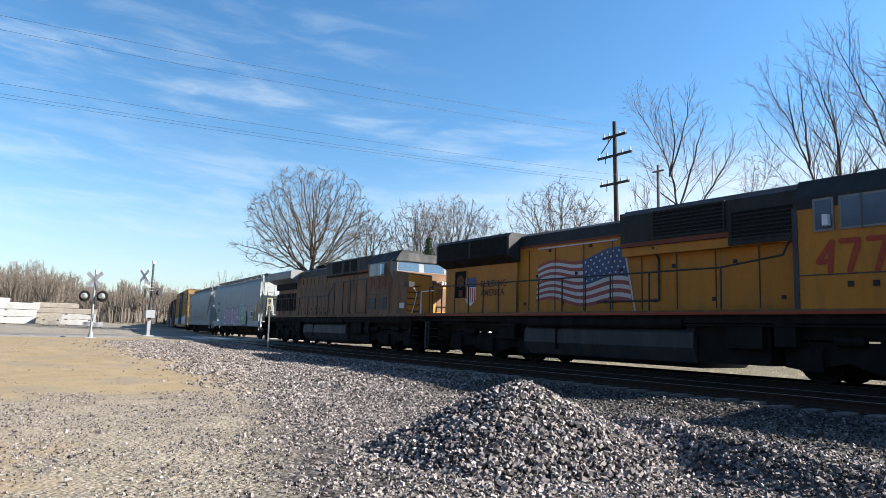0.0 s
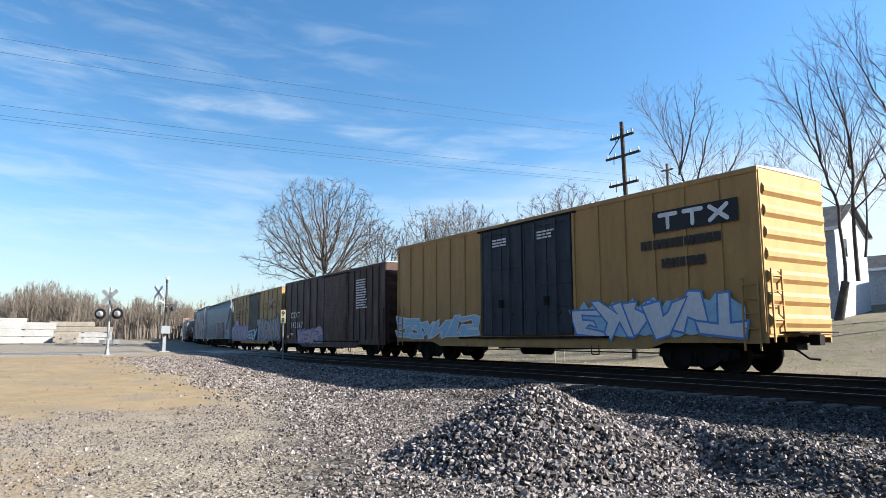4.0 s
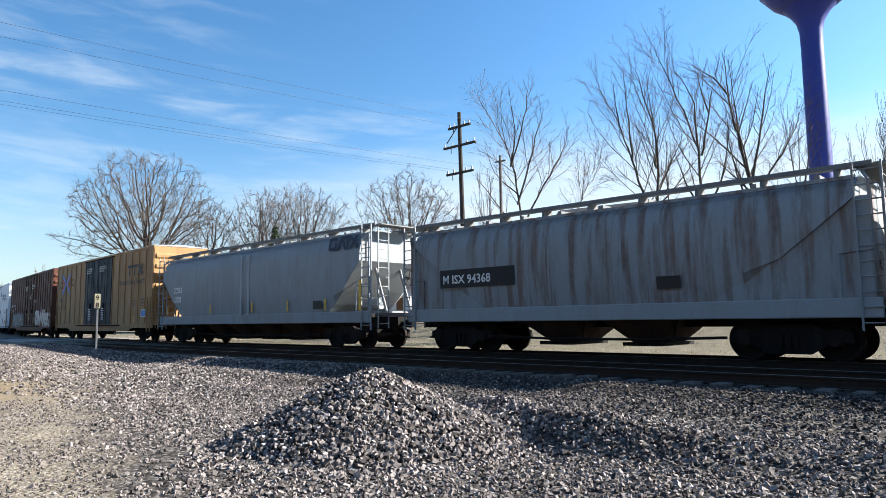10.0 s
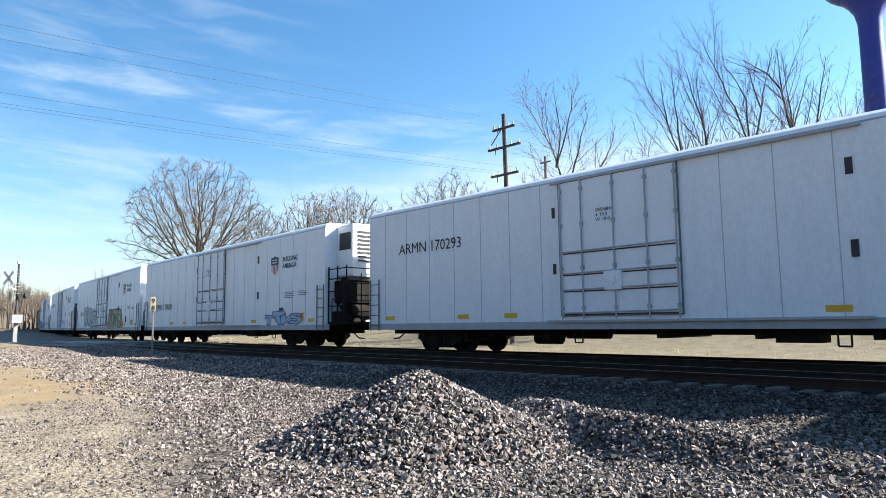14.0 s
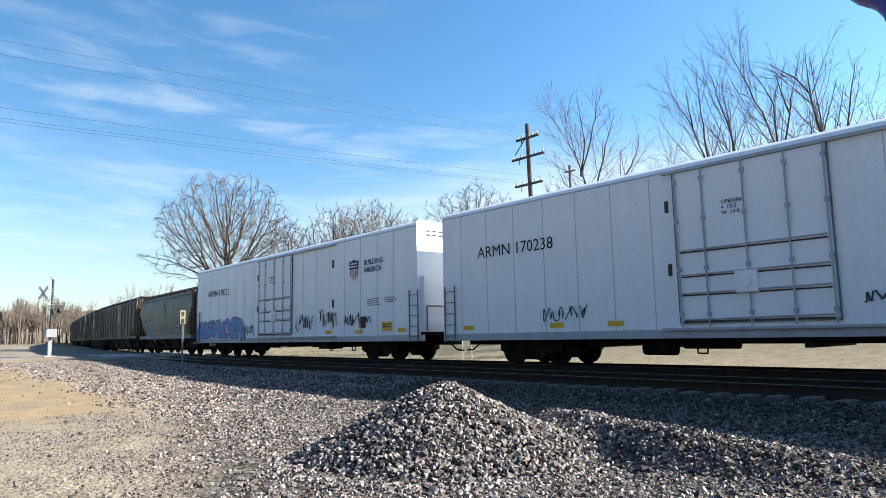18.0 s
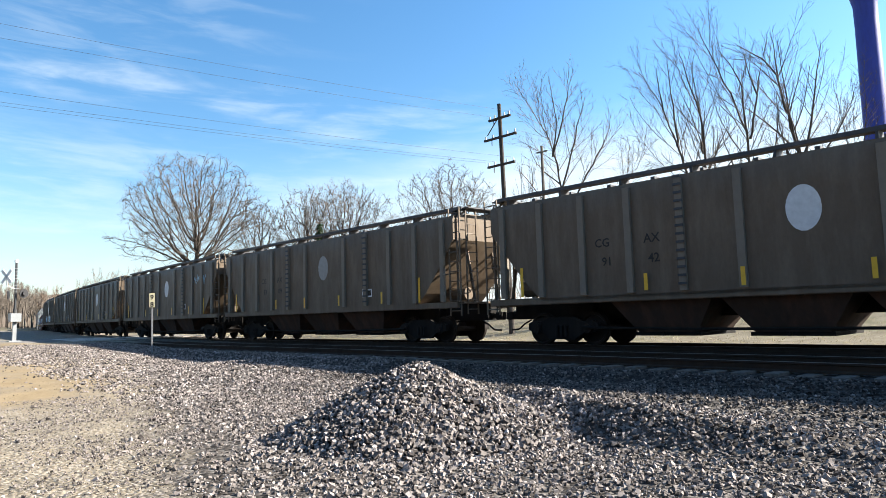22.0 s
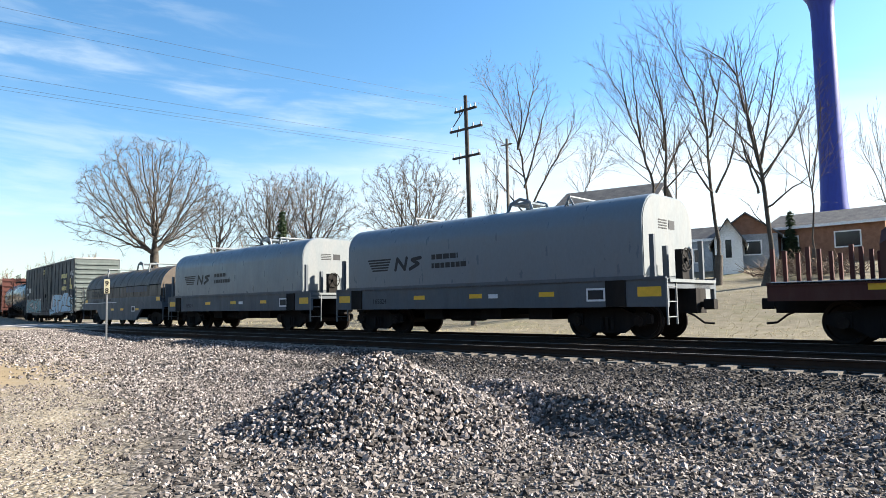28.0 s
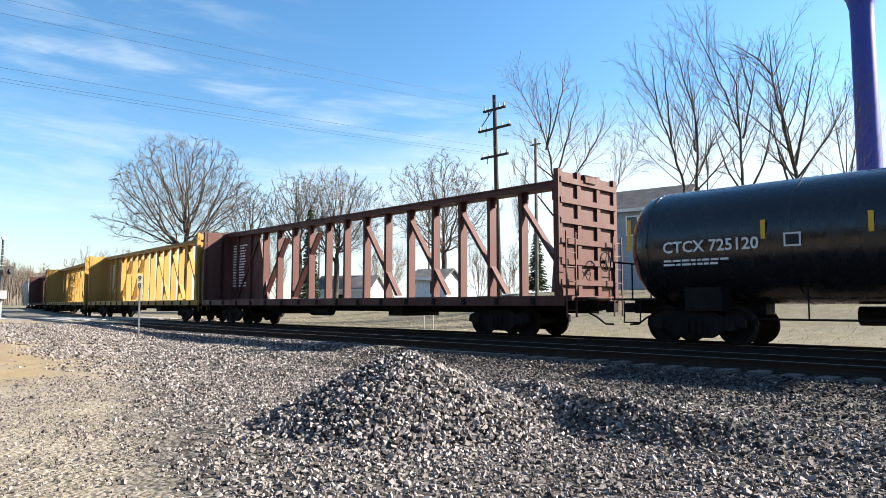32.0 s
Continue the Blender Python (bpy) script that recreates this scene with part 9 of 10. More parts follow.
round_tree("wide bare tree with a dense domed crown of reddish twigs", 35.3, 86, 6.0, 4, (0.0, 12.0, 6.4, 6.6, 5.4), 2600, 0.34, twig=M_TWIG2)
round_tree("bare round-crowned tree with many fine limbs", 44.4, 80, 6.2, 5, (-0.2, 12.4, 6.7, 6.6, 5.6), 2000, 0.34)
stem_tree("tall slender bare tree with upswept limbs", 53.4, 55, 6,
          [[(0.7, 6.0), (0.7, 9.0), (0.2, 13.1), (-0.6, 15.9), (-2.7, 19.8)], [(-0.1, 13.7), (0.3, 16.8), (-0.2, 20.2)], [(-0.1, 13.7), (1.1, 17.7), (1.5, 20.8)], [(0.4, 10.5), (1.8, 15.2), (2.8, 18.8)],
           [(0.7, 8.4), (2.6, 12.2), (4.2, 14.8), (4.8, 16.9)], [(0.4, 11.4), (-1.3, 13.1), (-2.2, 15.4)], [(0.6, 8.0), (-1.6, 11.0), (-2.9, 12.8)]], 0.22, twig=M_TWIG2)
stem_tree("distant bare sapling with fine reddish twigs", 60.9, 75, 17, [[(-2.8, 8.0), (-2.6, 12.7), (-1.7, 15.5), (-0.3, 17.8), (0.4, 21.2)], [(-2.2, 14.3), (-1.6, 18.3), (-1.8, 20.0)], [(-2.5, 12.9), (-3.4, 16.0)]], 0.13, twig=M_TWIG2)
stem_tree("bare tree of leaning and upright stems with thick shoots", 62.9, 50, 8,
          [[(1.4, 4.5), (1.3, 9.3), (0.5, 12.5), (-0.4, 15.6), (-1.9, 18.5)], [(0.5, 12.5), (0.4, 15.5), (0.2, 19.7)], [(-0.3, 15.2), (-0.6, 18.4)], [(2.1, 4.5), (2.1, 9.0), (2.3, 13.4), (1.8, 16.2), (1.0, 19.3)],
           [(2.2, 11.8), (2.2, 14.5), (1.8, 17.8)], [(2.6, 6.0), (2.9, 9.2), (3.0, 13.9)]], 0.24)
stem_tree("bare tree with one long leaning stem and a forked top", 68.7, 48, 9,
          [[(0.4, 4.0), (0.1, 9.0), (0.0, 12.5), (-1.2, 16.2), (-2.6, 20.4)], [(0.2, 12.0), (0.8, 14.9), (1.7, 18.8)], [(0.0, 12.5), (-0.1, 15.8), (-1.4, 18.6)], [(0.2, 8.2), (-1.0, 10.3), (-1.6, 13.2)],
           [(0.4, 8.2), (1.6, 11.1), (2.0, 14.0)], [(0.8, 14.9), (0.0, 18.3)]], 0.25)
stem_tree("bare forked tree with wide arching limbs", 71.5, 45, 10,
          [[(1.2, 3.5), (0.8, 8.9), (0.1, 12.6), (-0.6, 15.8), (-2.3, 17.5)], [(0.1, 12.6), (-0.3, 15.3), (-0.3, 17.9)], [(0.8, 9.3), (1.5, 12.7), (2.2, 16.7)], [(0.9, 8.6), (2.6, 10.9), (3.9, 13.9)],
           [(1.0, 6.6), (2.9, 8.0), (4.2, 9.4)], [(0.6, 7.5), (0.0, 9.9), (-0.3, 12.2)], [(1.2, 5.2), (-0.4, 7.2)]], 0.25)
stem_tree("slim bare tree behind the others", 75.8, 60, 14, [[(0.0, 5.0), (0.1, 9.5), (-0.5, 14.0), (-1.0, 18.8)], [(0.1, 9.5), (0.9, 14.5), (1.1, 19.0)], [(0.0, 11.0), (0.2, 16.5)]], 0.15)
tree("bare tree behind the houses", 81.2, 60, 17.7, 2.3, 5.0, 11, 5, 0.6, 0.3, 1.05, levels=3, r0=0.14)
tree("bare thin tree beside the power pole", 51.2, 62, 15.5, 1.8, 4.0, 12, 3, 0.35, 0.8, 0.8, levels=3, r0=0.1)
for i, (az, dist, H) in enumerate(((13.2, 150, 8.5), (14.6, 125, 8.0), (16.2, 118, 9.5), (18.2, 112, 9), (20.0, 110, 9), (29.3, 105, 12), (30.6, 100, 11), (38.6, 105, 11.5), (40.0, 105, 10.5), (47.5, 110, 11), (56.5, 92, 9.5), (50.3, 100, 9.5))):
    tree("low bare thicket tree with reddish twigs", az, dist, H + 0.5, 3.3, 1.5, 30 + i, 6, 0.7, 0.4, 1.0, levels=3, r0=0.09, twig=M_TWIG2, group="low thicket trees")


def spruce(az, dist, H, w, seed):
    rnd = random.Random(seed)
    x, y = -dist * math.cos(radians(az)), dist * math.sin(radians(az))
    ob = thing("spruce_tree", "dark green conical spruce tree", "tree", "spruces")
    ob.matrix_basis = pose(x, y, ground_z(x, y))
    part("trunk", Geo().tube((0, 0, 0), (0, 0, H), 0.2, 8, 0.02), M_BARK, ob)
    segs = []
    z = 0.8
    while z < H - 0.2:
        k = 1 - z / H
        for _ in range(int(10 + 22 * k)):
            a = rnd.uniform(0, 6.283)
            l = w * (0.15 + 0.85 * k) * rnd.uniform(0.6, 1.05)
            e = (math.cos(a) * l, math.sin(a) * l, z - 0.25 * l + rnd.uniform(-0.1, 0.1))
            segs.append(((0, 0, z), e, 0.09, 0.03, 0))
            for _ in range(3):
                t = rnd.uniform(0.3, 1.0)
                q = tuple(c * t + (z * (1 - t) if j == 2 else 0) for j, c in enumerate(e))
                segs.append((q, (q[0] + rnd.uniform(-0.3, 0.3), q[1] + rnd.uniform(-0.3, 0.3), q[2] - rnd.uniform(0.05, 0.3)), 0.07, 0.02, 0))
        z += 0.3
    part("needles", tube_mesh("needles", segs, M_NEEDLE, 3), M_NEEDLE, ob)


spruce(33.15, 72, 11.0, 1.5, 41)
spruce(52.4, 78, 7.6, 1.7, 42)
spruce(74.3, 72, 5.2, 1.0, 43)

# distant winter woods
rnd = random.Random(77)
segs = []
for i in range(680):
    az, dist = radians(rnd.uniform(-24, 13.6)), rnd.uniform(165, 235)
    x, y = -dist * math.cos(az), dist * math.sin(az)
    z, H = ground_z(x, y), rnd.uniform(8.5, 13.5) * dist / 200 * (0.9 + 0.22 * math.sin(az * 31.0) * math.sin(az * 13.0 + 1.0))
    p, d = Vector((x, y, z)), Vector((rnd.uniform(-0.08, 0.08), rnd.uniform(-0.08, 0.08), 1))
    segs.append((tuple(p), tuple(p + d * H * 0.6), 0.2, 0.1, 0))
    cw, fork_ = H * rnd.uniform(0.2, 0.34), p + d * H * rnd.uniform(0.25, 0.4)
    for k in range(9):
        t = rnd.uniform(0, 6.283)
        u_ = rnd.random()
        tip = p + d * H * (0.55 + 0.42 * (1 - u_ * u_)) + Vector((math.cos(t), math.sin(t), 0)) * cw * u_
        segs.append((tuple(fork_), tuple(tip), 0.07, 0.035, 0))
        for _ in range(9):
            q = fork_.lerp(tip, rnd.uniform(0.35, 1.0))
            e = (turn((tip - fork_).normalized(), rnd.uniform(0.2, 0.9), rnd) + Vector((0, 0, 0.25))).normalized()
            segs.append((tuple(q), tuple(q + e * H * rnd.uniform(0.06, 0.13)), 0.04, 0.015, 0))
# added, unseen: a belt of woods behind the camera that cuts the sky's light
for i in range(330):
    az, dist = radians(rnd.uniform(-165, -24)), rnd.uniform(48, 85)
    x, y = -dist * math.cos(az), dist * math.sin(az)
    z, H = ground_z(x, y), rnd.uniform(14, 18)
    p, d = Vector((x, y, z)), Vector((rnd.uniform(-0.08, 0.08), rnd.uniform(-0.08, 0.08), 1))
    segs.append((tuple(p), tuple(p + d * H * 0.55), 0.25, 0.14, 0))
    for k in range(24):
        t = rnd.uniform(0.15, 0.6)
        q = p + d * H * t
        e = turn(Vector((0, 0, 1)), rnd.uniform(0.15, 1.0), rnd)
        l = H * rnd.uniform(0.2, 0.5)
        m_ = q + e * l
        segs.append((tuple(q), tuple(m_), 0.11, 0.05, 0))
        for _ in range(3):
            e2 = turn(e, rnd.uniform(0.2, 0.8), rnd)
            segs.append((tuple(q + e * l * rnd.uniform(0.3, 1)), tuple(m_ + e2 * l * 0.5), 0.07, 0.03, 0))
M_WOODS = rough_stuff("winter_woods", (0.085, 0.07, 0.058), (0.14, 0.118, 0.098), 0.12, 0.95)
wd = new("woods", tube_mesh("woods", segs, M_WOODS, 3))
tagged(wd, "distant leafless brown winter woods, and an added unseen belt behind the camera", "woods", kind="stuff")
g = Geo()
n = 60
for i in range(n + 1):
    az = radians(-40 + 56 * i / n)
    for dd, hh in ((236, 0), (240, 8.0 + 1.2 * math.sin(i * 1.7) + 0.8 * math.sin(i * 0.6)), (330, 13.0 + 1.5 * math.sin(i * 0.9)), (420, 0)):
        x, y = -dd * math.cos(az), dd * math.sin(az)
        g.v.append((x, y, ground_z(x, y) + hh))
g.f = [(i * 4 + j, i * 4 + j + 1, (i + 1) * 4 + j + 1, (i + 1) * 4 + j) for i in range(n) for j in range(3)]
# added rise behind the camera, out of view, closes off the low sky
k0 = len(g.v)
for i in range(n + 1):
    az = radians(-165 + 125 * i / n)
    for dd, hh in ((86, 0), (90, 12.5 + 1.2 * math.sin(i * 1.7) + 0.8 * math.sin(i * 0.6)), (140, 15 + 1.5 * math.sin(i * 0.9)), (220, 0)):
        x, y = -dd * math.cos(az), dd * math.sin(az)
        g.v.append((x, y, ground_z(x, y) + hh))
g.f += [(k0 + i * 4 + j, k0 + i * 4 + j + 1, k0 + (i + 1) * 4 + j + 1, k0 + (i + 1) * 4 + j) for i in range(n) for j in range(3)]
tagged(new("far_woods", g.mesh("far_woods", M_WOODS)), "far wooded rise behind the winter woods, and an added unseen rise behind the camera", "woods", kind="stuff")

# ---- water tower ----
M_TOWER = mm("cobalt_blue_paint", (0.03, 0.045, 0.26), (0.025, 0.03, 0.13), 0.4, 0.45)
TA, TD = radians(77.3), 110
tx, ty = -TD * math.cos(TA), TD * math.sin(TA)
tw = thing("water_tower", "cobalt blue pedestal water tower behind the houses", "water tower")
tw.matrix_basis = pose(tx, ty, ground_z(tx, ty))
part("shaft", Geo().lathe([(0, 3.6), (2.5, 3.0), (6, 2.3), (10, 1.75), (16, 1.6), (36, 1.5), (38.5, 1.55), (40, 1.9), (41.2, 2.6), (42.3, 3.6)], 28, True), M_TOWER, tw, smooth=True)
part("bowl", Geo().lathe([(42.2, 3.5), (43.5, 5.2), (45.5, 6.8), (48.5, 7.7), (51.5, 7.4), (54, 6.0), (56, 3.2), (56.6, 0.3)], 36, True), M_TOWER, tw, smooth=True)
part("access_door", Geo().box(-3.62, -3.4, -0.45, 0.45, 0.1, 2.2), M_STEEL, tw)

# ---- houses on the rise ----
M_SIDB = rough_stuff("blue_grey_siding", (0.27, 0.31, 0.36), (0.33, 0.37, 0.42), 0.8, 0.7)
M_SIDW = rough_stuff("white_siding", (0.66, 0.66, 0.65), (0.75, 0.75, 0.74), 0.8, 0.7)
M_SIDG = rough_stuff("grey_siding", (0.24, 0.25, 0.26), (0.31, 0.32, 0.33), 0.8, 0.7)
M_BRICK = rough_stuff("brown_brick", (0.20, 0.10, 0.065), (0.29, 0.16, 0.105), 2.0, 0.9)
M_SHING = rough_stuff("dark_shingles", (0.07, 0.07, 0.075), (0.13, 0.125, 0.12), 1.5, 0.9)
M_TRIM = plain("white_trim", (0.7, 0.7, 0.69), 0.6)


def house(label, az, dist, w, d, he, hr, rz, wall, wins, gables=None, zb=None):
    x, y = -dist * math.cos(radians(az)), dist * math.sin(radians(az))
    ob = thing("house", label, "house", "houses on the rise")
    ob.matrix_basis = pose(x, y, ground_z(x, y) if zb is None else zb, 0, 0, rz)
    part("wall", Geo().box(-w / 2, w / 2, -d / 2, d / 2, -3.0, he), wall, ob)
    for sgn in (-1, 1):
        xg = sgn * (w / 2 - 0.06)
        part("gable_wall", Geo().prism([(-d / 2, he), (d / 2, he), (0, hr)], xg - 0.05, xg + 0.05), gables or wall, ob)
    t = 0.14
    ov = 0.45
    sl = (hr - he) / (d / 2)
    for sd in (-1, 1):
        pr = [(0, hr + t), (0, hr), (sd * (d / 2 + ov), he - sl * ov), (sd * (d / 2 + ov), he - sl * ov + t)]
        roof = part("roof", Geo().prism(pr if sd < 0 else pr[::-1], -w / 2 - 0.4, w / 2 + 0.4), M_SHING, ob)
        part("fascia", Geo().box(-w / 2 - 0.42, w / 2 + 0.42, sd * (d / 2 + ov) - 0.02, sd * (d / 2 + ov) + 0.02, he - sl * ov - 0.1, he - sl * ov + t + 0.02), M_TRIM, roof)
    for face, u, z0, ww, hh in wins:
        if face == "f":
            bx = (u - ww / 2, u + ww / 2, -d / 2 - 0.03, -d / 2 + 0.02, z0, z0 + hh)
            fr = Geo().box(u - ww / 2 - 0.12, u + ww / 2 + 0.12, -d / 2 - 0.05, -d / 2 - 0.001, z0 - 0.12, z0).box(u - ww / 2 - 0.12, u + ww / 2 + 0.12, -d / 2 - 0.05, -d / 2 - 0.001, z0 + hh, z0 + hh + 0.12).box(u - ww / 2 - 0.12, u - ww / 2, -d / 2 - 0.05, -d / 2 - 0.001, z0, z0 + hh).box(u + ww / 2, u + ww / 2 + 0.12, -d / 2 - 0.05, -d / 2 - 0.001, z0, z0 + hh)
        else:
            sx = w / 2 if face == "r" else -w / 2
            s = 1 if face == "r" else -1
            bx = (min(sx - 0.02 * s, sx + 0.03 * s), max(sx - 0.02 * s, sx + 0.03 * s), u - ww / 2, u + ww / 2, z0, z0 + hh)
            x0, x1 = sorted((sx + 0.001 * s, sx + 0.05 * s))
            fr = Geo().box(x0, x1, u - ww / 2 - 0.12, u + ww / 2 + 0.12, z0 - 0.12, z0).box(x0, x1, u - ww / 2 - 0.12, u + ww / 2 + 0.12, z0 + hh, z0 + hh + 0.12).box(x0, x1, u - ww / 2 - 0.12, u - ww / 2, z0, z0 + hh).box(x0, x1, u + ww / 2, u + ww / 2 + 0.12, z0, z0 + hh)
        wv = part("window", Geo().box(*bx), M_GLASS, ob)
        part("window_frame", fr, M_TRIM, wv)
    return ob


house("blue-grey two-storey house with dark shingle roof and white gable end", 61.3, 62.7, 8.6, 7.0, 5.9, 7.9, 8, M_SIDB, [("f", -2.8, 3.6, 0.9, 1.5), ("f", 0.2, 3.6, 0.9, 1.5), ("f", 2.2, 3.9, 0.8, 1.5), ("f", -2.5, 0.8, 1.0, 1.5), ("f", 2.2, 0.9, 0.8, 1.5), ("r", -1.6, 3.7, 0.9, 1.4)], M_SIDW, 3.4)
house("grey outbuilding beside the blue-grey house", 67.4, 72, 4.6, 4.0, 3.5, 4.6, 5, M_SIDB, [("f", 1.0, 1.2, 0.8, 1.2)], None, 3.6)
house("narrow white gabled porch with tall window", 69.9, 67, 5.0, 2.3, 3.3, 5.0, -70, M_SIDW, [("r", 0.0, 1.6, 0.5, 1.6), ("l", 0.0, 1.0, 0.6, 1.3)], None, 3.2)
house("grey house with brown attic gable and white window", 71.2, 74, 8.0, 5.4, 4.0, 6.0, -71, M_SIDG, [("r", 0.5, 2.1, 1.4, 1.2)], M_BRICK, 3.3)
house("low brown brick house with wide shingle roof", 77.5, 75, 10.0, 8.0, 3.0, 4.5, -6, M_BRICK, [("f", -3.0, 0.8, 1.4, 1.2), ("f", 2.0, 0.8, 2.0, 1.3)], None, 5.0)
house("grey house far behind the brick house", 81.0, 96, 9.0, 8.0, 4.5, 7.4, -20, M_SIDG, [("f", 0.0, 2.6, 1.2, 1.2)], M_SIDW)
house("white cottage seen far behind the track", 36.5, 96, 8.0, 6.0, 3.0, 4.8, 30, M_SIDW, [("f", 0.0, 1.0, 1.2, 1.2)])
house("grey shed seen far behind the track", 43.8, 65, 3.2, 3.0, 2.2, 2.9, 20, M_SIDW, [("f", 0.5, 0.6, 0.7, 1.2)])

# brush heap beside the brick house
rnd = random.Random(5)
segs = []
for i in range(500):
    a, r = rnd.uniform(0, 6.283), 2.6 * math.sqrt(rnd.random())
    p = Vector((r * math.cos(a) * 1.5, r * math.sin(a), rnd.uniform(0, 1.3) * (1 - r / 3)))
    d = turn(Vector((0, 0, 1)), rnd.uniform(0.6, 1.5), rnd)
    segs.append((tuple(p), tuple(p + d * rnd.uniform(0.8, 2.2)), 0.03, 0.012, 0))
bh = new("brush_heap", tube_mesh("brush_heap", segs, M_TWIG2, 3))
bx, by = -58 * math.cos(radians(75.2)), 58 * math.sin(radians(75.2))
bh.matrix_basis = pose(bx, by, ground_z(bx, by))
tagged(bh, "heap of cut brush and thin branches", "brush heap")

# ---- poles and wires ----
M_POLE = rough_stuff("weathered_pole_timber", (0.04, 0.034, 0.03), (0.075, 0.065, 0.057), 2.0, 0.95)
M_WIRE = plain("dark_cable", (0.02, 0.02, 0.022), 0.6)
px0, py0 = -25.5, 29.2
pz0 = ground_z(px0, py0)
pole = thing("utility_pole", "dark wooden power pole with three crossarms", "utility pole")
pole.matrix_basis = pose(px0, py0, 0)
part("post", Geo().tube((0.35, 0, pz0 - 0.2), (0, 0, 13.3), 0.17, 10, 0.11), M_POLE, pole)
ARMS = ((12.45, 0.85), (11.3, 1.25), (9.65, 1.05))
for z, hw in ARMS:
    arm = part("crossarm", Geo().box(-hw, hw, -0.06, 0.06, z - 0.06, z + 0.06).box(-hw * 0.5, -hw * 0.5 + 0.04, -0.08, -0.05, z - 0.4, z), M_POLE, pole)
    for x in (-hw + 0.1, -hw * 0.45, hw * 0.45, hw - 0.1):
        part("insulator", Geo().tube((x, 0, z + 0.06), (x, 0, z + 0.26), 0.055, 8, 0.035), M_STEEL, arm)
part("guy_brace", Geo().tube((0, 0, 12.6), (-1.0, 0.0, 11.6), 0.03, 6), M_POLE, pole)
pole2 = thing("utility_pole", "wooden power pole standing this side of the tracks", "utility pole")
q0 = (-32.5, -16.0)
pole2.matrix_basis = pose(q0[0], q0[1], 0)
part("post", Geo().tube((0, 0, ground_z(*q0) - 0.2), (0, 0, 13.2), 0.17, 10, 0.11), M_POLE, pole2)
for z, hw in ARMS:
    part("crossarm", Geo().box(-hw, hw, -0.06, 0.06, z - 0.06, z + 0.06), M_POLE, pole2)
for az, dist, H in ((52.4, 50, 12.0), (43.2, 95, 15.5), (33.9, 100, 11.0)):
    x, y = -dist * math.cos(radians(az)), dist * math.sin(radians(az))
    pl = thing("utility_pole", "plain grey wooden pole", "utility pole", "plain poles")
    pl.matrix_basis = pose(x, y, ground_z(x, y))
    part("post", Geo().tube((0, 0, -0.2), (0, 0, H), 0.15, 8, 0.1), M_TIE, pl)
    part("crossarm", Geo().box(-0.5, 0.5, -0.05, 0.05, H - 0.5, H - 0.4), M_TIE, pl)


def wire(a, b_, sag, r=0.006, label="thin overhead power cable across the tracks"):
    a, b_ = Vector(a), Vector(b_)
    pts = []
    n = 20
    for i in range(n + 1):
        t = i / n
        p = a.lerp(b_, t)
        p.z -= sag * 4 * t * (1 - t)
        pts.append(tuple(p))
    rings = [[(x + r * math.cos(t), y, z + r * math.sin(t)) for t in (0.8, 2.4, 3.9, 5.5)] for x, y, z in pts]
    ob = new("power_cable", Geo().loft(rings).mesh("power_cable", M_WIRE))
    return tagged(ob, label, "power cable", "power cables")


for zi, xi in ((0, -0.75), (0, 0.75), (1, -1.15), (1, 1.15), (2, -0.95), (2, -0.45), (2, 0.95)):
    if zi == 1:
        continue
    z = ARMS[zi][0] + 0.26
    wire((px0 + xi, py0, z), (q0[0] + xi, q0[1], z), 0.5 if zi == 0 else 0.35)
for xi in (-1.15, 1.15, 0.5):
    wire((px0 + xi, py0, 11.5), (-21.0 + xi, 90, 12.5), 0.8, label="thin overhead power cable running away")

# ---- crossing signals and milepost ----
M_SIGN = plain("white_sign_sheet", (0.7, 0.7, 0.68), 0.5)
mx, my = -44.7, 5.5
mz = ground_z(mx, my)
mast = thing("crossing_signal", "silver level-crossing mast with crossbuck and two black-backed lamps", "crossing signal")
mast.matrix_basis = pose(mx, my, mz, 0, -1.2, 0)
part("post", Geo().tube((0, 0, 0), (0, 0, 4.05), 0.065, 10), M_SILVER, mast)
part("base", Geo().tube((0, 0, 0), (0, 0, 0.35), 0.16, 10, 0.1).box(-0.28, 0.28, -0.28, 0.28, -0.2, 0.04), M_SILVER, mast)
face = pose(0, 0, 0, 0, 0, 62)
for ang_ in (45, -45):
    bl = Geo().box(-0.6, 0.6, -0.015, 0.015, -0.11, 0.11)
    o = part("crossbuck_blade", bl, M_STEEL, mast, at=face @ pose(0, -0.09, 3.45, 0, ang_, 0))
cr = part("lamp_bar", Geo().box(-0.42, 0.42, -0.03, 0.03, 2.42, 2.5), M_SILVER, mast, at=face @ pose(0, 0, 0, 0, 0, 180))
for sx in (-0.5, 0.5):
    lp = part("lamp_hood", Geo().disc((sx, 0.06, 2.46), (0, 1, 0), 0.33, 0.03, 20).tube((sx, -0.3, 2.46), (sx, 0.12, 2.46), 0.16, 14), M_BLACK, cr)
    part("lamp_housing", Geo().tube((sx, 0.1, 2.46), (sx, 0.34, 2.46), 0.19, 14, 0.12), M_SILVER, lp)
part("cable_box", Geo().box(-0.1, 0.1, 0.06, 0.2, 1.0, 1.4), M_SILVER, mast)
sx_, sy_ = -51.3, 9.95
sz_ = ground_z(sx_, sy_)
sig = thing("crossing_signal", "tall crossing signal mast with cabinet, bell and side-on crossbuck", "crossing signal")
sig.matrix_basis = pose(sx_, sy_, sz_)
part("post", Geo().tube((0, 0, 0), (0, 0, 2.2), 0.11, 10).tube((0, 0, 2.2), (0, 0, 5.25 - sz_), 0.07, 10), M_DARKGREY, sig)
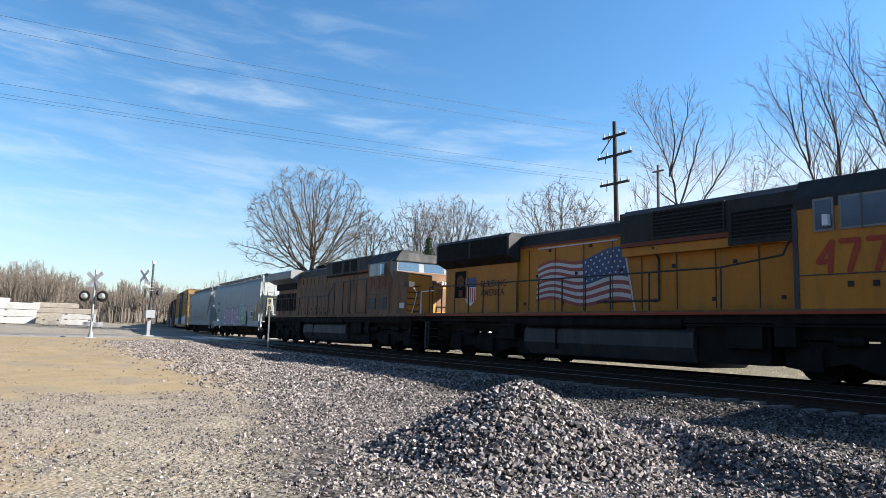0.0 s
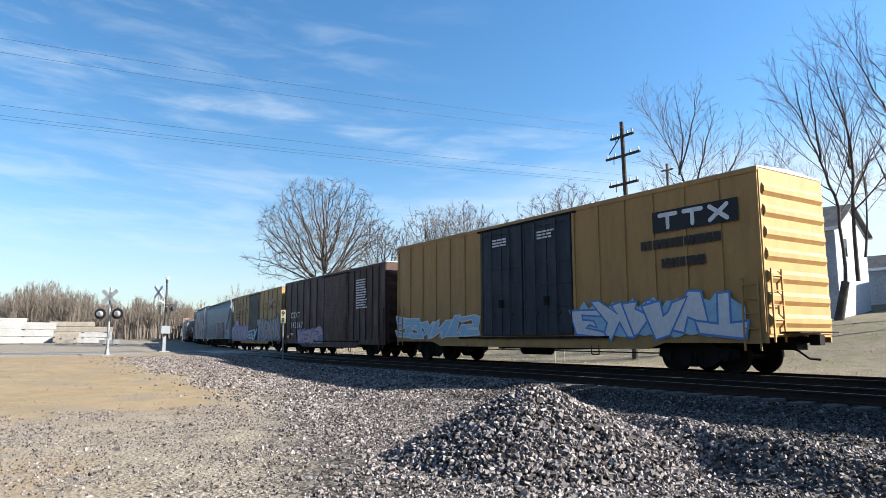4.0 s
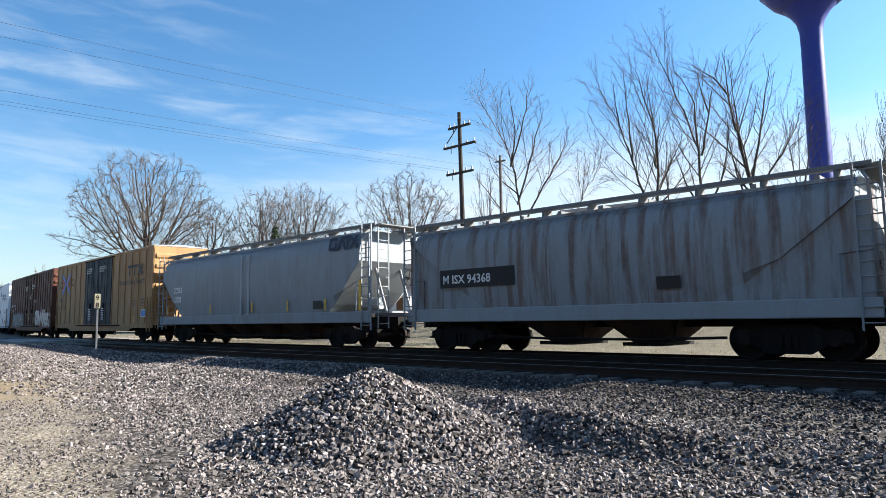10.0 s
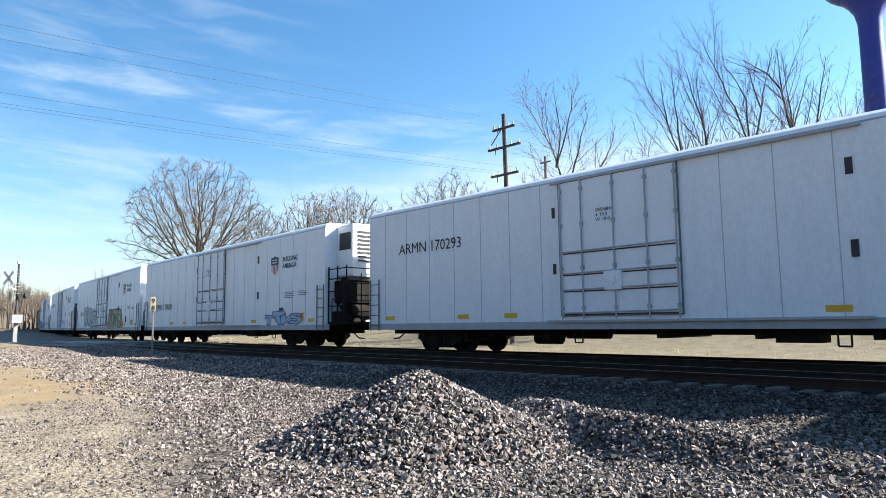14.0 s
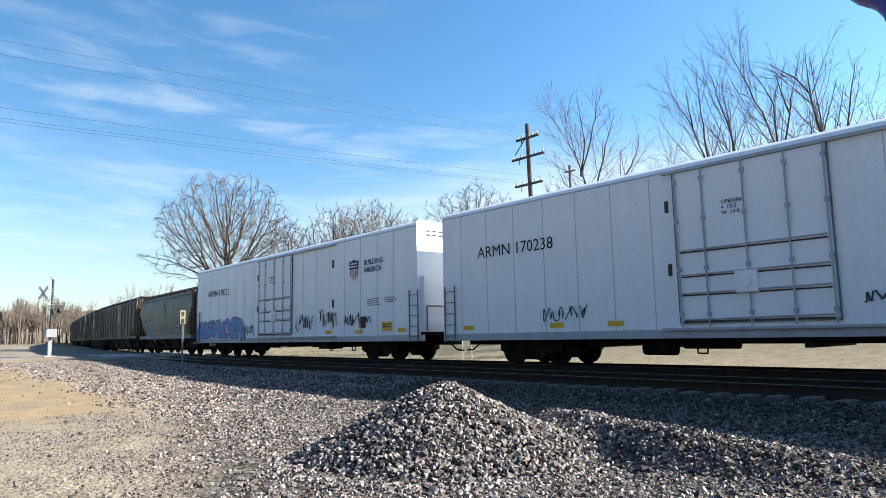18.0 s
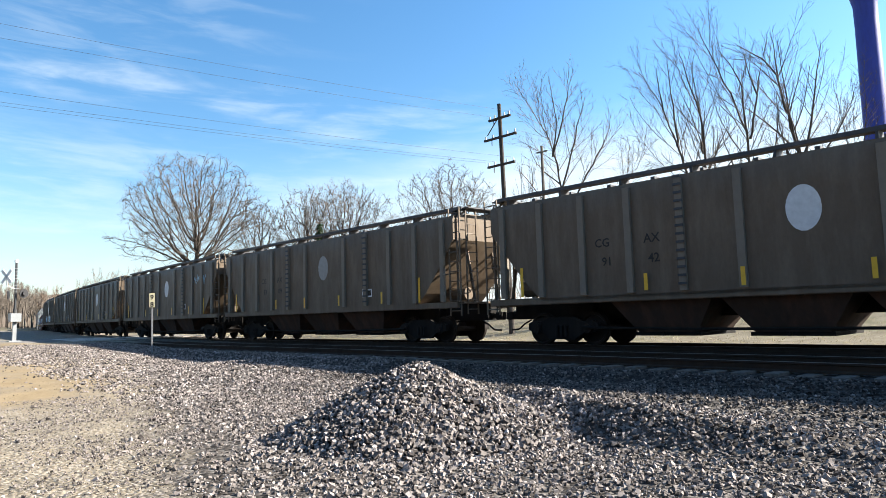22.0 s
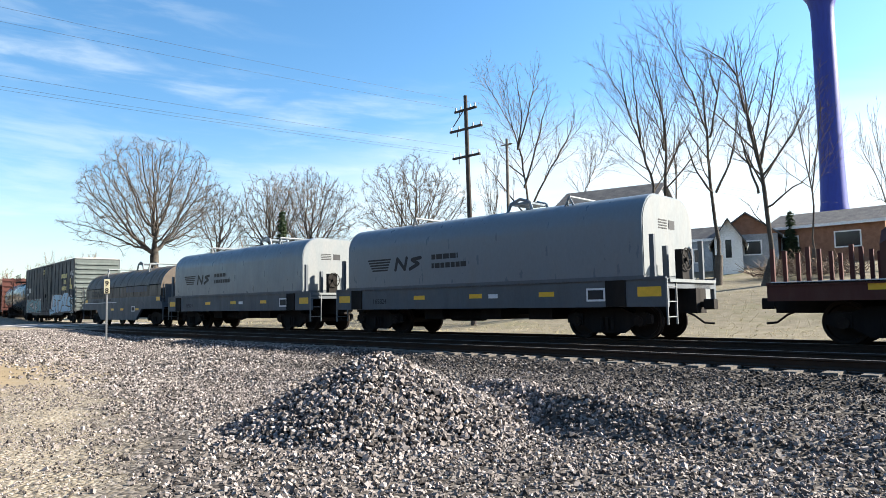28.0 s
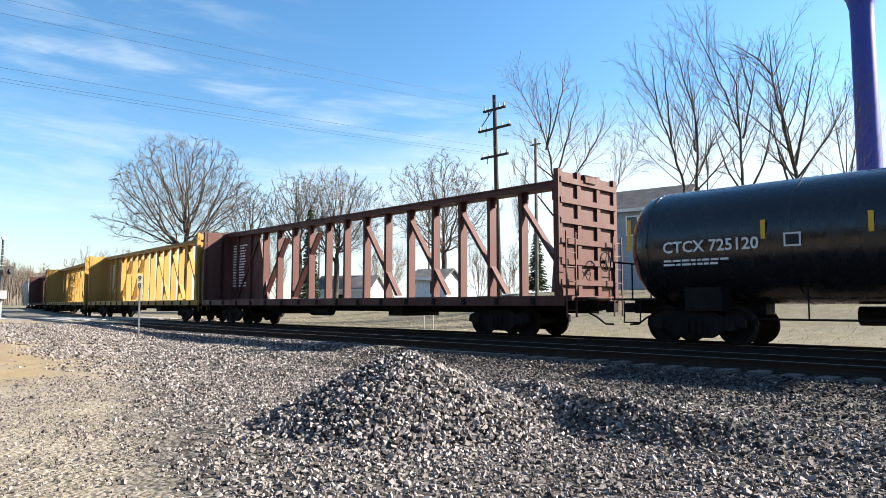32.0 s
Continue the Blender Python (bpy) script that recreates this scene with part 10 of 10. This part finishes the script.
part("base", Geo().box(-0.35, 0.35, -0.35, 0.35, -0.2, 0.12).box(-0.11, 0.11, -0.11, 0.11, 0.12, 1.3), M_SILVER, sig)
part("cabinet", Geo().box(-0.4, 0.4, -0.3, 0.3, 1.35, 1.9, 0.03), M_SILVER, sig, "grey cabinet box")
for ang_ in (45, -45):
    part("crossbuck_blade", Geo().box(-0.6, 0.6, -0.015, 0.015, -0.11, 0.11), M_SIGN, sig, at=pose(0.1, -0.55, 4.3, 0, ang_, 28))
part("bracket", Geo().tube((0, 0, 3.5), (0.1, -0.5, 3.7), 0.03, 6).tube((0.1, -0.5, 3.6), (0.1, -0.55, 4.3), 0.03, 6), M_SILVER, sig)
part("lamp_hood", Geo().disc((0.15, 0.45, 3.2), (0.9, 0.4, 0), 0.3, 0.03, 18).tube((0.3, 0.5, 3.2), (0.0, 0.4, 3.2), 0.15, 12), M_BLACK, sig)
part("lamp_hood", Geo().disc((0.0, -0.4, 3.1), (0.4, 0.9, 0), 0.3, 0.03, 18), M_BLACK, sig)
part("bell", Geo().tube((0, 0, 5.2 - sz_), (0, 0, 5.38 - sz_), 0.12, 12), M_SIGN, sig)
rung = Geo()
for k in range(8):
    rung.tube((0.08, -0.15, 3.3 + 0.22 * k), (0.08, 0.15, 3.3 + 0.22 * k), 0.015, 5)
parts("climbing_rung", rung, M_SILVER, sig)
mpx, mpy = -27.33, 10.0
mp = thing("milepost", "pale milepost plate with stacked black digits on a thin steel post", "milepost")
mp.matrix_basis = pose(mpx, mpy, -0.5, 0, -1.5, 0)
mrot = pose(0, 0, 0, 0, 0, 64)
part("post", Geo().box(-0.022, 0.022, -0.02, 0.02, 0, 2.3).box(-0.036, 0.036, 0.012, 0.02, 0, 2.3), M_REEFLAD, mp, at=mrot)
pl = part("plate", Geo().box(-0.1, 0.1, -0.05, -0.035, 2.08, 2.64, 0.01), plain("cream_plate", (0.42, 0.38, 0.25), 0.5), mp, at=mrot)
for ch, z in (("9", 2.37), ("8", 2.09)):
    lettering(pl, ch, 0.27, 0, z + 0.02, M_TXTDARK, -0.055, name="digit", align="CENTER", bold=0.02)

# small board on two legs beyond the far track
sb = thing("track_sign", "small white board on two thin legs beside the far track", "sign")
sb.matrix_basis = pose(-21.3, 20.0, 0.3, 0, 0, 20)
part("board", Geo().box(-0.35, 0.35, -0.02, 0.02, 0.55, 0.9), M_BLACK, sb)
bars(sb, -0.3, 0.75, 0.58, 2, M_SIGN, -0.025, 0.07, 0.06, seed=8)
for x in (-0.22, 0.22):
    part("leg", Geo().tube((x, 0, ground_z(-21.3, 20.0) - 0.35), (x, 0, 0.6), 0.02, 6), M_STEEL, sb)

# ---- stacked precast beams across the road ----
M_CONC = rough_stuff("pale_precast_concrete", (0.25, 0.248, 0.24), (0.34, 0.335, 0.325), 0.7, 0.85)
M_CONC2 = rough_stuff("stained_concrete", (0.19, 0.165, 0.135), (0.26, 0.24, 0.205), 0.7, 0.9)


def stack(label, az0, az1, dist, layers, h, depth, mats, gap=0.06):
    a0, a1 = radians(az0), radians(az1)
    p0 = Vector((-dist * math.cos(a0), dist * math.sin(a0), 0))
    p1 = Vector((-dist * math.cos(a1), dist * math.sin(a1), 0))
    c_ = (p0 + p1) / 2
    L_ = (p1 - p0).length
    zb = max(ground_z(p0.x, p0.y), ground_z(p1.x, p1.y))
    ob = thing("beam_stack", label, "beam stack", "stacks of precast beams")
    ob.matrix_basis = pose(c_.x, c_.y, zb, 0, 0, math.degrees(math.atan2((p1 - p0).y, (p1 - p0).x)))
    rnd_ = random.Random(int(dist * 10 + az0))
    for k in range(layers):
        z = 0.12 + k * (h + gap)
        e0, e1 = -L_ / 2 + rnd_.uniform(-0.4, 0.4), L_ / 2 + rnd_.uniform(-0.3, 0.3)
        part("beam", Geo().prism([(-depth / 2, z), (depth / 2, z), (depth / 2, z + h * 0.9), (depth / 2 - 0.08, z + h), (-depth / 2 + 0.08, z + h), (-depth / 2, z + h * 0.9)], e0, e1), mats[k % len(mats)], ob)
        for x in (-L_ * 0.35, L_ * 0.35):
            part("bearer", Geo().box(x - 0.1, x + 0.1, -depth / 2 - 0.05, depth / 2 + 0.05, z - gap - 0.06 if k else 0.0, z), M_TIE2, ob)
    return ob


stack("long stack of pale precast concrete beams", -9.5, 3.4, 95, 3, 0.78, 2.2, (M_CONC,))
stack("stained precast beams stacked low", 3.7, 5.0, 93, 2, 0.55, 1.8, (M_CONC2,))
stack("short stack of white precast beams", 5.0, 7.2, 97, 3, 0.62, 2.2, (M_CONC, M_CONC, M_CONC2))
stack("far stack of stained beams", 3.0, 6.2, 112, 4, 0.68, 2.0, (M_CONC2,))
stack("far stack of pale beams behind the first", -6.0, 1.6, 108, 4, 0.76, 2.0, (M_CONC,))
stack("low kerb of pale concrete blocks", 6.6, 7.8, 88, 1, 0.5, 1.2, (M_CONC,))

# ---- crushed stone: heap and loose stones ----
def stone_mesh(name, pts, sizes, material, seed):
    """Angular stones: boxes with every corner knocked about."""
    rg = np.random.RandomState(seed)
    n = len(pts)
    c = np.array([[x, y, z] for x in (-1, 1) for y in (-1, 1) for z in (-1, 1)], float)
    v = np.repeat(c[None], n, 0) * rg.uniform(0.42, 1.0, (n, 8, 3))
    v *= rg.uniform(0.45, 1.3, (n, 1, 3))
    q = rg.normal(size=(n, 4))
    q /= np.linalg.norm(q, axis=1)[:, None]
    w, x, y, z = q.T
    R_ = np.array([[1 - 2 * (y * y + z * z), 2 * (x * y - z * w), 2 * (x * z + y * w)], [2 * (x * y + z * w), 1 - 2 * (x * x + z * z), 2 * (y * z - x * w)], [2 * (x * z - y * w), 2 * (y * z + x * w), 1 - 2 * (x * x + y * y)]]).transpose(2, 0, 1)
    v = np.einsum("nij,nkj->nki", R_, v) * (np.array(sizes)[:, None, None] * 0.5) + np.array(pts)[:, None, :]
    f = np.array([(0, 1, 3, 2), (4, 6, 7, 5), (0, 4, 5, 1), (2, 3, 7, 6), (0, 2, 6, 4), (1, 5, 7, 3)])
    f = (np.arange(n)[:, None, None] * 8 + f[None]).reshape(-1, 4)
    me = bpy.data.meshes.new(name)
    me.vertices.add(n * 8)
    me.vertices.foreach_set("co", v.astype(np.float32).ravel())
    me.loops.add(f.size)
    me.loops.foreach_set("vertex_index", f.astype(np.int32).ravel())
    me.polygons.add(len(f))
    me.polygons.foreach_set("loop_start", np.arange(0, f.size, 4, dtype=np.int32))
    me.polygons.foreach_set("use_smooth", np.zeros(len(f), dtype=bool))
    me.update(calc_edges=True)
    me.materials.append(material)
    return me


def pile_z(x, y):
    dx, dy = x - PILE[0], y - PILE[1]
    a = math.atan2(dy, dx)
    r = math.hypot(dx, dy) / (1.95 + 0.12 * math.sin(a * 2 + 0.7) + 0.08 * math.sin(a * 5))
    h = 1.0 * (1.0 - math.sqrt(r * r + 0.006)) / (1 - math.sqrt(0.006)) if r < 0.99 else 0.0
    h = max(h, 0.0) * 0.94
    return h


rnd = random.Random(12)
g = Geo()
n = 40
for j in range(n + 1):
    for i in range(n + 1):
        x, y = PILE[0] - 2.4 + 4.8 * i / n, PILE[1] - 2.4 + 4.8 * j / n
        g.v.append((x, y, ground_z(x, y) + pile_z(x, y) - 0.04 + 0.02 * noise.noise((x * 4, y * 4, 1))))
g.f = [(j * (n + 1) + i, j * (n + 1) + i + 1, (j + 1) * (n + 1) + i + 1, (j + 1) * (n + 1) + i) for j in range(n) for i in range(n)]
heap = thing("gravel_heap", "conical heap of grey and pinkish crushed stone", "gravel heap")
part("core", g, m_bed, heap, smooth=True)
pts, sz = [], []
while len(pts) < 16500:
    a, r = rnd.uniform(0, 6.283), 2.2 * math.sqrt(rnd.random())
    x, y = PILE[0] + r * math.cos(a), PILE[1] + r * math.sin(a)
    s = rnd.choice((0.035, 0.045, 0.05, 0.06, 0.072))
    pts.append((x, y, ground_z(x, y) + pile_z(x, y) + rnd.uniform(-0.025, 0.022)))
    sz.append(s)
st = part("crushed_stone", stone_mesh("crushed_stone", pts, sz, M_BALLAST, 3), M_BALLAST, heap)
st["kind"] = "stuff"


def spread(name, label, count, box, size, keep, seed, mat=M_BALLAST):
    r_ = random.Random(seed)
    pts, sz = [], []
    tries = 0
    while len(pts) < count and tries < count * 8:
        tries += 1
        x, y = r_.uniform(box[0], box[1]), r_.uniform(box[2], box[3])
        d = math.hypot(x, y)
        if d < 2.8 or r_.random() > keep(x, y, d):
            continue
        z = bed_z(x, y)
        pts.append((x, y, z + r_.uniform(-0.015, 0.022)))
        sz.append(size[0] + (size[1] - size[0]) * r_.random() ** 2)
    ob = new(name, stone_mesh(name, pts, sz, mat, seed))
    return tagged(ob, label, "loose stone", kind="stuff")


def bed_z(x, y):
    """Surface of ground or ballast, whichever is higher."""
    z = ground_z(x, y)
    o = y - bed_y(x) - (Y_FAR - Y_NEAR)
    if -7.9 <= o <= 3.6:
        for (o0, z0), (o1, z1) in zip(prof, prof[1:]):
            if o0 <= o <= o1:
                z = max(z, z0 + (z1 - z0) * (o - o0) / (o1 - o0))
    return z


def fines(x, y):
    return y < 0.6 - 0.34 * x + 0.9 * noise.noise((x * 0.7, y * 0.7, 2))


def coarse(x, y):
    """Share of coarse stone: it gives way to trodden fines over a metre or two."""
    k = y - 0.6 + 0.34 * x - 0.9 * noise.noise((x * 0.7, y * 0.7, 2))
    return max(0.0, min(1.0, 0.28 + 0.42 * k + 0.5 * noise.noise((x * 2.3, y * 2.3, 5)))) * sstep(x, -16.5, -13.5)


def clump(x, y):
    return 0.5 + noise.noise((x * 0.6, y * 0.9, 4)) + 0.5 * noise.noise((x * 2.1, y * 2.1, 6))


spread("loose_stones", "coarse crushed stone beside the near track", 66000, (-16.5, 3.5, 0.5, 8.6), (0.022, 0.06), lambda x, y, d: coarse(x, y), 21)
# the darker copy lies where the train's shadow falls
spread("ballast_stones", "crushed stone darkened for shade on the shoulder of the near track", 20000, (-16.5, 3.5, 8.6, 11.3), (0.024, 0.06), lambda x, y, d: 1.0, 27, M_SHADED)
spread("strewn_stones", "small stones strewn over trodden fines", 30000, (-16, 2.5, -1.2, 6.0), (0.008, 0.03), lambda x, y, d: max(0.03, min(1.0, clump(x, y))) if fines(x, y) else 0.0, 25)
spread("strewn_stones", "larger stones strewn over trodden fines", 500, (-16, 2.5, -1.2, 6.0), (0.03, 0.075), lambda x, y, d: max(0.05, min(1.0, clump(x, y))) if fines(x, y) else 0.0, 26)
spread("lot_pebbles", "pebbles strewn over the sandy lot", 7000, (-40, -11, -9, 7.0), (0.01, 0.032), lambda x, y, d: max(0.02, min(1.0, 0.8 * clump(x * 0.5, y) - 0.1)), 28, M_PEBBLE)
spread("embankment_stones", "crushed stone along the embankment", 34000, (-40, -13.5, 3.5, 12.6), (0.04, 0.085), lambda x, y, d: 0.02 + 0.98 * sstep(y - bed_y(x) + 7.4 + 1.3 * noise.noise((x * 0.35, y * 0.35, 8)), -1.2, 1.0), 22)
spread("far_stones", "crushed stone beyond the far track", 5000, (-45, 2, 18.2, 20.6), (0.06, 0.13), lambda x, y, d: 1.0, 24)
# dry grass tufts beyond the tracks
segs = []
for i in range(9000):
    x, y = rnd.uniform(-60, 4), 20.8 + 22 * rnd.random() ** 1.6
    z = ground_z(x, y)
    for _ in range(2):
        segs.append(((x, y, z - 0.02), (x + rnd.uniform(-0.12, 0.12), y + rnd.uniform(-0.12, 0.12), z + rnd.uniform(0.03, 0.09)), 0.012, 0.003, 0))
M_STRAW = rough_stuff("dry_grass_blades", (0.24, 0.20, 0.12), (0.34, 0.29, 0.19), 0.3, 0.9)
tagged(new("dry_grass", tube_mesh("dry_grass", segs, M_STRAW, 3)), "sparse dry straw-coloured grass beyond the tracks", "grass", kind="stuff")

# ---- ties, last ----
me_tie = Geo().box(-0.115, 0.115, -1.3, 1.3, -0.34, -0.165, 0.012).mesh("tie", M_TIE)
rnd = random.Random(9)
for i in range(150):
    s = 5.0 - 0.52 * i
    p, a = on_track(s, 0.0, Y_NEAR)
    part("tie", me_tie, M_TIE, track_near, at=Matrix.Translation(p + Vector((0, rnd.uniform(-0.06, 0.06), rnd.uniform(-0.012, 0.012)))) @ pose(0, 0, 0, 0, 0, math.degrees(a) + rnd.uniform(-1.2, 1.2)))
me_tie2 = Geo().box(-0.115, 0.115, -1.3, 1.3, -0.34, -0.165).mesh("tie", M_TIE2)
for i in range(120):
    s = 5.0 - 0.52 * i
    p, a = on_track(s, 0.0, Y_FAR)
    part("tie", me_tie2, M_TIE2, track_far, at=Matrix.Translation(p) @ pose(0, 0, 0, 0, 0, math.degrees(a)))

# ---- movement ----
def travel(t):
    return V0 * t + ACC * t * t


def motions():
    for car, s0, td in CARS:
        rows = []
        for i in range(33):
            t = float(i)
            s = s0 + travel(t)
            a, _ = on_track(s + td / 2)
            b_, _ = on_track(s - td / 2)
            d = a - b_
            m = (a + b_) / 2
            rows.append((t, pose(m.x, m.y, 0, 0, 0, math.degrees(math.atan2(d.y, d.x)))))
        walk(car, rows)
    # wheels roll while they are near; each row turns by less than a quarter
    for w, s0, at, r in WHEELS:
        rows = [(0.0, pose(*at))] if s0 < -70 else []
        ang_, last = 0.0, None
        for i in range(0, 961):
            t = i / 30.0
            s = s0 + travel(t)
            if s < -70 or s > 8:
                continue
            ang_ = math.degrees((s + 70) / r)
            rows.append((t, pose(*at, 0, ang_, 0)))
        if not rows:
            rows = [(0.0, pose(*at))]
        if rows[-1][0] < 32.0:
            rows.append((32.0, rows[-1][1]))
        walk(w, rows)


motions()
